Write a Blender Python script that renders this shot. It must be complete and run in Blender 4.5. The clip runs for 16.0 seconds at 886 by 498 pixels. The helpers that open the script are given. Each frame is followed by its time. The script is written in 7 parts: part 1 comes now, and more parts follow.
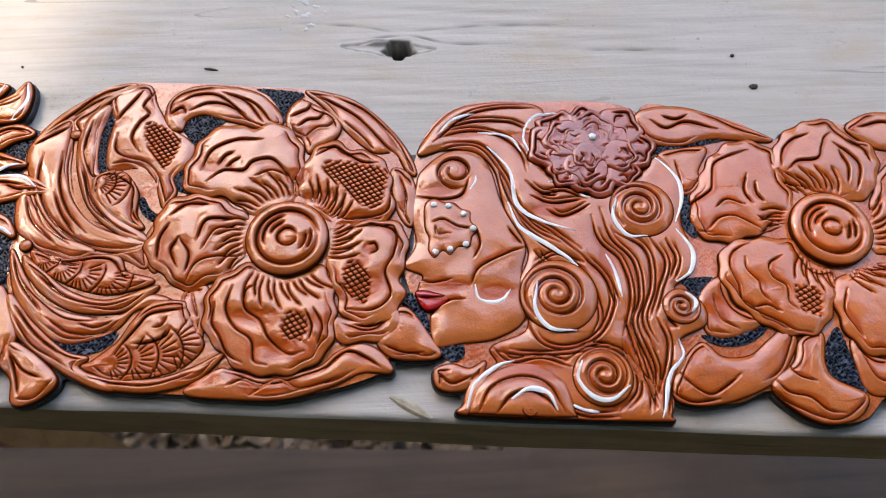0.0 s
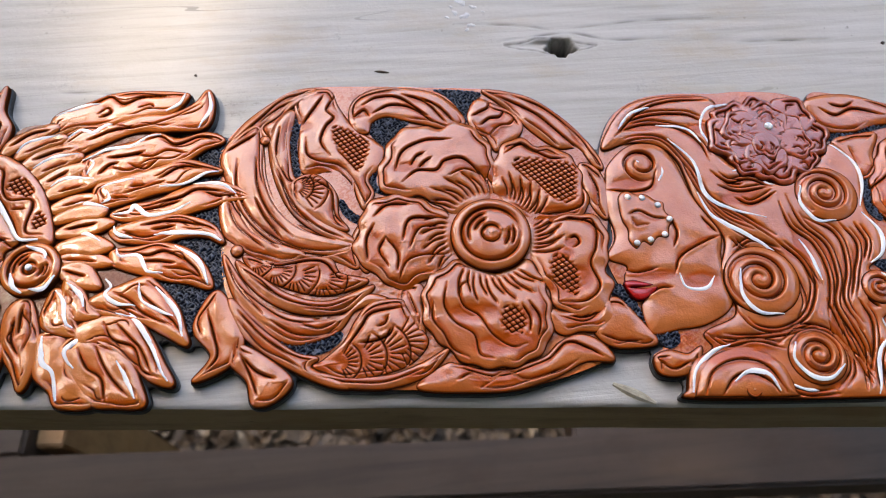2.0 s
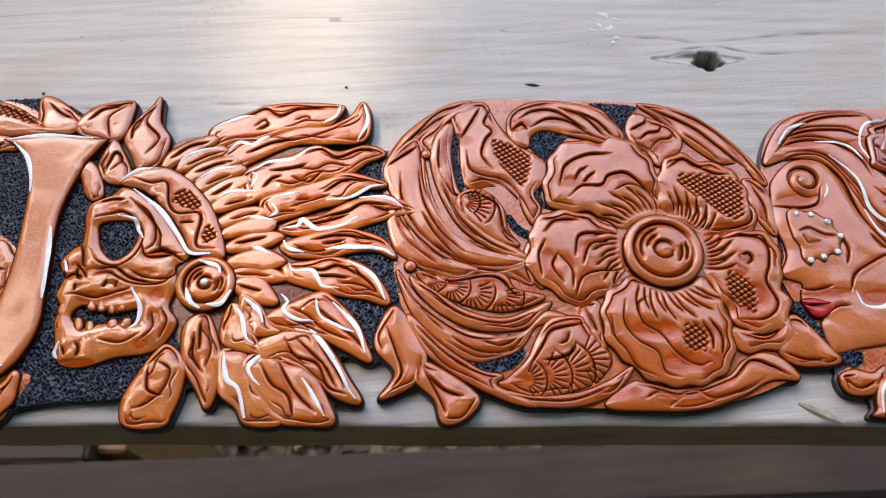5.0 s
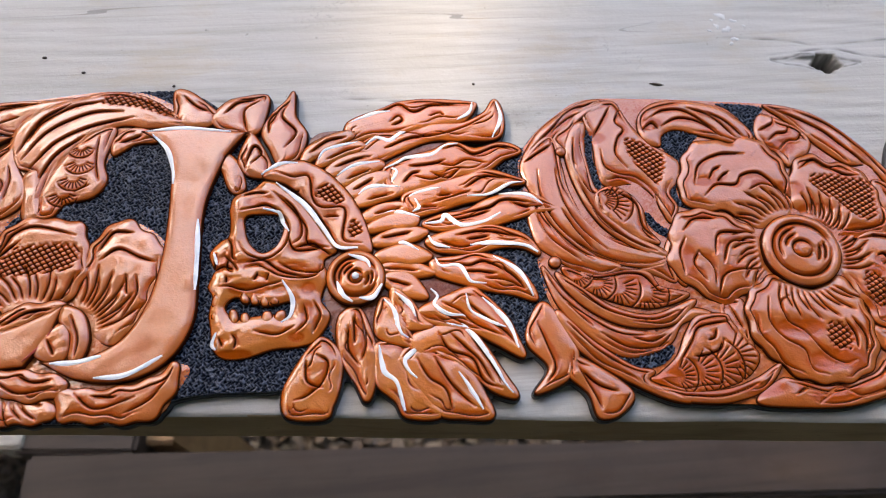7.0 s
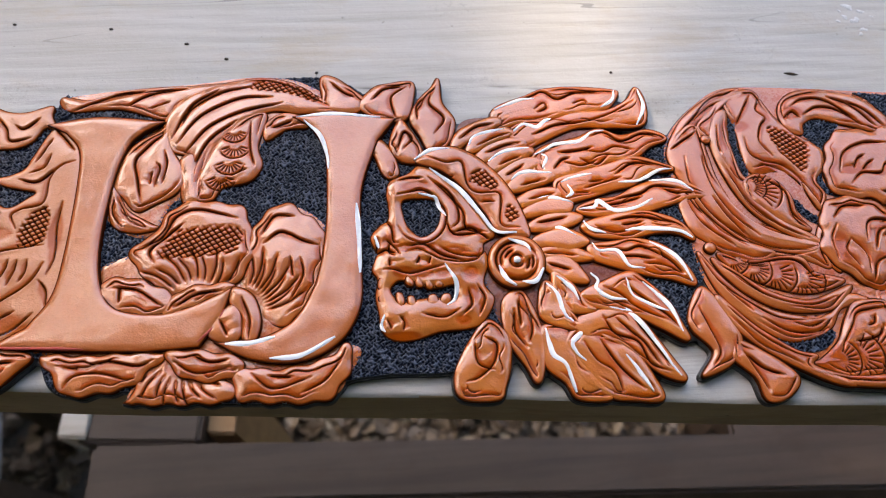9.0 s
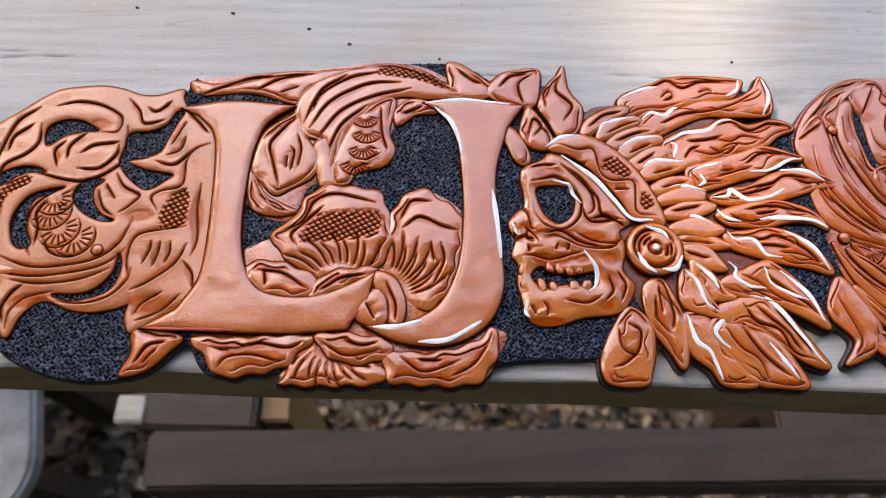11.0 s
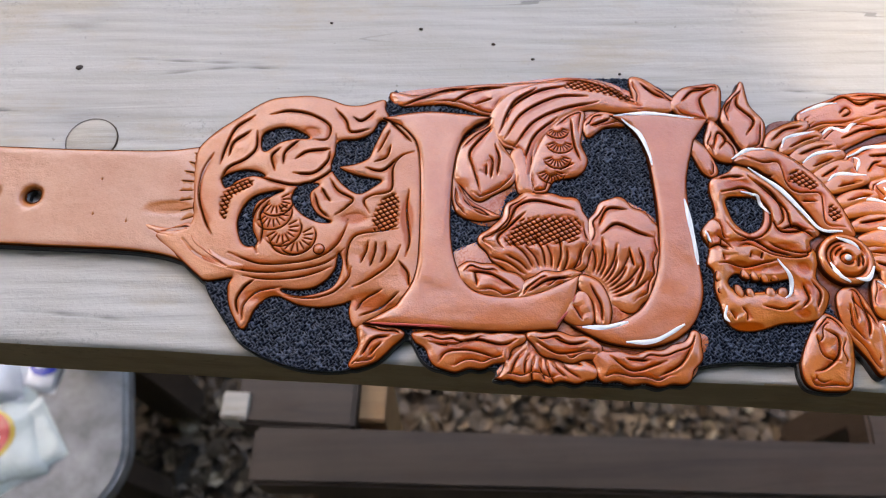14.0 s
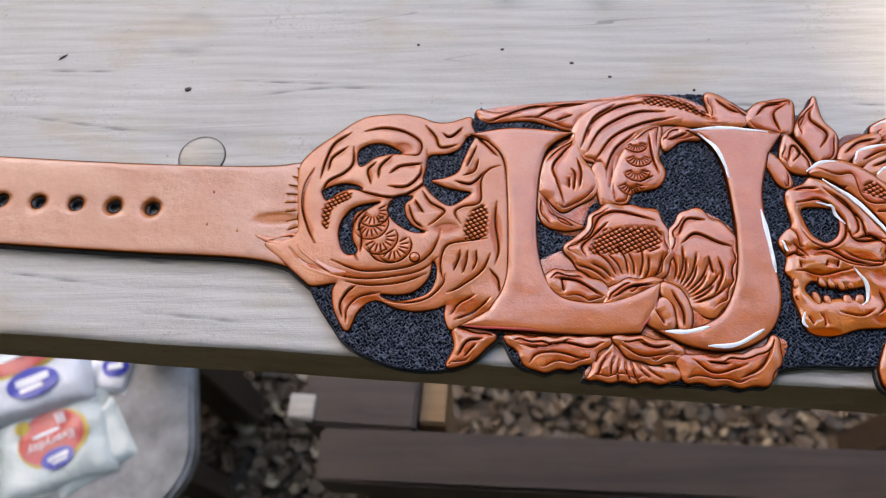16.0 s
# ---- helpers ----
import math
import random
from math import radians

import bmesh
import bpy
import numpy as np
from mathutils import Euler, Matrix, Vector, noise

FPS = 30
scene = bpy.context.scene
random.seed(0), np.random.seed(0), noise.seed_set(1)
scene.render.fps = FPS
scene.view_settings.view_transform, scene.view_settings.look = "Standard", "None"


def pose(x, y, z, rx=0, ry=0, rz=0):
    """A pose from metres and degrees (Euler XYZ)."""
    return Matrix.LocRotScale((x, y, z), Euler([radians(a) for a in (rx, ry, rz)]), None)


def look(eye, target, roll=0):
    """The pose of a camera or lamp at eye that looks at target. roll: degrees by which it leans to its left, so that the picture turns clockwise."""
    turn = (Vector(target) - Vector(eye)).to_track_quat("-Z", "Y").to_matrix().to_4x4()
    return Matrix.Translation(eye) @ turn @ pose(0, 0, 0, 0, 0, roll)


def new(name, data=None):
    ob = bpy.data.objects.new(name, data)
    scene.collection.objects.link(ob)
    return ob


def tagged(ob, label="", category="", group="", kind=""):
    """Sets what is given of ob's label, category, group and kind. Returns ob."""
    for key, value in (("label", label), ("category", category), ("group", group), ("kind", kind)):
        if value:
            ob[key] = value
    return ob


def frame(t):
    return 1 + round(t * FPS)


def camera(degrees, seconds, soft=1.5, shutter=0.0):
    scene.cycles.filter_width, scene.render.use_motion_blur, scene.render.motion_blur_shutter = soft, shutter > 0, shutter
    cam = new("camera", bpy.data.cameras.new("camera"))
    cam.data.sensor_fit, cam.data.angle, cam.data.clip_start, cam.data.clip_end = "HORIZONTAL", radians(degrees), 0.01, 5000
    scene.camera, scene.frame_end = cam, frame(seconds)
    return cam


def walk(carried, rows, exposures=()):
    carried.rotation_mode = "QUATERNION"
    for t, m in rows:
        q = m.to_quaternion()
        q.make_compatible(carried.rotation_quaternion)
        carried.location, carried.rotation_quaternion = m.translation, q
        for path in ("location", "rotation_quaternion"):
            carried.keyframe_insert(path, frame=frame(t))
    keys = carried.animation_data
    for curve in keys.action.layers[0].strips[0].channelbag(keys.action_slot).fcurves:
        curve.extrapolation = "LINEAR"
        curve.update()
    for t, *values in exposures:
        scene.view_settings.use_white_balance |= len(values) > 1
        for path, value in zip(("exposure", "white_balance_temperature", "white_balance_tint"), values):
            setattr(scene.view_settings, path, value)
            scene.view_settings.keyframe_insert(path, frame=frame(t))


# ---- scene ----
# camera
cam = camera(62.07, 16.0, soft=1.1)
PATH = [
    (0.0, 0.0538, -0.1432, 0.2728, 26.74, -0.57, -3.08),
    (0.5, 0.0438, -0.1435, 0.274, 26.69, -0.71, -2.43),
    (1.0, 0.023, -0.1403, 0.275, 27.31, -0.36, -3.18),
    (1.5, -0.0054, -0.1403, 0.2755, 26.88, -0.49, -4.56),
    (2.0, -0.0362, -0.1397, 0.2801, 26.16, -0.7, -5.44),
    (2.5, -0.0582, -0.1303, 0.287, 25.12, -1.02, -6.18),
    (3.0, -0.0645, -0.1322, 0.2846, 26.15, -0.05, -5.68),
    (5.3, -0.1168, -0.1236, 0.2801, 26.21, -1.13, -5.2),
    (5.5, -0.1226, -0.1218, 0.2811, 25.85, -1.15, -5.15),
    (6.0, -0.1404, -0.1216, 0.2808, 25.83, -1.58, -5.15),
    (6.5, -0.1556, -0.122, 0.2809, 25.82, -1.77, -5.05),
    (7.0, -0.1722, -0.1221, 0.2818, 25.82, -2.01, -4.98),
    (7.5, -0.1848, -0.1252, 0.283, 26.09, -1.6, -4.71),
    (8.0, -0.2052, -0.1242, 0.2826, 25.97, -1.95, -4.66),
    (8.5, -0.2214, -0.1232, 0.2816, 25.88, -2.06, -4.69),
    (9.0, -0.2379, -0.1232, 0.2798, 25.69, -2.1, -4.66),
    (11.5, -0.3078, -0.1221, 0.2776, 25.09, -2.28, -3.72),
    (12.0, -0.3219, -0.1228, 0.2788, 25.25, -2.27, -3.52),
    (12.5, -0.3345, -0.123, 0.2808, 25.37, -2.07, -3.25),
    (13.0, -0.348, -0.1248, 0.2838, 25.53, -1.69, -2.7),
    (13.5, -0.3582, -0.1261, 0.287, 25.62, -1.06, -2.32),
    (14.0, -0.3661, -0.1279, 0.2908, 25.76, -0.44, -1.77),
    (14.5, -0.3719, -0.1294, 0.2954, 25.9, 0.07, -1.53),
    (15.0, -0.3784, -0.1306, 0.3, 26.12, 0.73, -1.23),
    (15.5, -0.3837, -0.1332, 0.3032, 26.34, 1.22, -0.63),
    (16.0, -0.3884, -0.1363, 0.3111, 26.3, 2.32, -0.38),
]
walk(cam, [(t, pose(*row)) for t, *row in PATH], exposures=[(0.0, 3.04, 8050, 13), (6.0, 3.1, 7950, 13), (9.0, 3.1, 7900, 13), (16.0, 3.13, 7950, 13)])
cam.data.dof.use_dof, cam.data.dof.focus_distance, cam.data.dof.aperture_fstop = True, 0.31, 11.0

# world and sun
world = bpy.data.worlds.new("sky")
scene.world = world
world.use_nodes = True
wn = world.node_tree.nodes
sky = wn.new("ShaderNodeTexSky")
sky.sky_type = "NISHITA"
sky.sun_disc = False
SUN_EL, SUN_AZ = radians(48), radians(-50)
sky.sun_elevation, sky.sun_rotation = SUN_EL, SUN_AZ
sky.air_density, sky.dust_density = 1.0, 1.2
wn["Background"].inputs["Strength"].default_value = 0.14
world.node_tree.links.new(sky.outputs[0], wn["Background"].inputs["Color"])
sun = new("sun", bpy.data.lights.new("sun", "SUN"))
sun.data.energy, sun.data.angle, sun.data.color = 0.62, radians(0.6), (1.0, 0.93, 0.82)
SUN_DIR = Vector((math.sin(SUN_AZ) * math.cos(SUN_EL), math.cos(SUN_AZ) * math.cos(SUN_EL), math.sin(SUN_EL)))
sun.matrix_world = look(SUN_DIR * 6, (0, 0, 0))


# materials
def material(name, rough=0.5, metal=0.0, coat=0.0, coat_rough=0.1, spec=0.5):
    m = bpy.data.materials.new(name)
    m.use_nodes = True
    b = m.node_tree.nodes["Principled BSDF"]
    b.inputs["Roughness"].default_value = rough
    b.inputs["Metallic"].default_value = metal
    b.inputs["Coat Weight"].default_value = coat
    b.inputs["Coat Roughness"].default_value = coat_rough
    b.inputs["Specular IOR Level"].default_value = spec
    return m, m.node_tree, b


def add(tree, kind, **values):
    n = tree.nodes.new(kind)
    for key, value in values.items():
        n.inputs[key.replace("_", " ")].default_value = value
    return n


def coords(tree, scale=(1, 1, 1), turn=0.0):
    geo = tree.nodes.new("ShaderNodeNewGeometry")
    mp = tree.nodes.new("ShaderNodeMapping")
    mp.inputs["Scale"].default_value = scale
    mp.inputs["Rotation"].default_value = (0, 0, turn)
    tree.links.new(geo.outputs["Position"], mp.inputs["Vector"])
    return mp.outputs[0]


def noise_of(tree, vec, scale, detail=4.0, rough=0.6):
    n = add(tree, "ShaderNodeTexNoise", Scale=scale, Detail=detail, Roughness=rough)
    tree.links.new(vec, n.inputs["Vector"])
    return n.outputs["Fac"]


def ramp(tree, fac, stops):
    r = tree.nodes.new("ShaderNodeValToRGB")
    e = r.color_ramp.elements
    while len(e) < len(stops):
        e.new(0.5)
    for el, (p, c) in zip(e, stops):
        el.position, el.color = p, (*c, 1)
    tree.links.new(fac, r.inputs[0])
    return r.outputs[0]


def mix(tree, fac, a, b, mode="MIX"):
    n = tree.nodes.new("ShaderNodeMix")
    n.data_type, n.blend_type = "RGBA", mode
    for sock, v in ((n.inputs[0], fac), (n.inputs[6], a), (n.inputs[7], b)):
        if isinstance(v, (int, float)):
            sock.default_value = v
        elif isinstance(v, tuple):
            sock.default_value = (*v, 1)
        else:
            tree.links.new(v, sock)
    return n.outputs[2]


def math_node(tree, op, a, b):
    n = tree.nodes.new("ShaderNodeMath")
    n.operation = op
    for sock, v in zip(n.inputs, (a, b)):
        if isinstance(v, (int, float)):
            sock.default_value = v
        else:
            tree.links.new(v, sock)
    return n.outputs[0]


def bump(tree, b, height, strength, distance):
    n = tree.nodes.new("ShaderNodeBump")
    n.inputs["Strength"].default_value, n.inputs["Distance"].default_value = strength, distance
    tree.links.new(height, n.inputs["Height"])
    tree.links.new(n.outputs[0], b.inputs["Normal"])


def leather(name, light, mid, deep, rough, coat, coat_rough, stipple=0.45):
    """Vegetable-tanned leather: antiquing paste lies in the cuts, orange beside them imitates dark reflections, dye
    varies in clouds, pores and grain in relief.
    """
    m, tr, b = material(name, rough, 0, coat, coat_rough, 0.3)
    b.inputs["Coat IOR"].default_value = 1.7
    v = coords(tr)
    cloud = noise_of(tr, v, 38, 3, 0.55)
    tone = ramp(tr, cloud, ((0.32, mid), (0.62, light)))
    fine = noise_of(tr, v, 900, 3, 0.7)
    tone = mix(tr, math_node(tr, "MULTIPLY", fine, 0.24), tone, deep)
    fleck = ramp(tr, noise_of(tr, v, 320, 4, 0.7), ((0.52, (0, 0, 0)), (0.72, (1, 1, 1))))
    tone = mix(tr, math_node(tr, "MULTIPLY", fleck, 0.35), tone, mid)
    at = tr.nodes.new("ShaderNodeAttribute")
    at.attribute_name = "stain_or_light"
    # Orange brown beside the cuts stands in for slopes that reflect no sky.
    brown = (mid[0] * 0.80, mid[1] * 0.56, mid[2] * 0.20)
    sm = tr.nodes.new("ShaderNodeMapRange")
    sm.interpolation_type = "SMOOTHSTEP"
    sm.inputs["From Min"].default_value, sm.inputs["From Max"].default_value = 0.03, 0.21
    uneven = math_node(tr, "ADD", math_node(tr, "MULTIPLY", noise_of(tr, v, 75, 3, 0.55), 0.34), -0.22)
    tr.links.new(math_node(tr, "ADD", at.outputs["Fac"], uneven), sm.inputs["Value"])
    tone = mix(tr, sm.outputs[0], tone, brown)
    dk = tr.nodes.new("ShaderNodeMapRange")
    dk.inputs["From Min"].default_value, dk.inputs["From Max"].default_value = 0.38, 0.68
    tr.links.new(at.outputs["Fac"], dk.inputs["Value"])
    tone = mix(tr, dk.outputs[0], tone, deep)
    tr.links.new(tone, b.inputs["Base Color"])
    bare = math_node(tr, "MAXIMUM", math_node(tr, "SUBTRACT", math_node(tr, "SUBTRACT", 1.0, dk.outputs[0]), math_node(tr, "MULTIPLY", sm.outputs[0], 0.45)), 0.0)
    tr.links.new(math_node(tr, "MULTIPLY", bare, coat), b.inputs["Coat Weight"])
    tr.links.new(math_node(tr, "MULTIPLY", bare, 0.3), b.inputs["Specular IOR Level"])
    rv = math_node(tr, "ADD", math_node(tr, "MULTIPLY", noise_of(tr, v, 90, 3), 0.16), rough - 0.08)
    tr.links.new(rv, b.inputs["Roughness"])
    h = math_node(tr, "ADD", noise_of(tr, v, 170, 4, 0.6), math_node(tr, "MULTIPLY", noise_of(tr, v, 1500, 2), 0.2))
    bump(tr, b, h, stipple, 0.0013)
    gloss = tr.nodes.new("ShaderNodeBump")
    gloss.inputs["Strength"].default_value, gloss.inputs["Distance"].default_value = 0.5, 0.0022
    swell = math_node(tr, "ADD", noise_of(tr, v, 55, 2, 0.4), math_node(tr, "MULTIPLY", noise_of(tr, v, 260, 3, 0.6), 0.06))
    tr.links.new(swell, gloss.inputs["Height"])
    tr.links.new(gloss.outputs[0], b.inputs["Coat Normal"])
    return m


TAN = leather("tooled leather", (0.66, 0.180, 0.042), (0.57, 0.124, 0.018), (0.060, 0.015, 0.005), 0.36, 0.9, 0.17)
PLATE = leather("matt tan tooled leather", (0.66, 0.215, 0.075), (0.58, 0.155, 0.040), (0.060, 0.015, 0.005), 0.42, 0.6, 0.26)
PALE = leather("pale tooled leather", (0.60, 0.275, 0.175), (0.54, 0.215, 0.125), (0.06, 0.015, 0.005), 0.42, 0.5, 0.24)
SMOOTH = leather("smooth leather", (0.62, 0.172, 0.045), (0.55, 0.124, 0.022), (0.06, 0.014, 0.005), 0.36, 0.8, 0.20)
GOLDEN = leather("golden dyed leather", (0.69, 0.200, 0.034), (0.59, 0.132, 0.012), (0.060, 0.015, 0.005), 0.33, 0.9, 0.15)
ROSE = leather("red-brown rose leather", (0.54, 0.100, 0.030), (0.38, 0.060, 0.016), (0.05, 0.010, 0.005), 0.30, 1.0, 0.09)
# Darker ground between the feathers stands in for the shade there.
DEEP = leather("deep brown shaded ground leather", (0.26, 0.060, 0.014), (0.17, 0.036, 0.009), (0.02, 0.005, 0.002), 0.42, 0.4, 0.2)
LIPRED = leather("red dyed leather", (0.62, 0.020, 0.018), (0.52, 0.012, 0.012), (0.06, 0.004, 0.004), 0.28, 0.6, 0.1)


def black_pebble():
    m, tr, b = material("black pebbled background", 0.32, 0, 0.0, 0.12)
    v = coords(tr)
    at = tr.nodes.new("ShaderNodeAttribute")
    at.attribute_name = "stain_or_light"
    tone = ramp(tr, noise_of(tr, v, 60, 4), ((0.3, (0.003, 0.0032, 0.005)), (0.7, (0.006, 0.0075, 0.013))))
    # Ridge colour carries the blue-grey sheen of the sky.
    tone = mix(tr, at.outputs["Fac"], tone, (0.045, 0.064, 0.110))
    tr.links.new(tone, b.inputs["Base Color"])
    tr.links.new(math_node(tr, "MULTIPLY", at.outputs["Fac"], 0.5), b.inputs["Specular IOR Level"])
    bump(tr, b, noise_of(tr, v, 700, 3), 0.3, 0.0004)
    return m


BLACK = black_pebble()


def plain(name, a, c, scale, rough, bump_d=0.0005, coat=0.0):
    m, tr, b = material(name, rough, 0, coat)
    v = coords(tr)
    tr.links.new(ramp(tr, noise_of(tr, v, scale, 5), ((0.3, a), (0.7, c))), b.inputs["Base Color"])
    bump(tr, b, noise_of(tr, v, scale * 6, 4), 0.4, bump_d)
    return m


EDGE = plain("black edge dressing", (0.010, 0.010, 0.012), (0.022, 0.021, 0.022), 300, 0.42)
REDPAINT = plain("red paint", (0.42, 0.03, 0.02), (0.5, 0.06, 0.03), 300, 0.4)
WHITE = plain("white paint", (0.80, 0.79, 0.77), (0.88, 0.87, 0.85), 400, 0.35, 0.0002, 0.3)

BOARD_TURN = radians(-5.05)


def wood(name, light, dark, stain_or_reflection, rough, scale=1.0, turn=BOARD_TURN):
    """Bare weathered boards: long grain lines, grey clouds, small dark specks."""
    m, tr, b = material(name, rough)
    v1 = coords(tr, (7.5 * scale, 170 * scale, 60 * scale), -turn)
    v2 = coords(tr, (1.2 * scale, 9 * scale, 9 * scale), -turn)
    v3 = coords(tr)
    warp = add(tr, "ShaderNodeTexNoise", Scale=1.0, Detail=7.0, Roughness=0.62, Distortion=0.6)
    tr.links.new(v1, warp.inputs["Vector"])
    big = noise_of(tr, v2, 2.2, 5, 0.6)
    tone = ramp(tr, warp.outputs["Fac"], ((0.30, dark), (0.50, light), (0.8, tuple(min(1, c * 1.08) for c in light))))
    tone = mix(tr, math_node(tr, "MULTIPLY", ramp(tr, big, ((0.42, (0, 0, 0)), (0.75, (1, 1, 1)))), 0.5), tone, stain_or_reflection)
    hair = noise_of(tr, coords(tr, (14 * scale, 900 * scale, 300 * scale), -turn), 1.0, 5, 0.7)
    tone = mix(tr, math_node(tr, "MULTIPLY", ramp(tr, hair, ((0.50, (0, 0, 0)), (0.72, (1, 1, 1)))), 0.3), tone, tuple(c * 0.72 for c in dark))
    blot = noise_of(tr, v3, 14, 5, 0.65)
    tone = mix(tr, math_node(tr, "MULTIPLY", ramp(tr, blot, ((0.48, (0, 0, 0)), (0.72, (1, 1, 1)))), 0.4), tone, stain_or_reflection)
    speck = ramp(tr, noise_of(tr, v3, 260, 2, 0.5), ((0.72, (0, 0, 0)), (0.80, (1, 1, 1))))
    tone = mix(tr, math_node(tr, "MULTIPLY", speck, 0.6), tone, tuple(c * 0.25 for c in dark))
    check = noise_of(tr, coords(tr, (2.4 * scale, 40 * scale, 30 * scale), -turn), 1.0, 2, 0.45)
    thin = math_node(tr, "LESS_THAN", math_node(tr, "ABSOLUTE", math_node(tr, "SUBTRACT", check, 0.5), 0.0), 0.0020)
    some = ramp(tr, noise_of(tr, v2, 4.5, 3, 0.5), ((0.52, (0, 0, 0)), (0.62, (1, 1, 1))))
    tone = mix(tr, math_node(tr, "MULTIPLY", math_node(tr, "MULTIPLY", thin, some), 0.6), tone, tuple(c * 0.3 for c in dark))
    tan = ramp(tr, noise_of(tr, coords(tr, (9, 20, 20), -turn), 1.6, 5, 0.65), ((0.52, (0, 0, 0)), (0.66, (1, 1, 1))))
    tone = mix(tr, math_node(tr, "MULTIPLY", tan, 0.5), tone, (dark[0] * 1.08, dark[1] * 0.92, dark[2] * 0.70))
    damp = ramp(tr, noise_of(tr, v3, 22, 3, 0.5), ((0.56, (0, 0, 0)), (0.70, (1, 1, 1))))
    mildew = ramp(tr, noise_of(tr, v3, 340, 5, 0.8), ((0.53, (0, 0, 0)), (0.66, (1, 1, 1))))
    tone = mix(tr, math_node(tr, "MULTIPLY", math_node(tr, "MULTIPLY", mildew, damp), 0.6), tone, tuple(c * 0.42 for c in dark))
    at = tr.nodes.new("ShaderNodeAttribute")
    at.attribute_name = "stain_or_light"
    tone = mix(tr, at.outputs["Fac"], tone, tuple(c * 0.09 for c in dark))
    tr.links.new(tone, b.inputs["Base Color"])
    h = math_node(tr, "ADD", warp.outputs["Fac"], math_node(tr, "MULTIPLY", noise_of(tr, v3, 420, 4), 0.4))
    bump(tr, b, h, 0.35, 0.0012)
    return m


BOARD = wood("weathered pale board", (0.48, 0.455, 0.42), (0.40, 0.368, 0.325), (0.375, 0.33, 0.265), 0.55)
SAWN = wood("sawn brown timber", (0.50, 0.35, 0.21), (0.34, 0.23, 0.135), (0.26, 0.175, 0.10), 0.8)
DARKWOOD = wood("dark damp timber", (0.074, 0.047, 0.031), (0.048, 0.029, 0.018), (0.032, 0.020, 0.013), 0.6, 0.4)
# Orange timber colour stands in for light on the leg's side.
LITWOOD = wood("orange lit timber", (0.36, 0.20, 0.08), (0.25, 0.13, 0.05), (0.2, 0.1, 0.04), 0.6, 0.4)
KNOT = plain("dark knot wood", (0.030, 0.018, 0.010), (0.10, 0.065, 0.04), 500, 0.8, 0.002)


# mesh helpers
def part(name, me, mat, parent=None, label=""):
    ob = new(name, me)
    if not me.materials:
        me.materials.append(mat)
    if parent is not None:
        ob.parent = parent
    return tagged(ob, label) if label else ob


def thing(name, label, category, group="", kind=""):
    return tagged(new(name), label, category, group, kind)


def mesh_of(name, co, quads, smooth=True, stain_or_light=None):
    me = bpy.data.meshes.new(name)
    co, quads = np.asarray(co, np.float32), np.asarray(quads, np.int32)
    k = quads.shape[1]
    me.vertices.add(len(co))
    me.vertices.foreach_set("co", co.ravel())
    me.loops.add(quads.size)
    me.loops.foreach_set("vertex_index", quads.ravel())
    me.polygons.add(len(quads))
    me.polygons.foreach_set("loop_start", np.arange(len(quads), dtype=np.int32) * k)
    if stain_or_light is not None:
        at = me.attributes.new("stain_or_light", "FLOAT", "POINT")
        at.data.foreach_set("value", np.asarray(stain_or_light, np.float32))
    me.update(calc_edges=True)
    me.polygons.foreach_set("use_smooth", np.full(len(quads), smooth))
    me.validate()
    return me


def spline(pts, closed=False, step=0.7):
    """A smooth line through handles, as points about step apart."""
    p = np.asarray(pts, float)
    if len(p) < 3 and not closed:
        n = max(2, int(np.linalg.norm(p[-1] - p[0]) / step) + 1)
        return p[0] + (p[-1] - p[0]) * np.linspace(0, 1, n)[:, None]
    q = np.vstack([p[-1], p, p[0], p[1]]) if closed else np.vstack([2 * p[0] - p[1], p, 2 * p[-1] - p[-2]])
    out = []
    for a, b, c, d in zip(q[:-3], q[1:-2], q[2:-1], q[3:]):
        n = max(2, int(np.linalg.norm(c - b) / step))
        u = np.linspace(0, 1, n, endpoint=False)[:, None]
        out.append(0.5 * (2 * b + (c - a) * u + (2 * a - 5 * b + 4 * c - d) * u * u + (3 * b - a - 3 * c + d) * u ** 3))
    if not closed:
        out.append(p[-1:])
    return np.vstack(out)


def nearest(x, y, line, closed=False):
    """Distance to a line, the nearest place on it, and how far along it that lies."""
    a = line
    b = np.roll(line, -1, 0) if closed else line[1:]
    a = a if closed else line[:-1]
    best, bx, by, bu = np.full(x.shape, 1e9), np.zeros_like(x), np.zeros_like(x), np.zeros_like(x)
    n = len(a)
    for i in range(n):
        dx, dy = b[i] - a[i]
        l2 = dx * dx + dy * dy + 1e-12
        s = np.clip(((x - a[i, 0]) * dx + (y - a[i, 1]) * dy) / l2, 0, 1)
        px, py = a[i, 0] + s * dx, a[i, 1] + s * dy
        d = (x - px) ** 2 + (y - py) ** 2
        w = d < best
        best[w], bx[w], by[w], bu[w] = d[w], px[w], py[w], (i + s[w]) / n
    return np.sqrt(best), bx, by, bu


def beside(x, y, line):
    """Distance to a line, how far along it the nearest place lies, and on which side (+1 or -1)."""
    best, bu, bs = np.full(x.shape, 1e9), np.zeros_like(x), np.ones_like(x)
    n = len(line) - 1
    for i in range(n):
        dx, dy = line[i + 1] - line[i]
        ox, oy = x - line[i, 0], y - line[i, 1]
        s = np.clip((ox * dx + oy * dy) / (dx * dx + dy * dy + 1e-12), 0, 1)
        d = (ox - s * dx) ** 2 + (oy - s * dy) ** 2
        w = d < best
        best[w], bu[w], bs[w] = d[w], (i + s[w]) / n, np.sign(dx * oy - dy * ox)[w]
    return np.sqrt(best), bu, bs


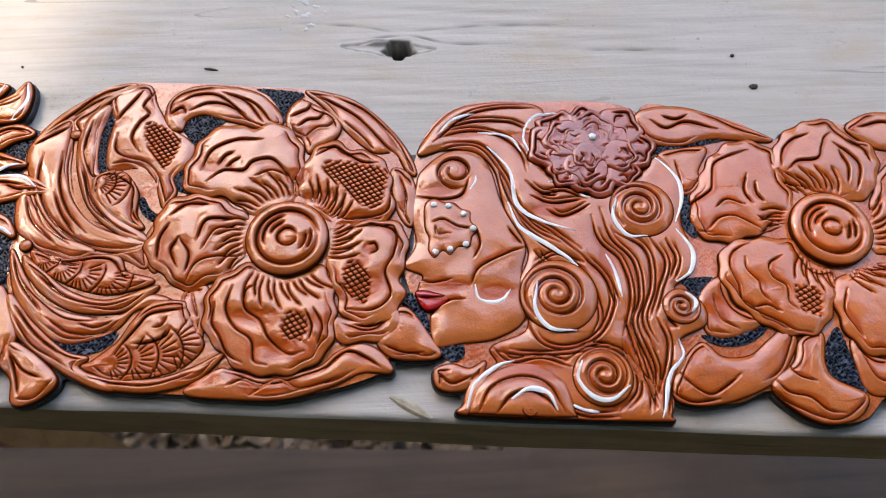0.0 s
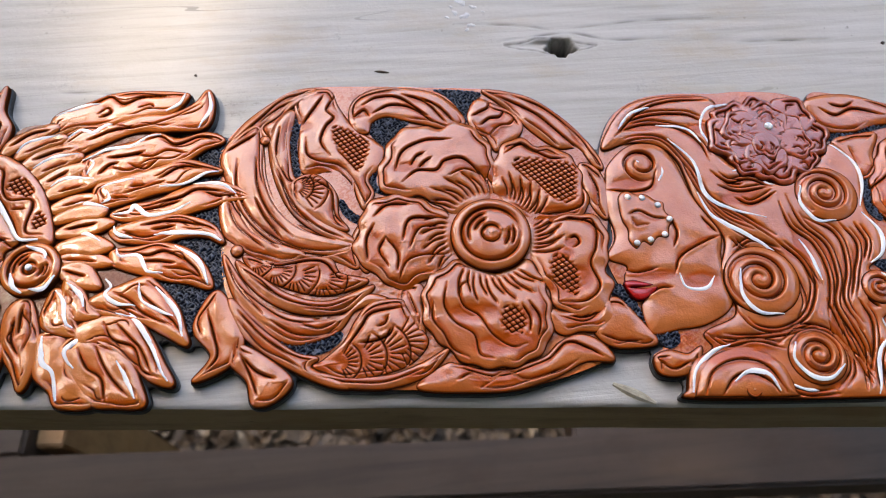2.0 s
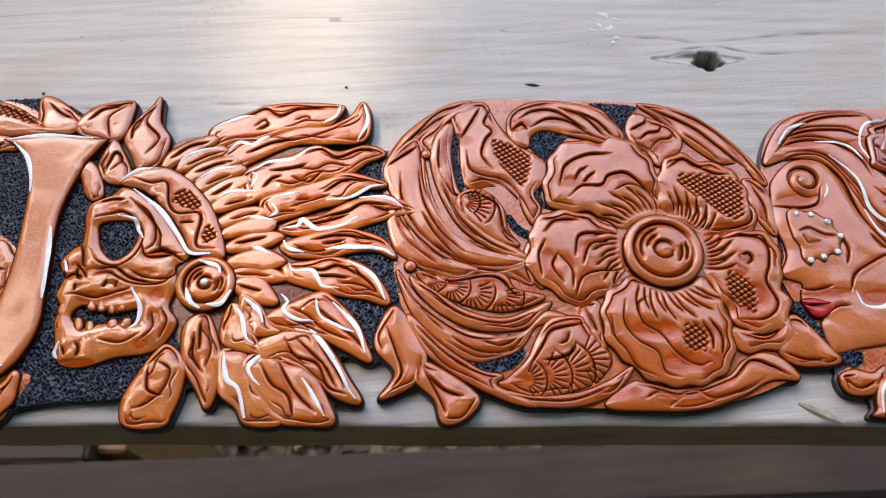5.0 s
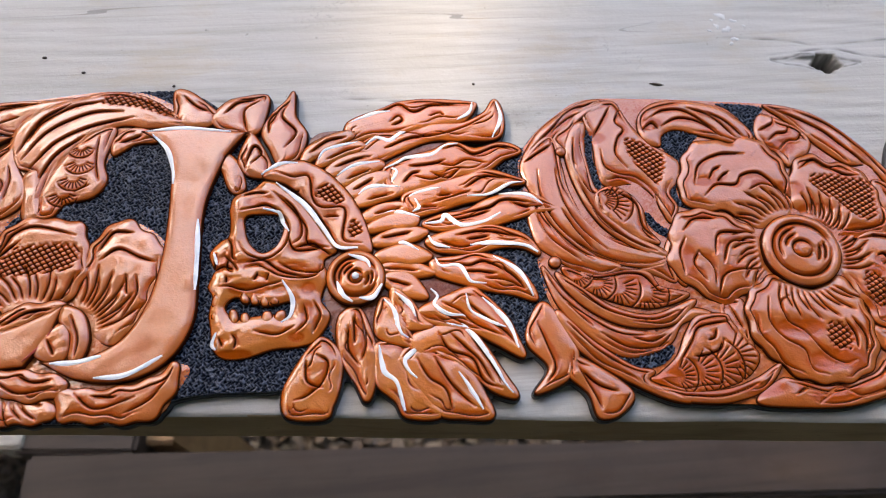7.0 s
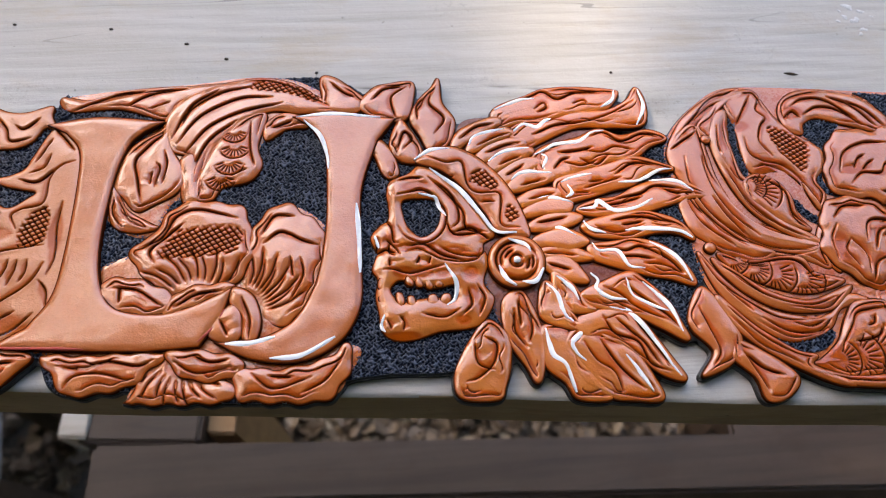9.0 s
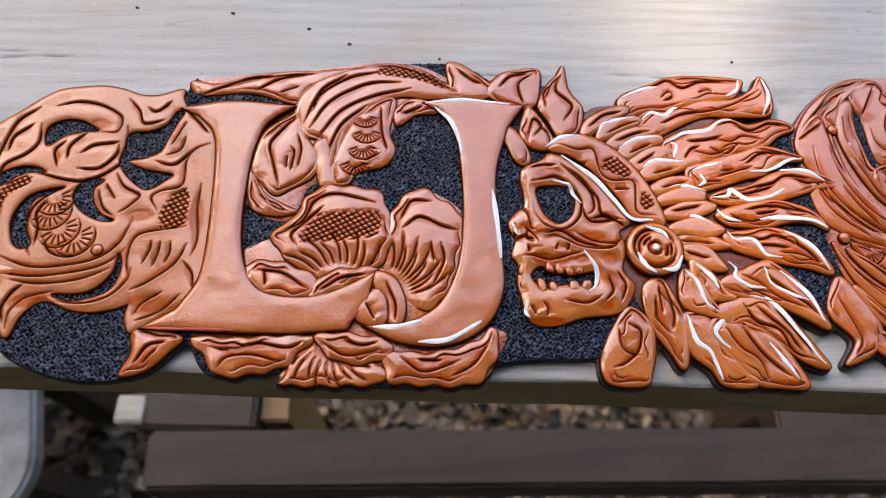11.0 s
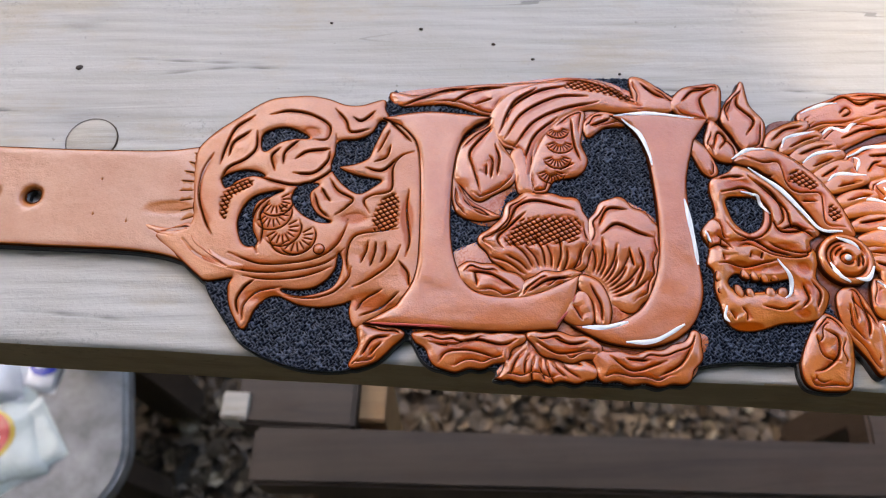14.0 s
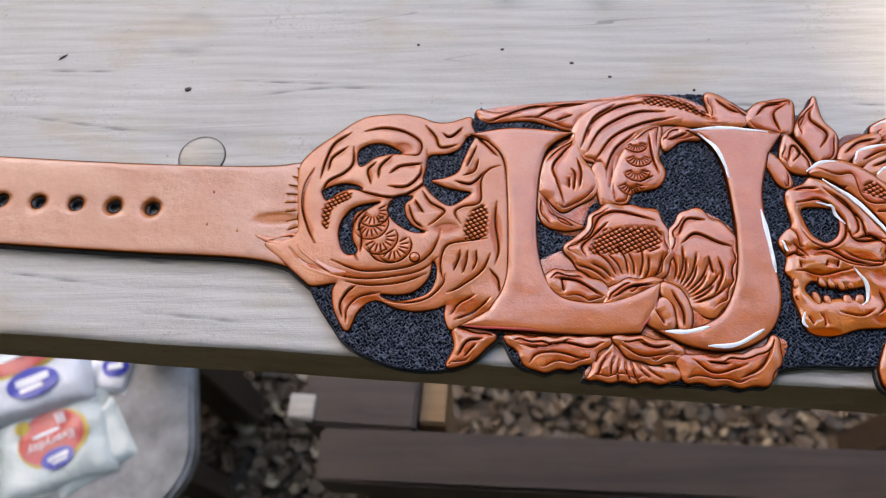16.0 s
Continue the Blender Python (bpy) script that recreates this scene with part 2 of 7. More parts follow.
def swells(x, y, size, amount):
    """Soft uneven swelling of hand-modelled leather, in millimetres."""
    k = 2 * math.pi / size
    a = np.sin(k * x + 1.4 * np.sin(0.71 * k * y + 0.4)) * np.sin(0.9 * k * y + 1.2 * np.sin(0.63 * k * x))
    b = np.sin(2.1 * k * (0.8 * x + 0.6 * y) + 1.1) * np.sin(1.9 * k * (0.8 * y - 0.6 * x) + 0.3)
    return amount * (a + 0.3 * b)


def inside(x, y, poly):
    res = np.zeros(x.shape, bool)
    for (x0, y0), (x1, y1) in zip(poly, np.roll(poly, -1, 0)):
        if y0 == y1:
            continue
        res ^= ((y0 > y) != (y1 > y)) & (x < (x1 - x0) * (y - y0) / (y1 - y0) + x0)
    return res


def ring_of(cx, cy, r, n=14):
    return [(cx + r * math.cos(2 * math.pi * i / n), cy + r * math.sin(2 * math.pi * i / n)) for i in range(n)]


def sheet(x0, x1, y0, y1, step):
    nx, ny = int((x1 - x0) / step) + 2, int((y1 - y0) / step) + 2
    gx, gy = np.meshgrid(x0 + np.arange(nx) * step, y0 + np.arange(ny) * step, indexing="ij")
    idx = np.arange(nx * ny).reshape(nx, ny)
    cells = np.stack([idx[:-1, :-1], idx[1:, :-1], idx[1:, 1:], idx[:-1, 1:]], -1).reshape(-1, 4)
    return gx.ravel(), gy.ravel(), cells


def walled(name, x, y, z, stain_or_light, cells, keep, bottom):
    """The kept cells as a surface, with walls down from their rim. Millimetres in, metres out."""
    cells = cells[keep]
    used = np.unique(cells)
    back = np.full(len(x), -1)
    back[used] = np.arange(len(used))
    q = back[cells]
    e = np.vstack([q[:, [0, 1]], q[:, [1, 2]], q[:, [2, 3]], q[:, [3, 0]]])
    n = len(used)
    code = e[:, 0].astype(np.int64) * n + e[:, 1]
    rim = e[~np.isin(code, e[:, 1].astype(np.int64) * n + e[:, 0])]
    r = np.unique(rim)
    at = np.full(n, -1)
    at[r] = np.arange(len(r))
    top = np.column_stack([x[used], y[used], z[used]])
    up, low = top[r].copy(), top[r].copy()
    low[:, 2] = bottom
    walls = np.column_stack([n + at[rim[:, 1]], n + at[rim[:, 0]], n + len(r) + at[rim[:, 0]], n + len(r) + at[rim[:, 1]]])
    co = np.vstack([top, up, low]) / 1000.0
    an = np.concatenate([stain_or_light[used], np.full(2 * len(r), 1.0)])
    return mesh_of(name, co, np.vstack([q, walls]), True, an)


# the tooled strap: raised motifs over a black backing, worked in millimetres
BASE_Z, STEP = 3.6, 0.32
strap = thing("leather_strap", "hand-tooled orange-brown leather strap with carved flowers and skull", "leather strap")
ALL = []
LOOK = {"ground": TAN, "leaf": TAN, "petal": TAN, "feather": GOLDEN, "quill": GOLDEN, "skull": GOLDEN, "tooth": GOLDEN, "letter": SMOOTH, "hair": TAN,
        "curl": TAN, "rose": ROSE, "face": TAN, "lips": LIPRED, "mask": TAN, "headband": TAN, "lobe": TAN, "bead": TAN, "stem": TAN, "black": BLACK,
        "flower_disc": TAN, "rosette": GOLDEN, "tail": PALE}
NAME = {"ground": "leather_ground", "black": "background_panel", "bead": "boss", "face": "profile_panel", "lips": "red_inlay", "mask": "ornament_panel", "curl": "hair_curl",
        "rose": "rose", "tail": "strap_end"}
LABEL = {"black": "black pebbled background leather", "lips": "red dyed leather inlay", "rose": "dark red-brown carved rose", "skull": "glossy golden-brown carved skull",
         "feather": "golden-orange carved feather with white paint", "letter": "smooth flat orange-brown leather letter", "tail": "plain pale tan strap end with punched holes",
         "headband": "carved headband with hatched diamonds"}


def pebble(x, y, size=1.5):
    """Matting marks of the background tool: a fine net of ridges between small dimples, 0 to 1."""
    u, v = x / size + 0.35 * np.sin(y * 1.7 + x * 0.6), y / size + 0.35 * np.sin(x * 1.9 - y * 0.5)
    iu, iv = np.floor(u), np.floor(v)
    f1, f2 = np.full(x.shape, 9.0), np.full(x.shape, 9.0)
    for du in (-1, 0, 1):
        for dv in (-1, 0, 1):
            cu, cv = iu + du, iv + dv
            ju = np.modf(np.abs(np.sin(cu * 127.1 + cv * 311.7) * 43758.5))[0]
            jv = np.modf(np.abs(np.sin(cu * 269.5 + cv * 183.3) * 24634.6))[0]
            d = np.hypot(cu + ju - u, cv + jv - v)
            f2 = np.where(d < f1, f1, np.minimum(f2, d))
            f1 = np.minimum(f1, d)
    return np.exp(-((f2 - f1) / 0.19) ** 2)


class Motif:
    """One raised piece of carving: a rounded body within an outline, with cuts in it and paint on it."""

    def __init__(self, kind, sub, level, rise, soft, outline):
        self.kind, self.sub, self.rise, self.soft = kind, sub, rise * 1.25, soft * 0.85
        self.z0 = BASE_Z + 0.45 + 0.75 * level
        self.bottom = 1.0
        self.rim = spline(outline, True) if outline is not None else None
        grow = {"leaf": 0.75, "petal": 0.75, "lobe": 0.6, "feather": 1.1, "quill": 0.9, "stem": 0.6, "hair": 0.5}.get(kind, 0.0)
        if grow and outline is not None:
            # the pieces meet their neighbours: the outline stands a little outside its handles
            nxt, prv = np.roll(self.rim, -2, 0), np.roll(self.rim, 2, 0)
            t = (nxt - prv) / (np.linalg.norm(nxt - prv, axis=1)[:, None] + 1e-9)
            x, y = self.rim.T
            turn = np.sign(np.sum(x * np.roll(y, -1) - y * np.roll(x, -1)))
            if kind == "petal":
                # petals have a gently fluted edge
                run = np.cumsum(np.linalg.norm(self.rim - np.roll(self.rim, 1, 0), axis=1))
                flutes = max(3, round(run[-1] / 11.0))
                grow = grow + 0.55 * np.sin(2 * math.pi * flutes * run / run[-1] + x[0])[:, None]
            self.rim = self.rim + grow * turn * np.column_stack([t[:, 1], -t[:, 0]])
        self.sides, self.holes, self.cuts, self.paints, self.drops, self.stains_or_reflections = [], [], [], [], [], []
        self.hollow = None
        ALL.append(self)

    def side(self, pts):
        self.sides.append(spline(pts))
        self.rim = np.vstack(self.sides)

    def hole(self, *pts):
        self.holes.append(spline(pts, True))

    def cut(self, *pts, width=0.36, depth=1.05):
        self.cuts.append((spline(pts), width, depth, 1.0))

    def paint(self, width, *pts, tone=None):
        self.paints.append((spline(pts), width, tone))

    def beads(self, r, *pts):
        self.drops += [(x, y, r) for x, y in pts]

    # Real dye spots, and orange patches painted where gloss mirrors dark trees.
    def stain_or_reflection(self, sx, sy, rx, ry, amount=0.33):
        self.stains_or_reflections.append((sx, sy, rx, ry, amount))

    def hatch(self, *pts, gap=2.05):
        poly = spline(pts, True)
        c, size = poly.mean(0), np.ptp(poly, 0).max()
        for turn in (0.42, -0.95):
            u = np.array((math.cos(turn), math.sin(turn)))
            v = np.array((-u[1], u[0]))
            for k in np.arange(-size, size, gap):
                line = c + v * k + u * np.linspace(-size, size, 60)[:, None]
                ok = inside(line[:, 0], line[:, 1], poly)
                if ok.sum() > 2:
                    self.cuts.append((line[ok][[0, -1]], 0.30, 0.6, 0.0))

    def ribs(self, centre, r0, r1, a0, a1, n):
        self.hollow = (centre, r0)
        n = int(n * 1.15)
        for i in range(n):
            a = radians(a0 + (a1 - a0) * i / (n - 1))
            reach = r1 + 2.5 - (r1 - r0) * 0.35 * (i % 2)
            bend = radians(7)
            pts = [(centre[0] + r * math.cos(a + bend * f), centre[1] + r * math.sin(a + bend * f)) for r, f in ((r0, 0), ((r0 + reach) / 2, 0.6), (reach, 1.6))]
            self.cuts.append((spline(pts), 0.46, 0.8, 0.0))

    def shell(self, centre, r, a0, a1):
        r *= 0.85
        for i in range(9):
            a = radians(a0 + (a1 - a0) * i / 8)
            self.cuts.append((np.array([(centre[0] + k * r * math.cos(a), centre[1] + k * r * math.sin(a)) for k in (0.35, 0.9)]), 0.28, 0.4, 0.0))
        arc = [(centre[0] + r * math.cos(radians(a)), centre[1] + r * math.sin(radians(a))) for a in np.linspace(a0, a1, 8)]
        self.cuts.append((spline(arc), 0.4, 0.55, 0.5))

    def spiral(self, centre, r0, r1, a0, turns):
        pts = []
        for i in range(int(turns * 14) + 1):
            f = i / (turns * 14)
            a, r = radians(a0) + f * turns * 2 * math.pi, r0 + (r1 - r0) * f
            pts.append((centre[0] + r * math.cos(a), centre[1] + r * math.sin(a)))
        self.cut(*pts, width=0.62, depth=1.7)

    def surface(self, x, y, d, along=None):
        h = self.z0 + self.rise * (1 - np.exp(-(np.maximum(d, 0) / self.soft) ** 1.3))
        # Narrow paste line at the rim; the wider orange imitates a dark reflection.
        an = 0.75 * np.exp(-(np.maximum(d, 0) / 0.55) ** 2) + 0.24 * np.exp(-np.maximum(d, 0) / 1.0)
        # Each patch is carved in and coloured; most imitate a dark reflection.
        for sx, sy, rx, ry, amount in self.stains_or_reflections:
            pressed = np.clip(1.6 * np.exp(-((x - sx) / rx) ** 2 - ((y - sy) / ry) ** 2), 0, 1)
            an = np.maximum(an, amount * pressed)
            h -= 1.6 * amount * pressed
        if along is not None and self.kind in ("leaf", "petal", "feather", "lobe") and self.sub != "scroll_plate":
            # a second line follows the edge for part of its way
            far = (3.0 if self.kind == "petal" else 2.2) + 0.5 * np.sin(along * 37 + self.z0 * 9)
            part_way = np.clip(1.6 * np.sin(2 * np.pi * (along * 2 + self.rim[0, 0] * 0.37)) + 0.3, 0, 1)
            line = part_way * np.exp(-((d - far) / 0.34) ** 2)
            if self.kind == "feather":
                far2 = 4.3 + 0.8 * np.sin(along * 52 + self.z0 * 5)
                way2 = np.clip(1.6 * np.sin(2 * np.pi * (along * 3 + self.rim[0, 1] * 0.41)) - 0.1, 0, 1)
                line = np.maximum(line, way2 * np.exp(-((d - far2) / 0.34) ** 2))
            h -= 0.5 * line + part_way * np.where(d > far, 0.5 * np.exp(-(d - far) / 2.6), 0.0)
            # The wide tint past the line paints a slope turned from the sky.
            an = np.maximum(an, np.maximum(0.9 * line, part_way * np.where(d > far, 0.34 * np.exp(-((d - far) / 2.2) ** 2), 0.0)))
        if self.kind not in ("black", "ground"):
            h += swells(x, y, 42, 0.10) if self.kind in ("letter", "tail") else swells(x, y, 24, 0.05 if self.sub == "scroll_plate" else 0.13)
        if self.hollow is not None:
            # petals sink towards the heart of the flower
            (hx, hy), r0 = self.hollow
            near = np.clip(1 - (np.hypot(x - hx, y - hy) - r0) / 15, 0, 1)
            h -= 1.3 * near ** 2
        mid = self.rim.mean(0)
        for line, w, depth, bevel in self.cuts:
            lo, hi = line.min(0) - max(9 * w, 6), line.max(0) + max(9 * w, 6)
            k = np.nonzero((x > lo[0]) & (x < hi[0]) & (y > lo[1]) & (y < hi[1]))[0]
            if not len(k):
                continue
            dd, u, side = beside(x[k], y[k], line)
            ease = np.clip(5 * np.minimum(u, 1 - u) + 0.35, 0, 1)
            h[k] -= depth * ease * 0.9 * np.exp(-(dd / (w + 0.08)) ** 2)
            tint = (0.88 if bevel else 0.66) * np.exp(-(dd / (0.30 + 0.35 * w)) ** 2)
            if bevel:
                # the leather is pressed down along one side of the knife line, the side that faces the middle
                i = len(line) // 2
                t = line[min(i + 1, len(line) - 1)] - line[max(i - 1, 0)]
                o = mid - line[i]
                low = np.where(side * np.sign(t[0] * o[1] - t[1] * o[0]) >= 0, 1.0, 0.0)
                easy = np.clip(4 * np.minimum(u, 1 - u), 0, 1)
                wide = 2.5 + 0.7 * np.sin(7 * u + line[0, 0])
                h[k] -= bevel * easy * depth * (0.62 * low * np.exp(-dd / wide) - 0.16 * (1 - low) * np.exp(-((dd - 1.0) / 0.8) ** 2))
                # Paste in the cut, plus orange painted for the low side's dark reflection.
                tint = np.maximum(tint, easy * low * 0.36 * np.exp(-(dd / (0.85 * wide)) ** 2) + 0.2 * np.exp(-(dd / (2 * w)) ** 2))
            else:
                h[k] -= 0.3 * depth * ease * np.exp(-(dd / (3.6 * w)) ** 2)
                tint = tint + 0.16 * np.exp(-(dd / (2.6 * w)) ** 2)
            an[k] = np.maximum(an[k], ease * tint)
        if self.kind == "ground":
            an = 0.10 + 0.12 * pebble(x, y, 2.1)
            h += 0.10 * pebble(x, y, 2.1)
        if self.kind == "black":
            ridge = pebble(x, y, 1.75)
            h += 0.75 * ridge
            # Mask for the sky sheen painted on the ridges.
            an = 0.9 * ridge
        floor_z = self.z0 - 1.5
        return np.maximum(h, floor_z), an

    def field(self, x, y):
        d, px, py, self.along = nearest(x, y, self.rim, True)
        ins = inside(x, y, self.rim)
        for hole in self.holes:
            hd, hx, hy, _ = nearest(x, y, hole, True)
            hin = inside(x, y, hole)
            swap = ins & (hin | (hd < d))
            d[swap], px[swap], py[swap] = hd[swap], hx[swap], hy[swap]
            ins &= ~hin
        return np.where(ins, d, -d), px, py

    def build(self):
        if self.kind == "hair":
            # finer strands run beside every lock
            for line, w, depth, bevel in list(self.cuts):
                t = np.gradient(line, axis=0)
                t /= np.linalg.norm(t, axis=1)[:, None] + 1e-9
                nrm = np.column_stack([-t[:, 1], t[:, 0]])
                for off, f in ((1.9, 0.75),):
                    cut = int(len(line) * 0.12)
                    self.cuts.append(((line + nrm * off)[cut:len(line) - cut // 2], 0.36, depth * f, 0.0))
        lo, hi = self.rim.min(0), self.rim.max(0)
        step = {"black": 0.4, "ground": 0.55}.get(self.kind, STEP)
        x, y, cells = sheet(lo[0] - step, hi[0] + step, lo[1] - step, hi[1] + step, step)
        sd, px, py = self.field(x, y)
        keep = (sd[cells] > 0.12 * step).any(1)
        cx, cy = x[cells].mean(1), y[cells].mean(1)
        for o in ALL:
            if o is self or o.holes or o.z0 - (1.4 if o.cuts else 0.0) < self.z0 + self.rise - 0.05:
                continue
            a, b = o.rim.min(0), o.rim.max(0)
            k = np.nonzero(keep & (cx > a[0]) & (cx < b[0]) & (cy > a[1]) & (cy < b[1]))[0]
            if len(k):
                k = k[inside(cx[k], cy[k], o.rim)]
                keep[k[nearest(cx[k], cy[k], o.rim, True)[0] > 1.2]] = False
        out = sd <= 0.12 * step
        x, y = np.where(out, px, x), np.where(out, py, y)
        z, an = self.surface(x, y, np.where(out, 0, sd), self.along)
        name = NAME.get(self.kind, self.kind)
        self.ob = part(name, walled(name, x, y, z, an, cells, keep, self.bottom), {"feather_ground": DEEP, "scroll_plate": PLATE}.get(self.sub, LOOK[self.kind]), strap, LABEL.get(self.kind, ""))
        for line, w, tone in self.paints:
            self.ribbon(line, w, tone)
        for bx, by, r in self.drops:
            self.bead(bx, by, r)

    def height(self, x, y):
        d, _, _ = self.field(x, y)
        return self.surface(x, y, d, self.along)[0]

    def ribbon(self, line, w, tone):
        t = np.gradient(line, axis=0)
        t /= np.linalg.norm(t, axis=1)[:, None] + 1e-9
        nrm = np.column_stack([-t[:, 1], t[:, 0]])
        n = len(line)
        u = np.linspace(0, 1, n)
        half = 0.66 * w * np.clip(np.sin(np.pi * np.clip(u, 0.03, 0.97)) ** 0.4, 0.2, 1) * (1 + 0.15 * np.sin(9 * u + w * 7))
        rows = [line + nrm * (half * f)[:, None] for f in (-1, -0.5, 0, 0.5, 1)]
        pts = np.vstack(rows)
        z = self.height(pts[:, 0], pts[:, 1])
        zc = z.reshape(5, n).max(0)
        z = np.concatenate([zc - 0.10, zc + 0.12, zc + 0.18, zc + 0.12, zc - 0.10])
        i = np.arange(n - 1)
        q = np.vstack([np.column_stack([k * n + i, k * n + i + 1, (k + 1) * n + i + 1, (k + 1) * n + i]) for k in range(4)])
        part("painted_line", mesh_of("painted_line", np.column_stack([pts, z]) / 1000, q[:, ::-1]), tone or WHITE, self.ob, "red painted line" if tone else "white painted highlight line")

    def bead(self, bx, by, r):
        z = self.height(np.array([bx]), np.array([by]))[0] / 1000
        b = bmesh.new()
        bmesh.ops.create_uvsphere(b, u_segments=14, v_segments=8, radius=r / 1000)
        for v in b.verts:
            v.co.z *= 0.55
            v.co += Vector((bx / 1000, by / 1000, z + 0.0002))
        me = bpy.data.meshes.new("bead")
        b.to_mesh(me)
        me.shade_smooth()
        part("bead", me, WHITE, self.ob, "white painted dot")


def motif(kind, sub, level, rise, soft, outline):
    return Motif(kind, sub, level, rise, soft, outline)


def disc(kind, c, r_out, r_in, level):
    """A turned-looking boss: a raised ring, a groove and a domed middle with two arcs and a small eye."""
    m = Motif(kind, kind, level, 1.3, 1.6, ring_of(*c, r_out, 24))
    m.cut(*(ring_of(*c, r_in, 20) + ring_of(*c, r_in, 20)[:1]), width=0.95, depth=1.3)
    m.cut(*(ring_of(*c, r_in * 0.32, 12) + ring_of(*c, r_in * 0.32, 12)[:1]), width=0.7, depth=0.9)
    for a0, a1, k in ((95, 200, 0.78), (100, 165, 0.56), (-50, 10, 0.62), (-35, 15, 0.8)):
        m.cut(*[(c[0] + k * r_in * math.cos(radians(a)), c[1] + k * r_in * math.sin(radians(a))) for a in np.linspace(a0, a1, 6)], width=0.6)
    if kind == "rosette":
        m.drops.append((*c, 1.5))
    else:
        eye = Motif("bead", "eye", level + 0.8, 0.9, 1.0, ring_of(*c, 1.8, 12))
        eye.bottom = 3.0
    return m


m = motif("ground", "leaf_ground", 0, 0.25, 2, [(-114, 50), (-107, 63), (-94, 75), (-78.5, 83.5), (-49, 82.5), (-20.5, 79.5), (10.5, 75.5), (28.5, 68.5), (43.5, 53.5), (51.5, 38), (53.5, 22), (51.5, 3), (47, -15), (46.5, -33.5), (54.5, -46.5), (41, -53), (40.5, -58), (22, -64), (1, -66.5), (-34.5, -64), (-62, -59.5), (-82.5, -47.5), (-100, -33), (-109.5, -16), (-112, 3), (-113.5, 27.5)])
m = motif("black", "b", 0.55, 0.02, 1, [(-80.5, 69.5), (-78, 64), (-80, 51.5), (-78.5, 37), (-82, 36), (-85, 46), (-84.5, 60.5)])
m = motif("black", "b", 0.55, 0.02, 1, [(-48.5, 57.5), (-43.5, 63.5), (-33.5, 64), (-28.5, 61), (-33.5, 55.5), (-35.5, 48), (-39.5, 40), (-44.5, 35.5), (-45.5, 28), (-40, 22), (-48, 25.5), (-50.5, 32.5), (-46, 38.5), (-42.5, 46.5)])
m = motif("black", "b", 0.55, 0.02, 1, [(-16, 77.5), (4.5, 74), (0.5, 68), (-2.5, 58.5), (-4.5, 58.5), (-6, 65), (-11.5, 73.5)])
m = motif("black", "b", 0.55, 0.02, 1, [(-62.5, 21.5), (-60.5, 22), (-57, 16), (-51, 11), (-52.5, 8.5), (-58, 11.5), (-61.5, 16)])
m = motif("black", "b", 0.55, 0.02, 1, [(-87.5, -40), (-75, -41), (-63.5, -38), (-64, -42), (-70, -46), (-78.5, -46)])
m = motif("leaf", "leaf", 1, 1, 2.2, [(-113, 48), (-105.5, 59.5), (-97, 63), (-95, 48.5), (-93.5, 34), (-87.5, 19.5), (-78, 10), (-57.5, 1), (-61.5, -4), (-76.5, -1.5), (-91, 5), (-102, 17.5), (-109, 32)])
m.cut((-98, 46), (-97, 31), (-91.5, 17), (-82, 5.5))
m.cut((-95, 50), (-94.5, 37), (-90, 22.5), (-79.5, 10), (-64.5, 2.5))
m.cut((-106, 46), (-106, 31.5), (-99.5, 16), (-87.5, 3.5), (-75, -2))
m.cut((-98, 25.5), (-94, 16), (-87, 5.5))
m.cut((-111, 50.5), (-104.5, 55), (-98, 59))
m = motif("leaf", "leaf", 1.3, 1, 1.8, [(-92, 54), (-87, 67.5), (-81, 69.5), (-83.5, 53.5), (-82, 36), (-77.5, 32.5), (-80.5, 27.5), (-72, 14), (-57.5, 3), (-59.5, 0.5), (-73, 8), (-83.5, 19.5), (-90, 36.5)])
m.cut((-87.5, 61.5), (-89, 48), (-84.5, 34.5), (-79.5, 32.5))
m.cut((-88.5, 39), (-82.5, 22), (-72.5, 10), (-61, 3))
m = motif("leaf", "leaf", 0.8, 0.9, 1.6, [(-111.5, 52.5), (-103, 65.5), (-91, 75.5), (-78, 82), (-71.5, 81.5), (-83, 72.5), (-92, 65), (-98, 59.5), (-105, 56.5)])
m.cut((-107.5, 56.5), (-97, 67), (-86, 77.5), (-76.5, 80))
m.cut((-97, 65.5), (-87, 73.5), (-79.5, 75))
m = motif("leaf", "leaf", 1.6, 1, 1.8, [(-82.5, 31.5), (-76, 35.5), (-69.5, 33.5), (-63.5, 24), (-63, 14), (-59, 7), (-65, 8.5), (-73, 14), (-81.5, 23.5)])
m.cut((-73.5, 33), (-65.5, 26.5), (-64.5, 15.5), (-60, 8.5))
m.shell((-80.5, 29.5), 9, -60, 50)
m.shell((-78.5, 27.5), 14, -60, 60)
m = motif("leaf", "leaf", 1.1, 0.9, 2, [(-80, 77), (-66, 81), (-61, 70), (-53.5, 57), (-45.5, 50.5), (-42, 46), (-44, 37.5), (-49.5, 31), (-47.5, 23.5), (-51.5, 16.5), (-54, 22), (-56.5, 30.5), (-63.5, 37), (-76.5, 36.5), (-79, 45), (-78.5, 59.5)])
m.hatch((-63.5, 60.5), (-53.5, 56), (-47.5, 49), (-52.5, 35), (-57.5, 39.5), (-64, 51.5))
m.cut((-65.5, 44.5), (-69.5, 52.5), (-67, 60.5), (-63.5, 65), (-66.5, 70), (-61.5, 78.5))
m.cut((-76, 55), (-75.5, 46), (-70, 42), (-62.5, 39.5), (-56.5, 32), (-56.5, 23.5))
m.cut((-75.5, 39), (-69.5, 40), (-63, 35.5), (-57.5, 26.5))
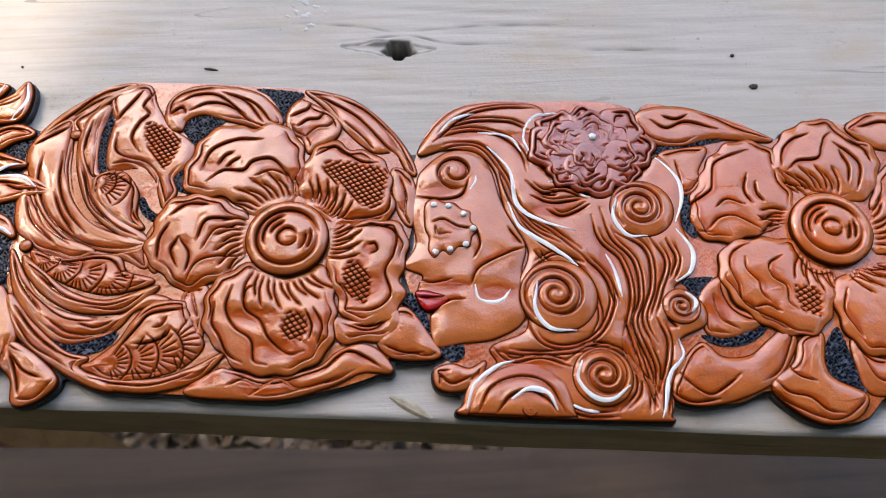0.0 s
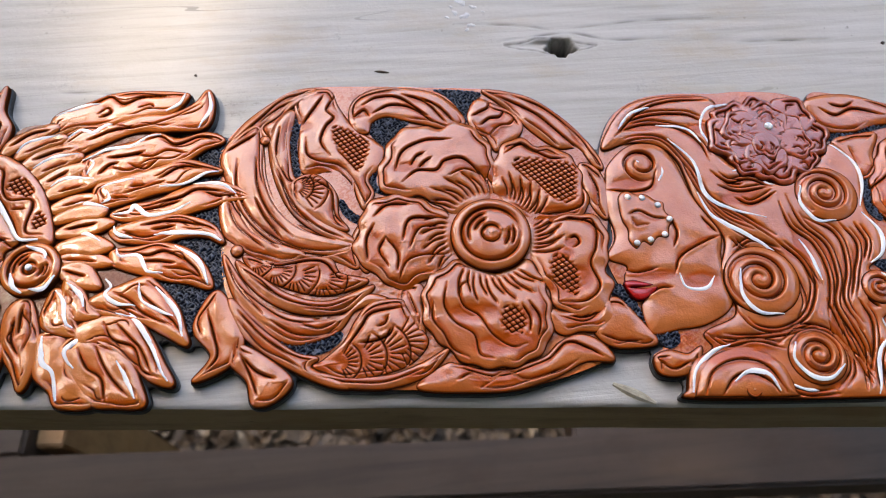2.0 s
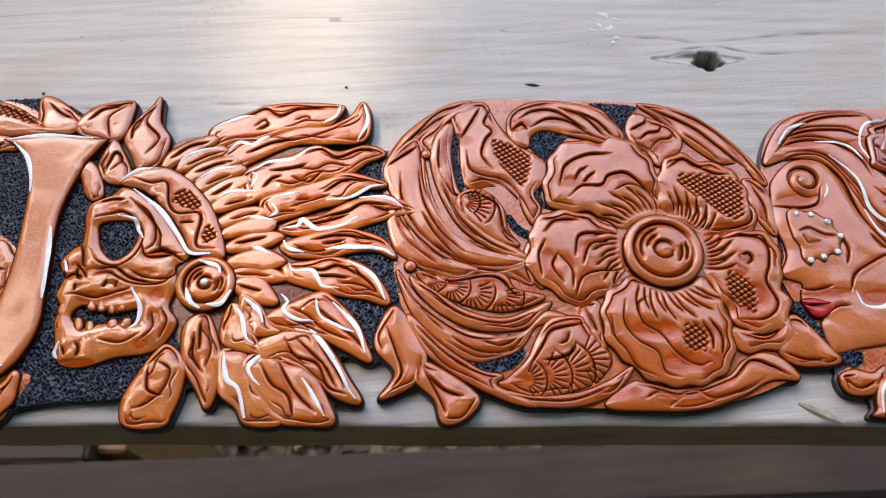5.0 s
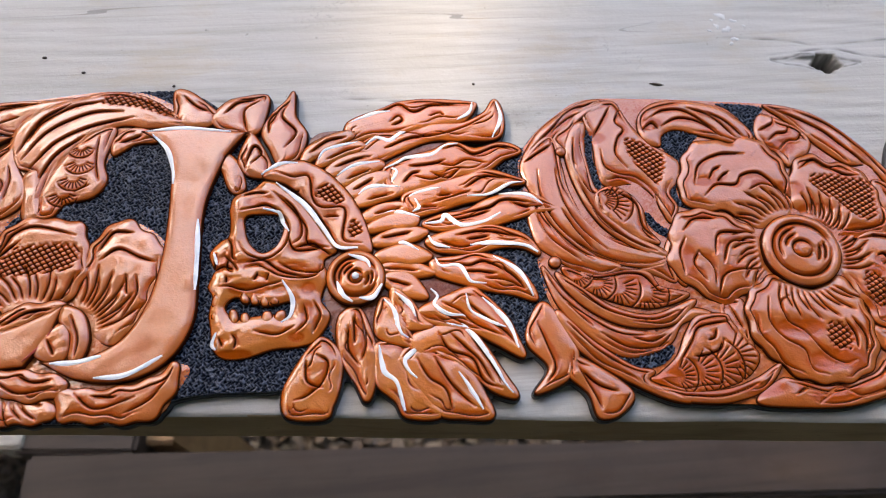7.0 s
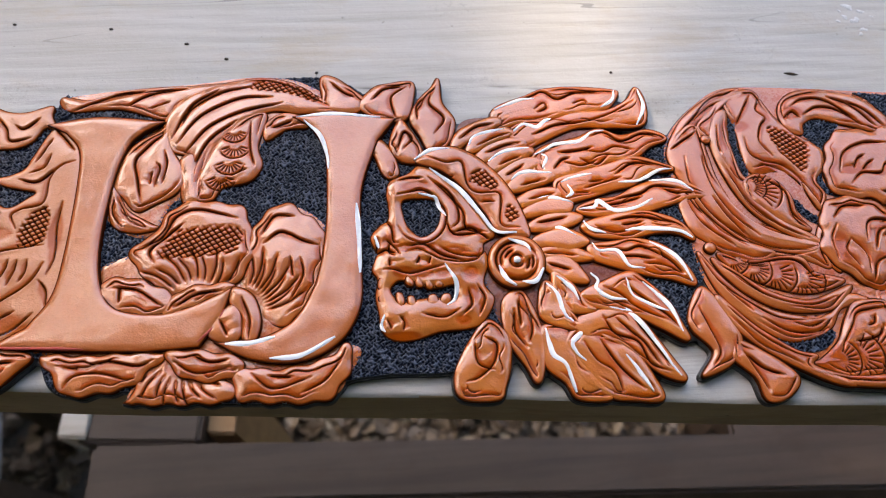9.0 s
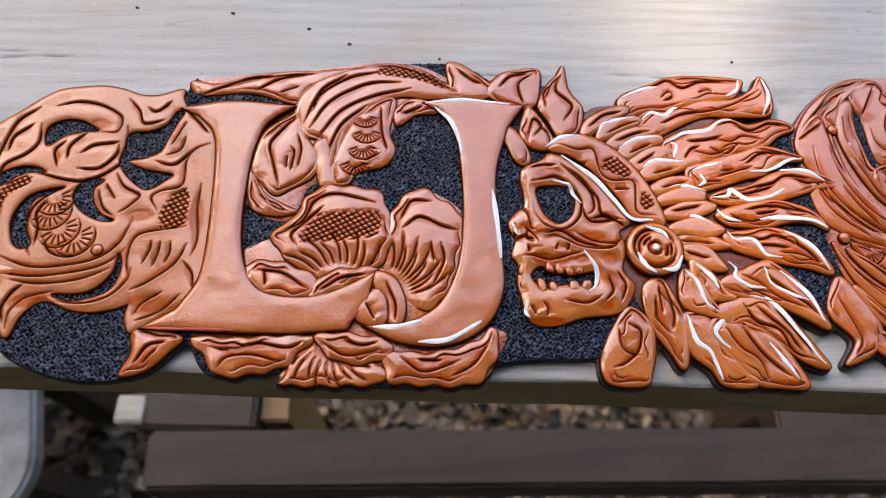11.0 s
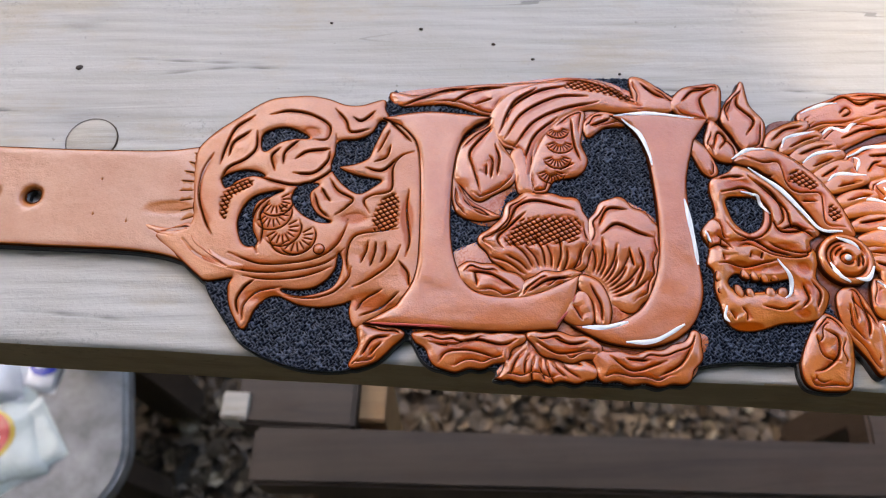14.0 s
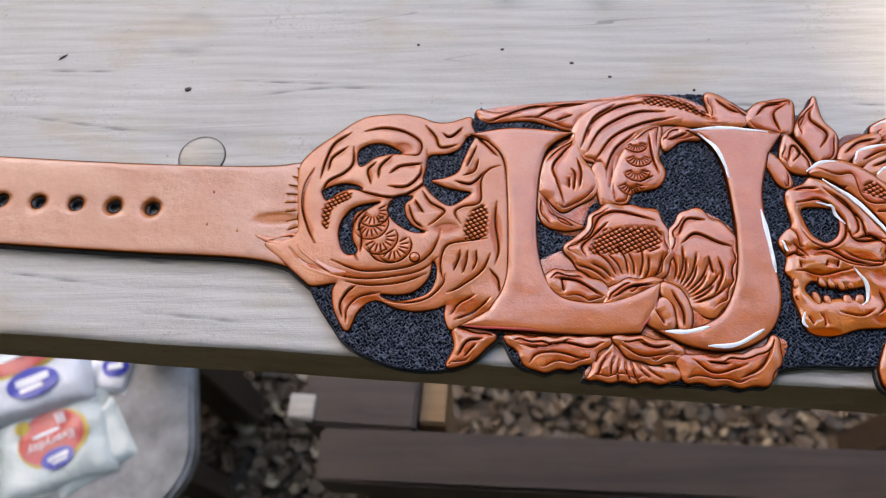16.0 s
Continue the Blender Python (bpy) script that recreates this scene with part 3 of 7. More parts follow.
m.cut((-77.5, 62.5), (-72.5, 70.5), (-67.5, 78))
m = motif("leaf", "leaf", 1.4, 1, 2, [(-56, 63), (-55, 71), (-49.5, 77), (-40.5, 79.5), (-25, 77.5), (-14.5, 73), (-6.5, 64), (-4.5, 57), (-11.5, 54.5), (-21.5, 58), (-29, 60.5), (-39.5, 64), (-46.5, 61), (-48.5, 55.5), (-53.5, 57)])
m.cut((-50, 70.5), (-43, 74.5), (-32.5, 73), (-20.5, 62))
m.cut((-45.5, 65.5), (-37.5, 69.5), (-27, 67), (-18.5, 58.5))
m.cut((-31.5, 75), (-21, 70), (-12.5, 57.5))
m.cut((-22.5, 72), (-15, 66.5), (-9, 57.5))
m.cut((-54.5, 64.5), (-49.5, 68), (-47, 64))
m = motif("leaf", "leaf", 1.3, 0.9, 1.8, [(-1, 53.5), (-2, 62), (3, 69.5), (11, 65.5), (19, 59.5), (21.5, 53.5), (18.5, 47.5), (12, 44.5), (8, 41), (5, 49)])
m.cut((-0.5, 60.5), (3.5, 62.5), (7, 64.5), (8.5, 68.5))
m.cut((2.5, 55), (7, 58.5), (12, 59), (14.5, 63))
m.cut((6, 49.5), (11, 54), (16, 54.5), (19, 58))
m = motif("leaf", "leaf", 1, 1, 1.8, [(6.5, 75), (26, 69), (41, 54.5), (50, 41), (54, 28.5), (50.5, 29.5), (45.5, 39.5), (36, 40.5), (26, 50), (18.5, 60.5), (12, 68)])
m.cut((10.5, 72), (28.5, 59.5), (41, 43.5), (47, 36.5))
m.cut((18.5, 71), (33.5, 61.5), (46, 45.5), (51, 34))
m.cut((23.5, 56.5), (31, 48.5), (36, 41.5))
m = motif("petal", "petal", 2, 1.1, 2.6, [(-44.5, 33.5), (-41, 43.5), (-37.5, 51), (-28.5, 56.5), (-16, 54.5), (-6.5, 57), (2.5, 49), (6, 37), (5, 23), (0, 14.5), (-13.5, 11.5), (-25.5, 20), (-39, 22), (-44, 27)])
m.cut((-37.5, 33.5), (-33.5, 43.5), (-23, 48.5), (-11.5, 48))
m.cut((-34.5, 27.5), (-28, 33), (-19.5, 32.5), (-15.5, 37), (-8, 38), (-2.5, 32.5), (0.5, 25.5))
m.cut((-14, 29.5), (-7.5, 32), (-0.5, 29.5))
m.cut((-30.5, 36), (-27.5, 40.5), (-24, 42))
m.cut((-27, 34.5), (-24, 37.5), (-21, 39))
m.ribs((0.5, -1), 20, 31, 70, 135, 10)
m = motif("petal", "petal", 2.2, 1.1, 2.6, [(5.5, 30), (10.5, 41.5), (18.5, 46), (26, 41), (36, 38.5), (42.5, 29.5), (43, 19.5), (44, 10), (38.5, 5), (26, 4), (17, 7), (8.5, 13), (5, 20)])
m.hatch((14, 32), (21.5, 35.5), (41, 30.5), (41.5, 21), (39.5, 12.5), (32, 11.5), (21.5, 22))
m.cut((11.5, 38.5), (19, 43), (25, 39), (31, 34.5), (38, 33.5))
m.cut((43, 18.5), (41.5, 10), (34.5, 7.5), (24, 7))
m.stain_or_reflection(27.5, 7, 12, 3)
m.ribs((0.5, -1), 20, 29, 20, 62, 9)
m = motif("petal", "petal", 1.8, 1.1, 2.6, [(16, 3), (28.5, 5.5), (42.5, 5), (48.5, -0.5), (48.5, -11), (45.5, -21), (47, -28), (42, -37.5), (33, -39.5), (24, -36), (21, -27), (17, -14.5)])
m.hatch((26, -12), (33.5, -17.5), (34.5, -26.5), (30.5, -31.5), (22.5, -21.5))
m.cut((26, 2.5), (38, 3.5), (45, -1), (43.5, -10.5), (40, -18), (42, -28), (35.5, -34), (24.5, -33.5))
m.cut((33, -5.5), (36, -5), (37, -8), (34, -10))
m.stain_or_reflection(34, -7.5, 3, 2.2)
m.stain_or_reflection(27.5, -27.5, 8, 4)
m.ribs((0.5, -1), 19, 28, -28, 14, 8)
m = motif("petal", "petal", 1.5, 1, 2.2, [(21.5, -36.5), (33, -40), (44.5, -34), (43, -44.5), (32.5, -46.5), (22, -46), (19.5, -41)])
m.cut((27.5, -40), (35, -40.5), (41.5, -37.5))
m = motif("petal", "petal", 2.4, 1.2, 2.8, [(-23, -16), (-13, -11.5), (2, -18.5), (14, -14), (19, -24.5), (20, -39), (17, -50), (7.5, -57), (-5, -58), (-15.5, -55), (-22.5, -48), (-29.5, -39), (-30, -27), (-27.5, -19.5)])
m.hatch((0.5, -35.5), (6.5, -33.5), (10.5, -39), (7.5, -45.5), (0, -43.5))
m.cut((-20, -21.5), (-22, -31), (-18, -39), (-11.5, -44.5), (-10, -52.5), (-5, -55))
m.cut((-26.5, -28.5), (-27, -36.5), (-23.5, -42.5), (-20.5, -49), (-14.5, -53.5))
m.cut((-10.5, -21), (-15, -24), (-14.5, -31.5), (-8.5, -36.5), (-4.5, -44.5), (3, -50.5), (8.5, -50))
m.cut((12, -32.5), (15.5, -40), (13.5, -48))
m.cut((9, -33.5), (11.5, -39.5), (10.5, -45.5))
m.stain_or_reflection(-7.5, -35.5, 7, 4)
m.stain_or_reflection(5, -49, 9, 4)
m.ribs((0.5, -1), 19, 29, 228, 300, 10)
m = motif("petal", "petal", 1.9, 1.1, 2.6, [(-57, -3.5), (-54.5, 4.5), (-52, 15), (-44.5, 21), (-33, 20.5), (-20.5, 13.5), (-15, 7), (-15.5, -5.5), (-23, -15.5), (-31.5, -20), (-39, -22), (-45.5, -17), (-52, -11)])
m.cut((-48, 11.5), (-42, 17), (-32, 16.5))
m.cut((-36.5, -0.5), (-33, 9), (-22, 9.5))
m.cut((-34, -4.5), (-29, 4.5), (-20, 5.5))
m.cut((-39.5, -19), (-35.5, -10.5), (-28, -8), (-18, -8))
m.cut((-43, -12), (-46.5, -4), (-43.5, 1.5))
m.cut((-43.5, 1.5), (-39, -6), (-39.5, -14.5))
m.cut((-51.5, -8.5), (-51.5, 1.5), (-48, 8))
m.stain_or_reflection(-37, -20.5, 8, 3)
m.ribs((0.5, -1), 19, 27, 150, 205, 8)
m = disc("flower_disc", (0.5, -1), 17, 12.4, 3.3)
m = motif("leaf", "leaf", 1.5, 0.9, 1.6, [(-102, -1.5), (-89, -6), (-73.5, -5), (-66.5, -6.5), (-63, -13), (-52, -17), (-60, -20.5), (-71, -21.5), (-85, -17), (-97.5, -9)])
m.cut((-97.5, -2.5), (-89, -7), (-75.5, -6), (-68.5, -8), (-63.5, -15), (-58.5, -16))
m.shell((-97, -5), 8, -110, 20)
m.shell((-89.5, -9), 10, -110, 20)
m.shell((-81.5, -12), 12, -110, 20)
m.shell((-71, -15), 13, -110, 20)
m = motif("leaf", "leaf", 1.3, 1, 1.6, [(-105, -3.5), (-95.5, -11.5), (-84, -20.5), (-68.5, -25), (-50, -19.5), (-57, -27), (-65.5, -30), (-80.5, -28.5), (-93, -21.5), (-102, -11.5)])
m.cut((-99, -11), (-86, -22), (-70, -27), (-57.5, -24))
m = motif("leaf", "leaf", 1, 1, 2, [(-110.5, -0.5), (-102.5, -13.5), (-93.5, -23.5), (-80.5, -30.5), (-63, -31.5), (-53, -23.5), (-44, -26.5), (-57, -29), (-64, -37), (-74.5, -41), (-85, -40.5), (-96.5, -31), (-106, -18.5)])
m.cut((-104, -8), (-95, -22), (-80.5, -29), (-65.5, -30))
m.cut((-91, -31), (-81.5, -37.5), (-70.5, -39), (-65, -37))
m.cut((-79, -33.5), (-72, -36), (-65.5, -34))
m.cut((-74, -32), (-67.5, -32.5), (-62, -29))
m.cut((-109.5, -3), (-104, -15.5), (-94, -28))
m = motif("leaf", "leaf", 1.2, 1, 1.8, [(-106.5, -20.5), (-96.5, -32.5), (-82, -45), (-73, -48), (-75.5, -52), (-61, -60.5), (-69.5, -59), (-86, -49.5), (-100.5, -37.5), (-107.5, -25)])
m.cut((-104, -25.5), (-94, -37.5), (-84, -45))
m = motif("leaf", "leaf", 1.7, 1, 2, [(-71, -49.5), (-62.5, -43), (-57, -34), (-50.5, -27), (-39.5, -27), (-37.5, -30.5), (-33.5, -38.5), (-30, -45.5), (-37, -53), (-49, -56.5), (-61.5, -57), (-70, -53.5), (-74.5, -51)])
m.cut((-62, -45.5), (-55.5, -37), (-52, -32), (-46, -30.5), (-38, -30))
m.cut((-56, -43.5), (-49.5, -43), (-44.5, -41), (-42.5, -37.5))
m.cut((-49, -37.5), (-46, -36.5), (-44.5, -33))
m.stain_or_reflection(-69.5, -51.5, 8, 3)
m.stain_or_reflection(-50.5, -51, 20, 6, .2)
m.shell((-64.5, -50.5), 10, -70, 60)
m.shell((-57, -49.5), 13, -70, 60)
m.shell((-49.5, -48.5), 15, -70, 60)
m.shell((-42, -44.5), 15, -70, 60)
m = motif("leaf", "leaf", 1.4, 0.9, 1.6, [(-72, -54.5), (-61.5, -57.5), (-45, -57.5), (-32.5, -54), (-22, -49), (-30.5, -58), (-44.5, -62), (-56.5, -61.5), (-67.5, -59)])
m.cut((-65.5, -58), (-48.5, -60), (-32.5, -56))
m = motif("leaf", "leaf", 1.1, 1, 2, [(-35, -63), (-24, -55.5), (-18, -56), (-5, -59.5), (13.5, -56.5), (22, -50.5), (30.5, -48), (38, -52), (41.5, -59), (30.5, -58.5), (18, -63.5), (1.5, -67), (-19, -66)])
m.cut((-19.5, -61.5), (-13.5, -59.5), (-6.5, -63))
m.cut((-11, -65.5), (-1, -60), (7.5, -64), (22, -60.5))
m.cut((16, -57.5), (24.5, -50.5), (32.5, -53.5), (37.5, -57.5))
m = motif("leaf", "leaf", 0.9, 0.9, 2, [(41.5, -35.5), (48.5, -34), (56, -45), (60, -53.5), (49.5, -54.5), (41, -52.5), (36.5, -46.5), (41.5, -40.5)])
m.cut((39, -48.5), (45.5, -51.5), (54, -52.5))
m = motif("bead", "eye", 1.9, 0.9, 1.5, ring_of(-94, 55, 2.6))
m = motif("bead", "eye", 2.2, 0.9, 1.5, ring_of(-105, 1, 2.8))
m = motif("leaf", "leaf", 0.7, 0.9, 1.6, [(-111, 10.5), (-113, 24), (-109.5, 31.5), (-102.5, 18), (-92.5, 5.5), (-77.5, -2.5), (-87, -5.5), (-98, -1.5), (-105.5, 4.5)])
m.cut((-109.5, 23.5), (-105, 12.5), (-94, 1.5))
m.cut((-106.5, 25), (-100, 11), (-88, 1))
m = motif("leaf", "leaf", 0.6, 0.9, 1.6, [(-91, 3.5), (-76.5, -2.5), (-58.5, 0), (-55.5, -5), (-56, -11), (-65.5, -6.5), (-78.5, -3.5)])
m.cut((-81, -1.5), (-69.5, -4), (-59.5, -2.5))
m = motif("leaf", "leaf", 0.7, 0.9, 1.6, [(44, 30.5), (50.5, 28.5), (53.5, 18.5), (51.5, 3.5), (47.5, 6.5), (44.5, 16.5)])
m.cut((47, 27.5), (49.5, 17.5), (48.5, 8))
m = motif("leaf", "leaf", 0.6, 0.9, 1.6, [(-57.5, 1), (-54, 9), (-50.5, 7.5), (-54.5, 2.5), (-55.5, -5.5), (-51.5, -13), (-54.5, -10.5)])
m = motif("leaf", "leaf", 0.6, 0.9, 1.6, [(-39.5, -22.5), (-32, -20), (-29.5, -24), (-31, -30), (-31, -42.5), (-36, -35.5), (-39.5, -28.5)])
m.cut((-36, -23.5), (-33, -33.5))
m = motif("leaf", "leaf", 0.9, 0.9, 1.6, [(-96, 62), (-89, 69.5), (-81, 77), (-69.5, 81), (-74, 73.5), (-80, 69), (-84, 58.5), (-84, 43.5), (-87.5, 39.5), (-92, 51.5)])
m.cut((-91, 59), (-86, 68), (-77, 76))
m.cut((-89, 47), (-88.5, 58.5), (-83.5, 68))
m = motif("ground", "hair_ground", 0, 0.25, 2, [(55, 39.5), (64, 56), (77, 64), (92.5, 66), (113, 64.5), (126, 64.5), (146, 61.5), (156, 54.5), (160, 40.5), (165, 31), (168.5, 19.5), (165.5, 3), (165.5, -10.5), (164, -23), (160, -29), (165, -34.5), (165.5, -44), (161, -53), (154, -60.5), (147.5, -69), (145, -79.5), (139, -82.5), (104.5, -79.5), (70.5, -76.5), (68, -72.5), (71, -65.5), (60, -66.5), (57.5, -59), (62.5, -55), (57, -45), (52, -33.5), (47.5, -16), (52, -5), (51.5, 19.5)])
m = motif("black", "b", 0.55, 0.02, 1, [(45, -29), (50.5, -27.5), (55, -34), (57.5, -45), (53.5, -40), (49.5, -33.5)])
m = motif("black", "b", 0.55, 0.02, 1, [(60.5, -49.5), (68.5, -49), (69.5, -54), (65, -56.5), (61.5, -54)])
m = motif("lobe", "scroll", 0.8, 0.9, 2, [(58, -59.5), (64.5, -57.5), (71, -59.5), (77, -57), (75, -62.5), (70.5, -66.5), (64, -67.5), (58.5, -65.5)])
m.cut((59, -60.5), (64, -65), (71.5, -62.5))
m = motif("face", "face", 1.2, 1.3, 3.5, [(56.5, 29.5), (67.5, 38.5), (80.5, 38), (86.5, 28), (90, 11), (97.5, -8), (95, -20.5), (94.5, -40), (82.5, -48), (69.5, -49.5), (59.5, -50.5), (57, -45.5), (57, -38), (58.5, -35.5), (55.5, -33), (52.5, -29), (53, -24), (54.5, -20), (47.5, -15.5), (52.5, -6), (51.5, 7.5), (53.5, 21)])
m.cut((54, 16.5), (64, 14.5), (72.5, 16), (76.5, 24))
m.cut((73.5, -26), (78, -18), (90, -12), (97, -9.5))
m.cut((59, -34.5), (66, -31.5), (71, -31.5))
m.cut((52, -21.5), (58.5, -23.5), (66.5, -22.5))
m.cut((91, 0), (96, -8))
m.cut((77.5, 0.5), (79, -7), (76, -13.5))
m.spiral((71, 28), 3, 9, -200, 1.4)
# Orange painted where the panel's gloss loses the sky.
m.stain_or_reflection(63, 18.5, 9, 3)
m.stain_or_reflection(64, -25.5, 11, 2.5)
m.stain_or_reflection(83.5, -29, 7, 3.5)
m.paint(.9, (69, 29.5), (70, 28.5))
m.paint(.9, (79.5, 25), (79, 22), (76.5, 18.5))
m.paint(1.2, (75.5, -25.5), (76.5, -31.5), (81.5, -33.5), (86, -32.5), (89.5, -28))
m = motif("lips", "lips", 2.9, 0.7, 1.2, [(51.5, -28), (55, -27), (59, -28), (65, -31), (59.5, -35.5), (54.5, -35)])
m.cut((53, -30), (59.5, -30.5), (64.5, -30.5))
m = motif("mask", "mask", 3.3, 0.8, 1.3, [(57, 11.5), (61, 14.5), (65.5, 12.5), (69.5, 12), (72.5, 9), (76, 7.5), (76, 3), (78.5, -1), (76, -4.5), (74.5, -9), (70, -9), (66.5, -12.5), (63.5, -10.5), (60, -13.5), (57.5, -9.5), (58, -4), (56.5, 1)])
m.cut((60, 3), (64.5, 4), (70, 0.5), (75.5, -0.5))
m.cut((61, 1), (62, -3), (67.5, -2.5))
m.beads(1.35, (61, 11), (67, 10), (73, 6), (76.5, -1), (73, -8), (66.5, -10), (60.5, -11))
m = motif("hair", "hair", 1.7, 1, 2.2, [(55.5, 38), (65, 54), (76.5, 62), (97, 63.5), (112, 58.5), (105, 39.5), (108.5, 27), (119.5, 17.5), (130.5, 13), (149, 21.5), (159.5, 31.5), (167, 18.5), (163, -1), (165, -14), (162.5, -24), (154.5, -30.5), (163.5, -36.5), (164, -46), (152.5, -52), (153, -61.5), (146, -69.5), (143.5, -81), (138, -82.5), (71.5, -77), (68, -73), (72.5, -63), (81.5, -58), (80, -51.5), (93.5, -46), (95.5, -36.5), (93.5, -25.5), (98.5, -11), (91, 8), (88, 28), (80.5, 37.5), (68, 40)])
# Painted orange for locks whose gloss reflects no sky.
m.stain_or_reflection(76.5, 48, 11, 2.6, 0.34)
m.stain_or_reflection(100, 44, 9, 3, 0.34)
m.stain_or_reflection(76, -53, 9, 4, 0.34)
m.stain_or_reflection(87.5, -60.5, 16, 4, 0.34)
m.stain_or_reflection(89.5, -70, 8, 3, 0.34)
m.stain_or_reflection(111.5, -36.5, 4, 9, 0.34)
m.stain_or_reflection(129.5, -18, 3, 9, 0.34)
m.stain_or_reflection(133.5, -56, 3, 8, 0.34)
m.stain_or_reflection(110, 7, 9, 3, 0.34)
m.stain_or_reflection(125.5, -73, 5, 6, 0.34)
m.cut((57, 35), (70.5, 41), (82.5, 39), (91, 25), (96.5, 8), (109.5, -4), (122.5, -17.5))
m.cut((64.5, 46), (78.5, 49), (93, 44.5), (99.5, 36), (101.5, 26.5))
m.cut((62, 43), (76.5, 56), (92, 60.5), (108.5, 59.5))
m.cut((68.5, 51), (81, 53.5), (96, 52.5), (104.5, 47.5))
m.cut((91.5, 16.5), (95, 2), (104, -9), (114.5, -17), (120.5, -28), (122.5, -41.5), (117, -51))
m.cut((89, 30.5), (92.5, 13.5), (100.5, -0.5), (111.5, -8.5))
m.cut((100.5, 21.5), (107, 15.5), (116.5, 16), (125.5, 11.5))
m.cut((102, 14), (111.5, 10.5), (123.5, 11.5))
m.cut((108, 7.5), (115, 4), (126, 8.5))
m.cut((126, 3.5), (127.5, -7.5), (135, -18), (136.5, -33), (131, -49.5))
m.cut((130, 7), (132.5, -7), (140, -18.5), (140, -33.5), (135.5, -45), (139, -61), (141, -74))
m.cut((134.5, -5), (145.5, -13.5), (145.5, -28.5), (139.5, -43), (142.5, -56.5))
m.cut((148.5, -8.5), (153, -19), (148, -31), (142.5, -43))
m.cut((155, -9), (157.5, -18), (153.5, -26.5))
m.cut((130, -51.5), (131, -60.5), (137, -69.5), (136, -80))
m.cut((145, -43), (147.5, -52.5), (144.5, -63.5), (140.5, -72))
m.cut((119.5, -14.5), (127.5, -25), (130, -37))
m.cut((149, -43), (152.5, -47.5))
m.cut((148.5, -61), (143.5, -71.5), (141, -81))
m.cut((100.5, -11.5), (105.5, -18.5), (109, -17))
m.cut((82, -53.5), (92.5, -55.5), (107.5, -56), (127.5, -53.5))
m.cut((135, -53.5), (136, -65), (139, -78))
m.cut((107, -59), (116.5, -53.5), (127, -55.5), (132.5, -62.5), (132.5, -71), (125.5, -78.5))
m.cut((102.5, -69.5), (105, -76), (112.5, -80), (125, -80.5))
m.cut((94, -40.5), (99, -51), (110, -54), (122, -49), (129.5, -37), (130, -25))
m.cut((99.5, -19), (109.5, -14), (119.5, -20))
m.cut((80, -51.5), (87, -58), (98.5, -57), (109, -61))
m.cut((138.5, -51.5), (141, -63), (138.5, -73.5))
m.cut((132.5, -42), (134, -51.5), (135, -60.5))
m.cut((106, 15.5), (113, 14))
m.paint(1.1, (64.5, 47), (71, 54.5), (81, 58))
m.paint(1.0, (82, 48), (95.5, 44.5), (100, 36.5))
m.paint(1.1, (104, 34.5), (102, 45), (108, 55), (122, 57.5))
m.paint(1.3, (85.5, 40), (94, 27.5), (96, 10.5), (105.5, 2), (118.5, -3.5))
m.paint(1.4, (92, 11.5), (96, -0.5), (106.5, -9), (115, -16), (120, -25))
m.paint(1.3, (158, 31), (165, 20.5), (165.5, 10), (160.5, -1.5))
m.paint(1.4, (160, -4.5), (165, -14.5), (162.5, -23.5), (156, -28))
m.paint(1.1, (129.5, -14.5), (132, -22.5), (133, -34))
m.paint(1.2, (152, -52), (152.5, -58.5), (146, -66), (142, -78), (140, -82))
m.paint(1.0, (107, -75), (112, -77.5), (117.5, -78.5))
m.paint(1.0, (110, 20.5), (117.5, 21.5), (123.5, 14), (127, 12.5))
m = motif("curl", "curl", 3.5, 1.2, 2.5, ring_of(108, -32, 15.5))
m.spiral((107, -31.5), 1.2, 13, 20, 2.6)
m.paint(1.3, (100, -26.5), (98, -37.5), (103, -45.5), (113, -47))
m = motif("curl", "curl", 3.5, 1.2, 2.5, ring_of(147.5, 5.5, 13.5))
m.spiral((146.5, 6), 1.2, 11.5, 20, 2.6)
m.paint(1.3, (137.5, 10.5), (135, 2), (139.5, -6.5), (147.5, -7.5))
m = motif("curl", "curl", 3.5, 1.2, 2.5, ring_of(120.5, -65.5, 11.5))
m.spiral((121, -65), 1.2, 9.8, 20, 2.4)
m.paint(1.3, (113.5, -59), (111, -66), (115.5, -73), (122.5, -74.5), (130, -69.5))
m = motif("curl", "curl", 3, 1.2, 2.5, [(69.5, -76), (74.5, -65.5), (83.5, -60), (96, -59), (106, -65.5), (108.5, -78), (106, -80), (72.5, -77)])
m.cut((73.5, -76), (78.5, -67.5), (89.5, -64), (99.5, -67.5), (104.5, -78))
m.cut((80, -77), (85.5, -71), (93, -69.5), (99.5, -74), (101.5, -78))
m.stain_or_reflection(93.5, -62.5, 17, 3.5)
m.paint(1.2, (69, -75), (72.5, -66), (81, -59.5), (88, -57.5))
m.paint(1.4, (85.5, -72.5), (92, -69), (99, -71), (102, -77.5))
m = motif("curl", "curl", 3.9, 0.9, 1.8, ring_of(92, -76, 3.2))
m.spiral((92, -76), .8, 2.4, 0, 1.2)
m = motif("curl", "curl", 3.4, 1.1, 2, ring_of(155.5, -39, 7.6))
m.spiral((155.5, -39), .8, 6.4, 20, 2.2)
m.paint(1.2, (158, -33), (161.5, -37), (159, -42))


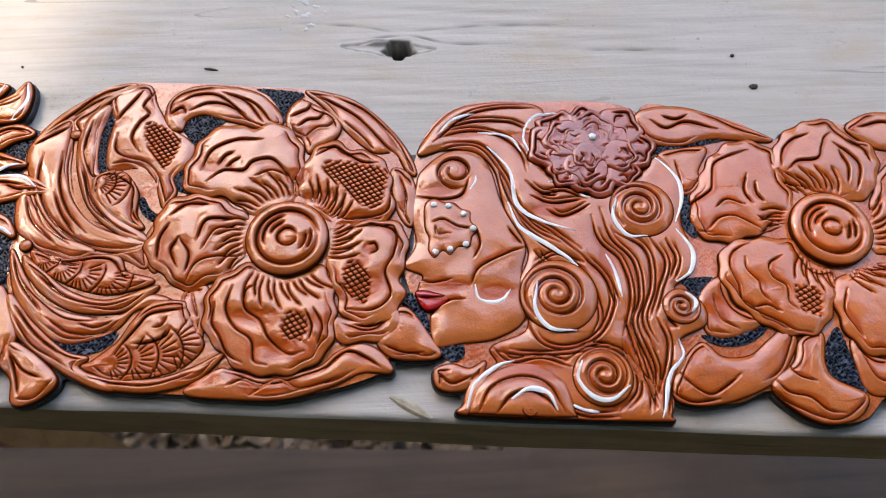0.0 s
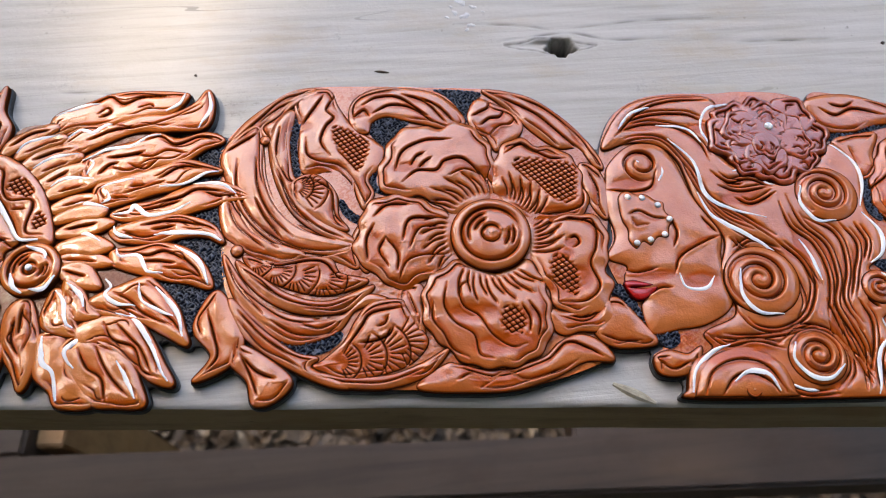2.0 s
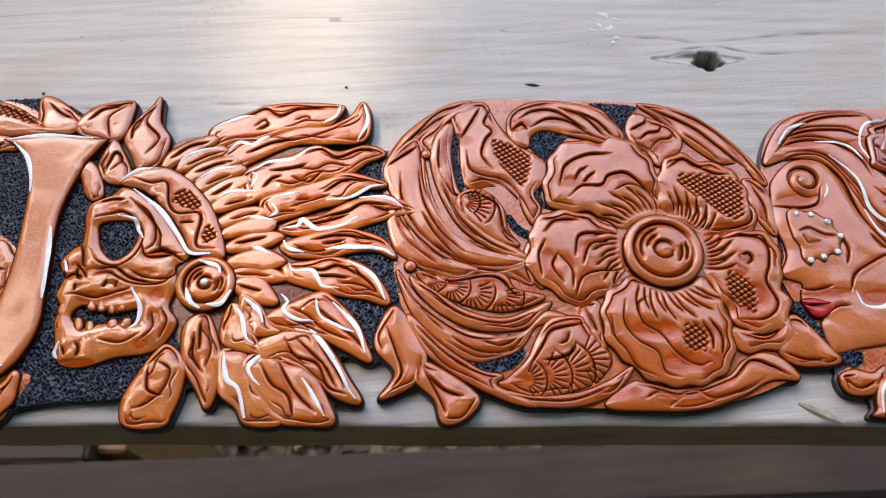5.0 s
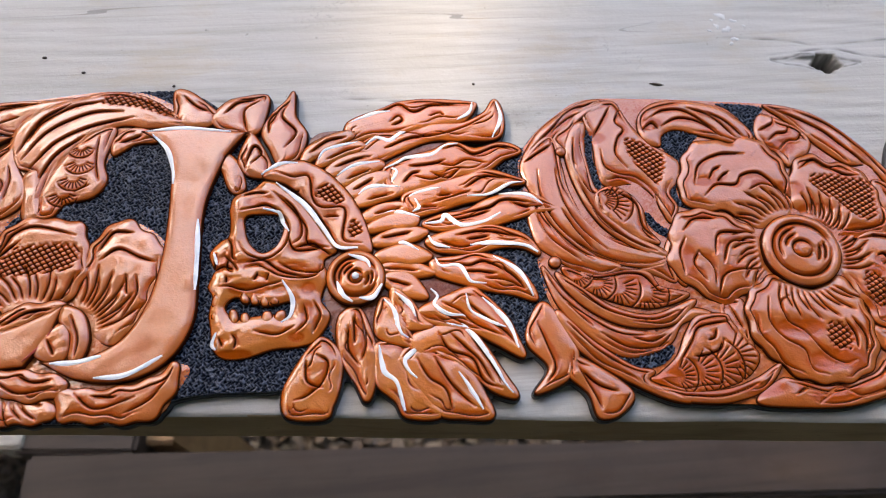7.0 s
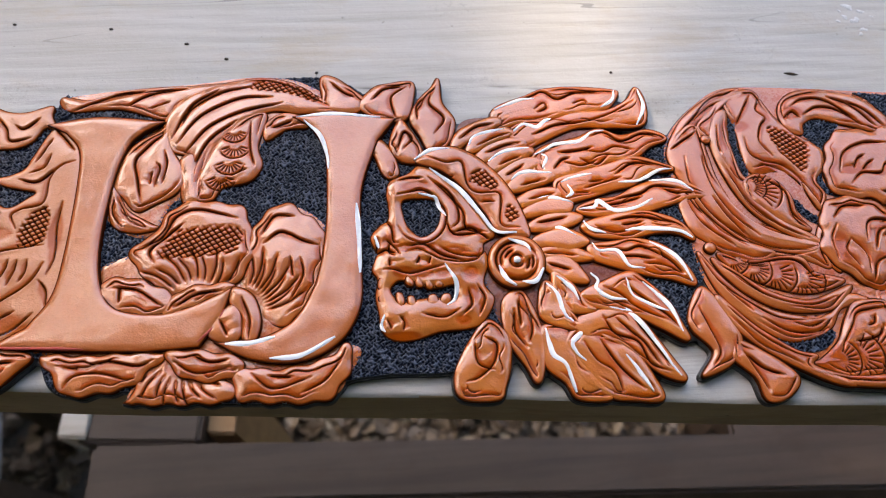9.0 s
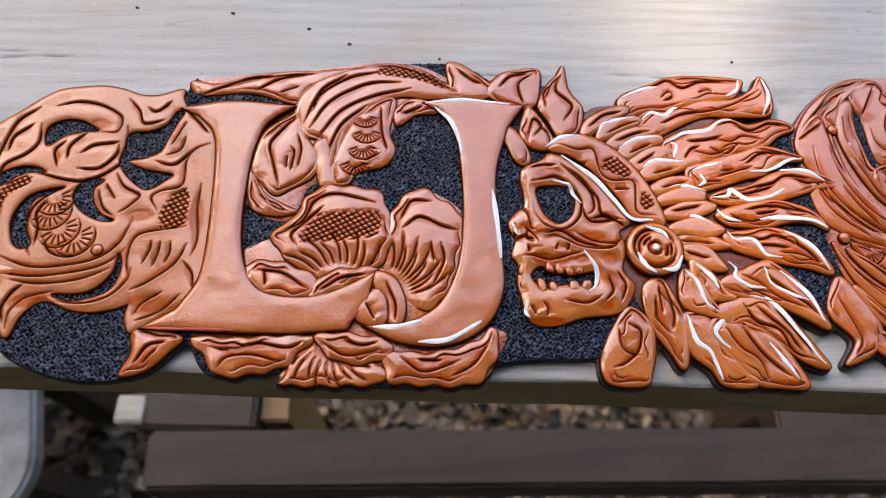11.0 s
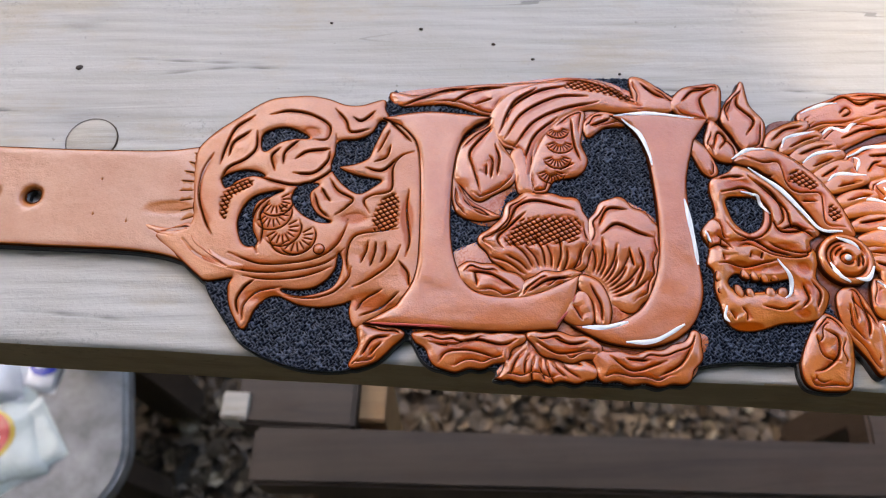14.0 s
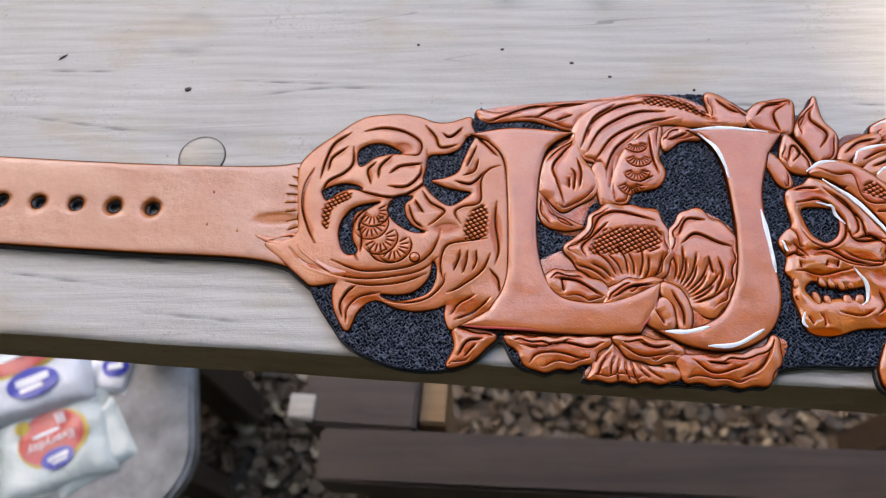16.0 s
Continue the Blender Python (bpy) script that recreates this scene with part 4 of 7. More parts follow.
def ruffled(cx, cy, wide, high, turn, level, seed):
    """A rose petal with a fluted outer edge, its hem pressed down inside."""
    r = random.Random(seed)
    pts, hem, fold = [], [], []
    for i in range(20):
        a = 2 * math.pi * i / 20
        out = max(0.0, math.cos(a))
        k = 1 + out * 0.16 * math.sin(5 * a + r.uniform(-0.6, 0.6)) + r.uniform(-0.03, 0.03)
        u, v = wide * k * math.cos(a), high * k * math.sin(a)
        p = (cx + u * math.cos(turn) - v * math.sin(turn), cy + u * math.sin(turn) + v * math.cos(turn))
        pts.append(p)
        if out > 0.15:
            hem.append((i if i < 10 else i - 20, (cx + 0.7 * (p[0] - cx), cy + 0.7 * (p[1] - cy))))
    m = motif("rose", "rose", level, 1.0, 1.0, pts)
    m.cut(*[p for _, p in sorted(hem)], width=0.4, depth=0.8)
    for o in (-0.35, 0.3):
        fold = [(f * wide, (o + 0.1 * math.sin(9 * f)) * high) for f in (-0.1, 0.2, 0.5)]
        m.cut(*[(cx + u * math.cos(turn) - v * math.sin(turn), cy + u * math.sin(turn) + v * math.cos(turn)) for u, v in fold], width=0.34, depth=0.5)
    return m


rr = random.Random(21)
for ring, (far, count, wide, high, level) in enumerate(((0.72, 8, 8.5, 9.6, 2.9), (0.47, 6, 8.2, 8.6, 3.6), (0.24, 4, 7.0, 6.6, 4.3))):
    for k in range(count):
        a = 2 * math.pi * (k + 0.41 * ring + rr.uniform(-0.18, 0.18)) / count
        f, z = far * rr.uniform(0.86, 1.06), rr.uniform(0.85, 1.25)
        ruffled(130 + 27 * f * math.cos(a), 37 + 22.5 * f * math.sin(a), wide * z, high * z, math.atan2(22.5 * math.sin(a), 27 * math.cos(a)) + rr.uniform(-0.35, 0.35), level + 0.2 * (k % 3), 10 * ring + k)
m = motif("rose", "rose", 4.9, 0.8, 1.2, ring_of(130.5, 39.5, 3.6))
m.cut((128.5, 38), (130.5, 37), (132.5, 38.5), width=0.4, depth=0.5)
m.beads(1.9, (131.5, 41))
m = motif("ground", "flower_ground", 0, 0.25, 2, [(156, 55.5), (174, 58.5), (198, 49.5), (213.5, 39.5), (221.5, 44.5), (237, 49.5), (248.5, 45), (258, 51), (268.5, 51.5), (286, 48.5), (276, -8), (244, -76), (227, -77.5), (216, -85.5), (204, -87), (192.5, -83), (184, -73.5), (168.5, -77.5), (146.5, -75), (147, -60.5), (161, -2)])
m = motif("black", "b", 0.55, 0.02, 1, [(157.5, 39), (173.5, 42), (194, 40.5), (173.5, 36), (159, 33.5)])
m = motif("black", "b", 0.55, 0.02, 1, [(167, 13.5), (172.5, 15), (169, 5.5), (169.5, -6.5), (167, -8), (163.5, -1)])
m = motif("black", "b", 0.55, 0.02, 1, [(158, -27), (171, -26.5), (167, -33.5), (162.5, -35.5), (159.5, -30)])
m = motif("black", "b", 0.55, 0.02, 1, [(161.5, -50.5), (174.5, -51.5), (186, -45.5), (189, -46.5), (185.5, -51.5), (176.5, -55.5), (167, -55)])
m = motif("black", "b", 0.55, 0.02, 1, [(207.5, -59), (214.5, -50), (216.5, -55), (217.5, -65), (219.5, -75.5), (211.5, -75), (207, -68.5)])
m = motif("leaf", "leaf", 1.2, 1, 2, [(153.5, 53.5), (163.5, 58), (178.5, 56.5), (194.5, 48.5), (211.5, 38), (185.5, 40.5), (171, 37.5), (157.5, 40)])
m.cut((159.5, 51), (166, 46.5), (175.5, 49.5), (188.5, 44.5))
m.cut((165, 53), (171, 51), (176.5, 53))
m = motif("leaf", "leaf", 0.9, 0.9, 2, [(160, 32), (173, 35.5), (181.5, 35), (175.5, 24), (175.5, 17), (166, 13.5)])
m.cut((166.5, 29), (167, 17.5))
m = motif("petal", "petal", 1.8, 1.1, 2.6, [(169.5, 9), (175, 18), (181, 28), (191.5, 36.5), (202, 37.5), (211, 30.5), (210.5, 19), (213.5, 7.5), (209, -3.5), (193, -8), (180.5, -11), (170, -7), (168.5, 1.5)])
m.cut((199, 32.5), (189.5, 30), (183, 26.5), (180.5, 19.5), (179, 14), (174.5, 10.5), (169, 7), (167, 1), (169, -5), (175, -7))
m.cut((195.5, 20.5), (193, 12.5), (195, 5.5))
m.cut((179, 5), (184.5, 8.5), (191.5, 5.5))
m.cut((173.5, -5.5), (179, -0.5), (185.5, 0.5), (191.5, -3), (196, -6))
m.cut((198.5, 16.5), (198, 11), (200, 6.5))
m.cut((195.5, -0.5), (200, -2), (204.5, -3))
m.cut((177.5, 30.5), (174, 25.5), (173, 20))
m.ribs((225, -7), 19, 27, 150, 190, 8)
m = motif("petal", "petal", 2.1, 1.1, 2.6, [(208, 22), (212, 33.5), (219.5, 42), (232.5, 47), (241, 45.5), (245, 38), (254.5, 32), (253.5, 19.5), (246.5, 8.5), (235.5, 6), (222, 9.5), (213.5, 12.5)])
m.cut((211.5, 23), (214.5, 32), (220.5, 37.5), (227.5, 39.5))
m.cut((214, 21.5), (219.5, 26), (228.5, 27), (232, 33), (234.5, 37.5), (238, 40))
m.cut((237.5, 34.5), (243.5, 28.5), (246, 21.5), (241.5, 10.5))
m.cut((239, 30.5), (241, 22.5), (238.5, 14))
m.cut((244.5, 37), (250, 31.5), (251.5, 23.5))
m.ribs((224.5, -7), 19, 28, 62, 130, 10)
m = motif("petal", "petal", 2.3, 1.1, 2.6, [(175, -20.5), (180, -13), (190, -11), (207.5, -12), (212.5, -23), (221, -27), (215.5, -41.5), (208, -51), (197.5, -52.5), (189.5, -49), (182, -43), (177, -35.5), (174.5, -28)])
m.cut((189.5, -12), (181, -16.5), (178.5, -23), (180, -30.5), (180.5, -38), (186, -43), (193, -47), (197.5, -50.5), (203.5, -52))
m.cut((185.5, -19), (185, -24.5), (188.5, -30), (188.5, -34.5), (191, -38.5))
m.cut((200.5, -19), (194.5, -22.5), (194.5, -28), (199, -32.5), (198.5, -39), (201, -42.5))
m.cut((184.5, -40.5), (189.5, -40), (194, -43))
m.hatch((202, -33), (211.5, -34.5), (209.5, -45.5), (202.5, -42.5))
m.ribs((224.5, -7.5), 19, 28, 215, 262, 8)
m = motif("petal", "petal", 2, 1.1, 2.6, [(219, -33), (230.5, -25), (242, -24.5), (253.5, -28.5), (247, -57), (227.5, -62.5), (219, -54), (217, -42.5)])
m.cut((223, -34.5), (219.5, -44), (223.5, -55))
m.ribs((224.5, -7), 19, 29, 275, 325, 9)
m = motif("petal", "petal", 1.9, 1.1, 2.6, [(247, 6), (254.5, 19.5), (270, 22), (274, 4.5), (264, -16.5), (242, -19), (242, -7.5)])
m.ribs((224.5, -7), 19, 28, -25, 40, 9)
m = disc("flower_disc", (224.5, -7.5), 17, 12, 3.3)
m = motif("leaf", "leaf", 1, 1, 2, [(164.5, -34), (174, -27), (176.5, -39.5), (186.5, -46), (174, -51.5), (165, -50.5), (163.5, -43.5)])
m.cut((169.5, -34), (170, -43.5), (176.5, -49))
m.stain_or_reflection(170, -40, 5, 6)
m = motif("leaf", "leaf", 1.2, 1.1, 2.2, [(147, -69.5), (152.5, -61), (161, -54), (167.5, -60), (178.5, -60), (187.5, -54), (195, -49.5), (197, -55.5), (187.5, -68), (174.5, -74.5), (159, -77.5), (148, -75.5)])
m.cut((150, -65), (154.5, -71), (160, -74), (166, -71.5), (172.5, -67))
m.cut((167.5, -57.5), (175.5, -59), (183, -55), (187, -50))
m.cut((146, -72.5), (152.5, -76.5), (163, -76))
m = motif("leaf", "leaf", 1.4, 1.1, 2.2, [(184, -72), (194.5, -63.5), (199, -55), (208, -52.5), (205.5, -64.5), (208, -71), (218, -77.5), (212, -85), (201, -86.5), (191.5, -82)])
m.cut((185.5, -69), (189, -74.5), (196.5, -77), (201.5, -82), (207.5, -83.5))
m.cut((183, -72), (187, -77.5), (193, -81.5), (199.5, -85))
m.cut((191.5, -63.5), (194.5, -68.5), (200.5, -71))
m = motif("leaf", "leaf", 1, 1, 2, [(247, 43), (257, 49.5), (267, 50), (280, 47.5), (276.5, 30.5), (261, 31), (254.5, 34)])
m.cut((252, 43), (263.5, 45.5), (272.5, 42))
m = motif("leaf", "leaf", 0.8, 1, 2, [(219.5, -55.5), (227.5, -63.5), (244.5, -65.5), (240.5, -76.5), (226.5, -77.5), (219.5, -75.5), (218, -66.5)])
m.cut((221.5, -62.5), (225, -71.5), (237.5, -73))
m = motif("ground", "feather_ground", 0, 0.2, 2, [(-206, 67.5), (-187.5, 73.5), (-152, 71.5), (-136.5, 53.5), (-136.5, -3), (-145, -35.5), (-174, -44.5), (-183.5, -35), (-193.5, -31.5), (-200.5, -12.5), (-203.5, 28.5)])
m = motif("black", "b2", -0.2, 0.02, 1, [(-140.5, 49), (-112.5, 59.5), (-108.5, 35), (-108, -5), (-116.5, -19), (-122.5, -34), (-129.5, -27.5), (-141.5, -7.5), (-154.5, 19.5)])
m = motif("lobe", "scroll", 0.9, 1, 2, [(-120.5, -27), (-114, -16.5), (-108.5, -20), (-101.5, -38), (-107.5, -48.5), (-120.5, -53), (-114, -43.5), (-120.5, -34)])
m.cut((-116, -24.5), (-113.5, -34), (-111.5, -43.5), (-115.5, -49.5))
m = motif("lobe", "scroll", 0.9, 1, 2, [(-104.5, -39.5), (-94, -45), (-83, -56), (-89.5, -63.5), (-97.5, -64), (-100, -54.5), (-107, -46.5)])
m.cut((-101.5, -45.5), (-96, -51.5), (-89, -55))
m.cut((-102.5, -44), (-98.5, -53.5), (-96, -61))
m = motif("feather", "feather", 1, 0.9, 1.8, [(-189.5, 71.5), (-187, 77.5), (-172, 83.5), (-164, 86.5), (-149, 87), (-132, 84.5), (-130, 82.5), (-136, 75), (-147, 73), (-162, 71), (-177, 69), (-187, 66.5)])
m.cut((-182, 78.5), (-170.5, 83.5), (-164.5, 85.5), (-158, 81), (-149, 84.5), (-135.5, 83))
m.cut((-169.5, 76), (-165.5, 79), (-164, 76.5), (-168.5, 74))
m.cut((-151.5, 78), (-146.5, 79.5), (-144.5, 77.5))
m.paint(1.3, (-188, 76.5), (-177, 81), (-169, 82))
m.paint(1.2, (-131, 84.5), (-133, 79), (-139, 75))
m = motif("feather", "feather", 1.5, 0.9, 1.8, [(-185, 63), (-174.5, 69), (-162, 69.5), (-149.5, 73), (-136.5, 73), (-126, 78), (-120.5, 85), (-118, 76), (-121.5, 65), (-137, 64.5), (-152.5, 65), (-167.5, 59), (-176, 55.5), (-184.5, 59)])
m.cut((-169.5, 66.5), (-162, 69.5), (-152, 67), (-137, 70.5), (-123, 78))
m.cut((-172.5, 61.5), (-162, 66), (-149.5, 67.5))
m.paint(1.4, (-182, 63), (-176, 67.5), (-170, 65.5), (-164.5, 70), (-156.5, 72.5))
m.paint(1.3, (-120, 84), (-119, 74.5), (-124, 64.5))
m = motif("feather", "feather", 1.9, 0.9, 1.8, [(-174, 49), (-167.5, 55), (-152.5, 58.5), (-142.5, 62.5), (-132.5, 58.5), (-120, 61), (-112.5, 56.5), (-120.5, 53), (-128.5, 47.5), (-141, 45.5), (-151, 42), (-163, 38.5), (-172.5, 38)])
m.cut((-147.5, 59), (-140, 61), (-133, 56), (-122.5, 59.5), (-114.5, 56.5))
m.cut((-162.5, 51.5), (-153, 52), (-146.5, 53.5))
m.cut((-153, 47.5), (-146, 44.5), (-140, 49))
m.cut((-150.5, 52.5), (-143, 50.5), (-136.5, 53), (-128, 51))
m.cut((-160.5, 46.5), (-153, 44), (-145.5, 46.5))
m.cut((-165.5, 43), (-161.5, 47.5), (-157.5, 48.5))
m.paint(1.4, (-173, 51), (-167.5, 53.5), (-162.5, 56), (-152.5, 56.5), (-146, 61), (-140, 62))
m.paint(1.2, (-170, 51), (-168, 49), (-170.5, 43.5))
m = motif("feather", "feather", 2.2, 0.9, 1.8, [(-165.5, 37), (-153, 41), (-141, 44), (-128.5, 47), (-116.5, 42.5), (-113, 40), (-124.5, 38.5), (-132, 33.5), (-141.5, 31.5), (-154, 28), (-164, 27)])
m.cut((-139, 38.5), (-130, 44), (-120, 42.5))
m.cut((-153.5, 32.5), (-144, 35), (-136.5, 37))
m.cut((-158.5, 30.5), (-151.5, 30.5))
m.cut((-151, 35.5), (-145, 36))
m.paint(1.2, (-138.5, 34.5), (-129.5, 35), (-119.5, 39.5), (-113.5, 40))
m.paint(1.1, (-163.5, 36), (-158, 38), (-149.5, 39.5))
m.paint(1.2, (-161, 34.5), (-159.5, 30.5), (-162.5, 28.5))
m = motif("feather", "feather", 1.8, 0.9, 1.8, [(-158, 23), (-149, 26.5), (-139.5, 27.5), (-129.5, 32.5), (-117, 35), (-107.5, 32.5), (-100.5, 26.5), (-108.5, 25.5), (-118.5, 23), (-130.5, 20), (-145, 19), (-154, 20)])
m.cut((-142, 26.5), (-130, 28.5), (-122.5, 32), (-110.5, 29.5))
m.cut((-149.5, 23.5), (-139.5, 24.5), (-129, 27))
m.cut((-120, 31), (-113, 28), (-104.5, 27.5))
m.paint(1.6, (-157.5, 23), (-151, 23), (-148.5, 26), (-142.5, 21), (-132.5, 22), (-125, 25.5))
m.paint(1.3, (-124.5, 35), (-112.5, 33.5), (-106, 28.5))
m = motif("feather", "feather", 2.1, 0.9, 1.8, [(-157, 15), (-145, 18.5), (-133, 20), (-121.5, 17), (-114.5, 12.5), (-111, 5.5), (-117.5, 9), (-126.5, 10), (-138.5, 8), (-150, 9), (-155, 11)])
m.cut((-145, 16), (-133, 17.5), (-119, 14))
m.cut((-152, 14), (-143, 10.5), (-131, 13.5))
m.cut((-140.5, 14), (-131, 15))
m.paint(1.3, (-156.5, 17), (-154.5, 13), (-148, 10.5))
m.paint(1.6, (-139.5, 11.5), (-129, 11.5), (-117, 9.5), (-111.5, 6))
m = motif("feather", "feather", 1.8, 0.9, 1.8, [(-156, 5), (-145.5, 6), (-136, 7), (-125, 3), (-118, -5), (-115, -14.5), (-124, -11.5), (-132.5, -9.5), (-141.5, -6.5), (-150.5, -3), (-155, -0.5)])
m.cut((-148, 4), (-141, 2), (-134, 3.5), (-125.5, -2))
m.cut((-134.5, -4), (-125.5, -6), (-119, -10))
m.cut((-143.5, -0.5), (-136.5, -1), (-130, -2.5))
m.cut((-127.5, 0.5), (-122, -5), (-119, -10))
m.paint(1.3, (-154.5, 6.5), (-152.5, 2.5), (-145, 2), (-141, -5), (-134.5, -6.5))
m.paint(1.4, (-130.5, 5.5), (-120.5, -2.5), (-116, -13.5))
m = motif("feather", "feather", 2, 0.9, 1.8, [(-162.5, -16), (-151, -11), (-141.5, -8), (-137, -11), (-128.5, -21.5), (-125, -31), (-123.5, -38), (-132.5, -32.5), (-143, -26), (-153.5, -23.5), (-160.5, -20.5)])
m.cut((-153.5, -13.5), (-147, -17.5), (-140.5, -24), (-130, -29.5))
m.cut((-144.5, -13), (-138, -19.5), (-129.5, -27.5), (-125.5, -33.5))
m.cut((-155.5, -17), (-149, -21), (-143, -25))
m.paint(1.4, (-137, -12.5), (-128, -24), (-125, -35))
m.paint(1.1, (-143.5, -10.5), (-142, -18), (-134, -23.5), (-129, -26))
m.paint(1.3, (-157.5, -7), (-155, -10.5), (-156.5, -14.5), (-151.5, -18.5), (-144.5, -20))
m = motif("feather", "feather", 1.6, 0.9, 1.8, [(-167.5, -28), (-156, -23.5), (-145, -24.5), (-138.5, -32.5), (-132.5, -44), (-128, -53.5), (-136, -51), (-144, -43.5), (-154.5, -36), (-163.5, -35)])
m.cut((-156, -26), (-152, -33.5), (-143.5, -37.5), (-140, -46.5), (-133.5, -50.5))
m.cut((-151.5, -26.5), (-145.5, -33), (-140.5, -39), (-136.5, -48))
m.cut((-143, -28.5), (-138, -37), (-132.5, -48.5))
m.paint(1.4, (-160.5, -15.5), (-153.5, -21.5), (-145, -25), (-137, -37), (-132, -48.5), (-129.5, -52.5))
m = motif("feather", "feather", 1.3, 0.9, 1.8, [(-172, -34.5), (-163, -29.5), (-154.5, -35), (-145.5, -42.5), (-140.5, -52), (-138.5, -60.5), (-149, -60), (-158, -58), (-166, -48), (-170, -41.5)])
m.cut((-165, -36), (-161, -44), (-155, -49), (-153, -58))
m.cut((-158.5, -35.5), (-152.5, -47), (-144.5, -56.5))
m.paint(1.3, (-149.5, -42.5), (-145.5, -49.5), (-141.5, -58))
m.paint(1.4, (-166, -26), (-163.5, -30.5), (-169.5, -36), (-168.5, -40.5), (-165.5, -44))
m.paint(1.2, (-160, -24), (-162, -25.5), (-156.5, -30.5))
m = motif("feather", "feather", 1, 0.9, 1.8, [(-180.5, -29), (-171, -29), (-165, -44), (-157, -58), (-170, -58), (-174, -51.5), (-180.5, -45), (-182, -35.5)])
m.paint(1.6, (-179.5, -29.5), (-178, -40), (-173.5, -45), (-171, -56))
m = motif("feather", "feather", 1.2, 0.9, 1.8, [(-194, -16), (-187, -13.5), (-182, -26.5), (-181, -35.5), (-183, -47), (-185.5, -50.5), (-188.5, -44), (-193.5, -35), (-195.5, -25)])
m.cut((-191, -21), (-191.5, -30), (-187.5, -37))
m.cut((-185.5, -19), (-184.5, -28.5), (-186.5, -35))
m.cut((-189, -17.5), (-189, -28))
m = motif("feather", "feather", 1.9, 0.9, 1.6, [(-177, -10), (-170.5, -15), (-167.5, -25.5), (-163.5, -31), (-173.5, -29), (-180, -25), (-180, -17.5)])
m.paint(1.4, (-176.5, -10.5), (-173, -15.5), (-171, -24.5), (-168, -27.5))
m = motif("feather", "feather", 2.2, 0.9, 1.6, [(-173, -6), (-166, -12), (-162, -20), (-158.5, -23.5), (-168, -23.5), (-173, -18.5)])
m.paint(1.4, (-172, -8), (-166.5, -13.5), (-164.5, -19))
m = motif("feather", "feather", 1.1, 1, 2, [(-214.5, -54.5), (-216.5, -47), (-213.5, -39.5), (-208, -31), (-202, -25), (-195, -32), (-195.5, -43), (-198.5, -51.5), (-201.5, -56)])
m.cut((-208, -33.5), (-207.5, -42), (-201.5, -45))
m.cut((-204, -31.5), (-199.5, -35), (-201.5, -42.5), (-207.5, -47.5), (-212.5, -49))
m = motif("quill", "quill", 1.8, 0.8, 1.3, [(-209.5, 57.5), (-204.5, 66), (-189.5, 72), (-186.5, 68.5), (-199.5, 61.5), (-206.5, 56)])
m.cut((-205.5, 61), (-198, 67), (-189.5, 68.5))
m = motif("quill", "quill", 2.2, 0.8, 1.3, [(-203, 54.5), (-199, 61.5), (-189.5, 65), (-184, 66), (-181.5, 62.5), (-192, 57.5), (-199, 54)])
m.cut((-198, 57), (-189.5, 61), (-183.5, 62.5))
m.paint(1.2, (-202, 57), (-198, 62.5), (-184.5, 65.5))
m = motif("quill", "quill", 1.8, 0.8, 1.3, [(-199.5, 51), (-192, 58), (-178, 60.5), (-176.5, 56), (-187, 53), (-196, 48)])
m.cut((-194.5, 53), (-186, 56.5), (-178.5, 57.5))
m = motif("quill", "quill", 2.2, 0.8, 1.3, [(-195.5, 46), (-187, 53), (-176, 55.5), (-173.5, 52), (-182, 48), (-191.5, 43)])
m.paint(1.3, (-194, 48.5), (-187, 53), (-175, 54.5))
m.cut((-189.5, 46.5), (-179.5, 50.5))
m = motif("quill", "quill", 1.8, 0.8, 1.3, [(-191.5, 41.5), (-182, 48.5), (-172, 49.5), (-171, 45.5), (-182, 40), (-189, 36.5)])
m.cut((-187, 41), (-178.5, 46))
m = motif("quill", "quill", 2.2, 0.8, 1.3, [(-187, 36), (-179.5, 41.5), (-167.5, 42.5), (-166, 38), (-177.5, 34), (-185, 32.5)])
m.paint(1.4, (-185, 38.5), (-179.5, 42), (-167, 41))
m.cut((-181, 35.5), (-170, 38))
m = motif("quill", "quill", 1.8, 0.8, 1.3, [(-184, 28.5), (-175, 33.5), (-164, 33), (-163, 29.5), (-173, 27), (-182, 25)])
m.cut((-178.5, 28.5), (-167, 31))
m = motif("quill", "quill", 2.2, 0.8, 1.3, [(-181.5, 23.5), (-170.5, 28), (-160.5, 26), (-163, 21), (-173, 21), (-181, 20)])
m.paint(1.3, (-180, 27), (-170.5, 29), (-159.5, 26))
m = motif("quill", "quill", 1.8, 0.8, 1.3, [(-180.5, 16.5), (-168, 22), (-157, 19.5), (-161, 15.5), (-170.5, 13.5), (-179, 13.5)])
m.cut((-176.5, 17), (-163.5, 19))
m = motif("quill", "quill", 2.2, 0.8, 1.3, [(-178.5, 10), (-166, 13.5), (-156, 7.5), (-163.5, 4), (-173, 6), (-177.5, 6)])
m.paint(1.2, (-177.5, 13.5), (-168.5, 14.5), (-161, 10))
m = motif("quill", "quill", 1.8, 0.8, 1.3, [(-177.5, 4.5), (-166, 6), (-155, 0), (-162, -1.5), (-173, 0)])
m.cut((-175.5, 3), (-162, 1))
m = motif("quill", "quill", 2.1, 0.8, 1.3, [(-177, -0.5), (-166.5, 1), (-159, -10), (-164, -11), (-173.5, -6.5)])
m.cut((-174.5, -2), (-165.5, -5.5))
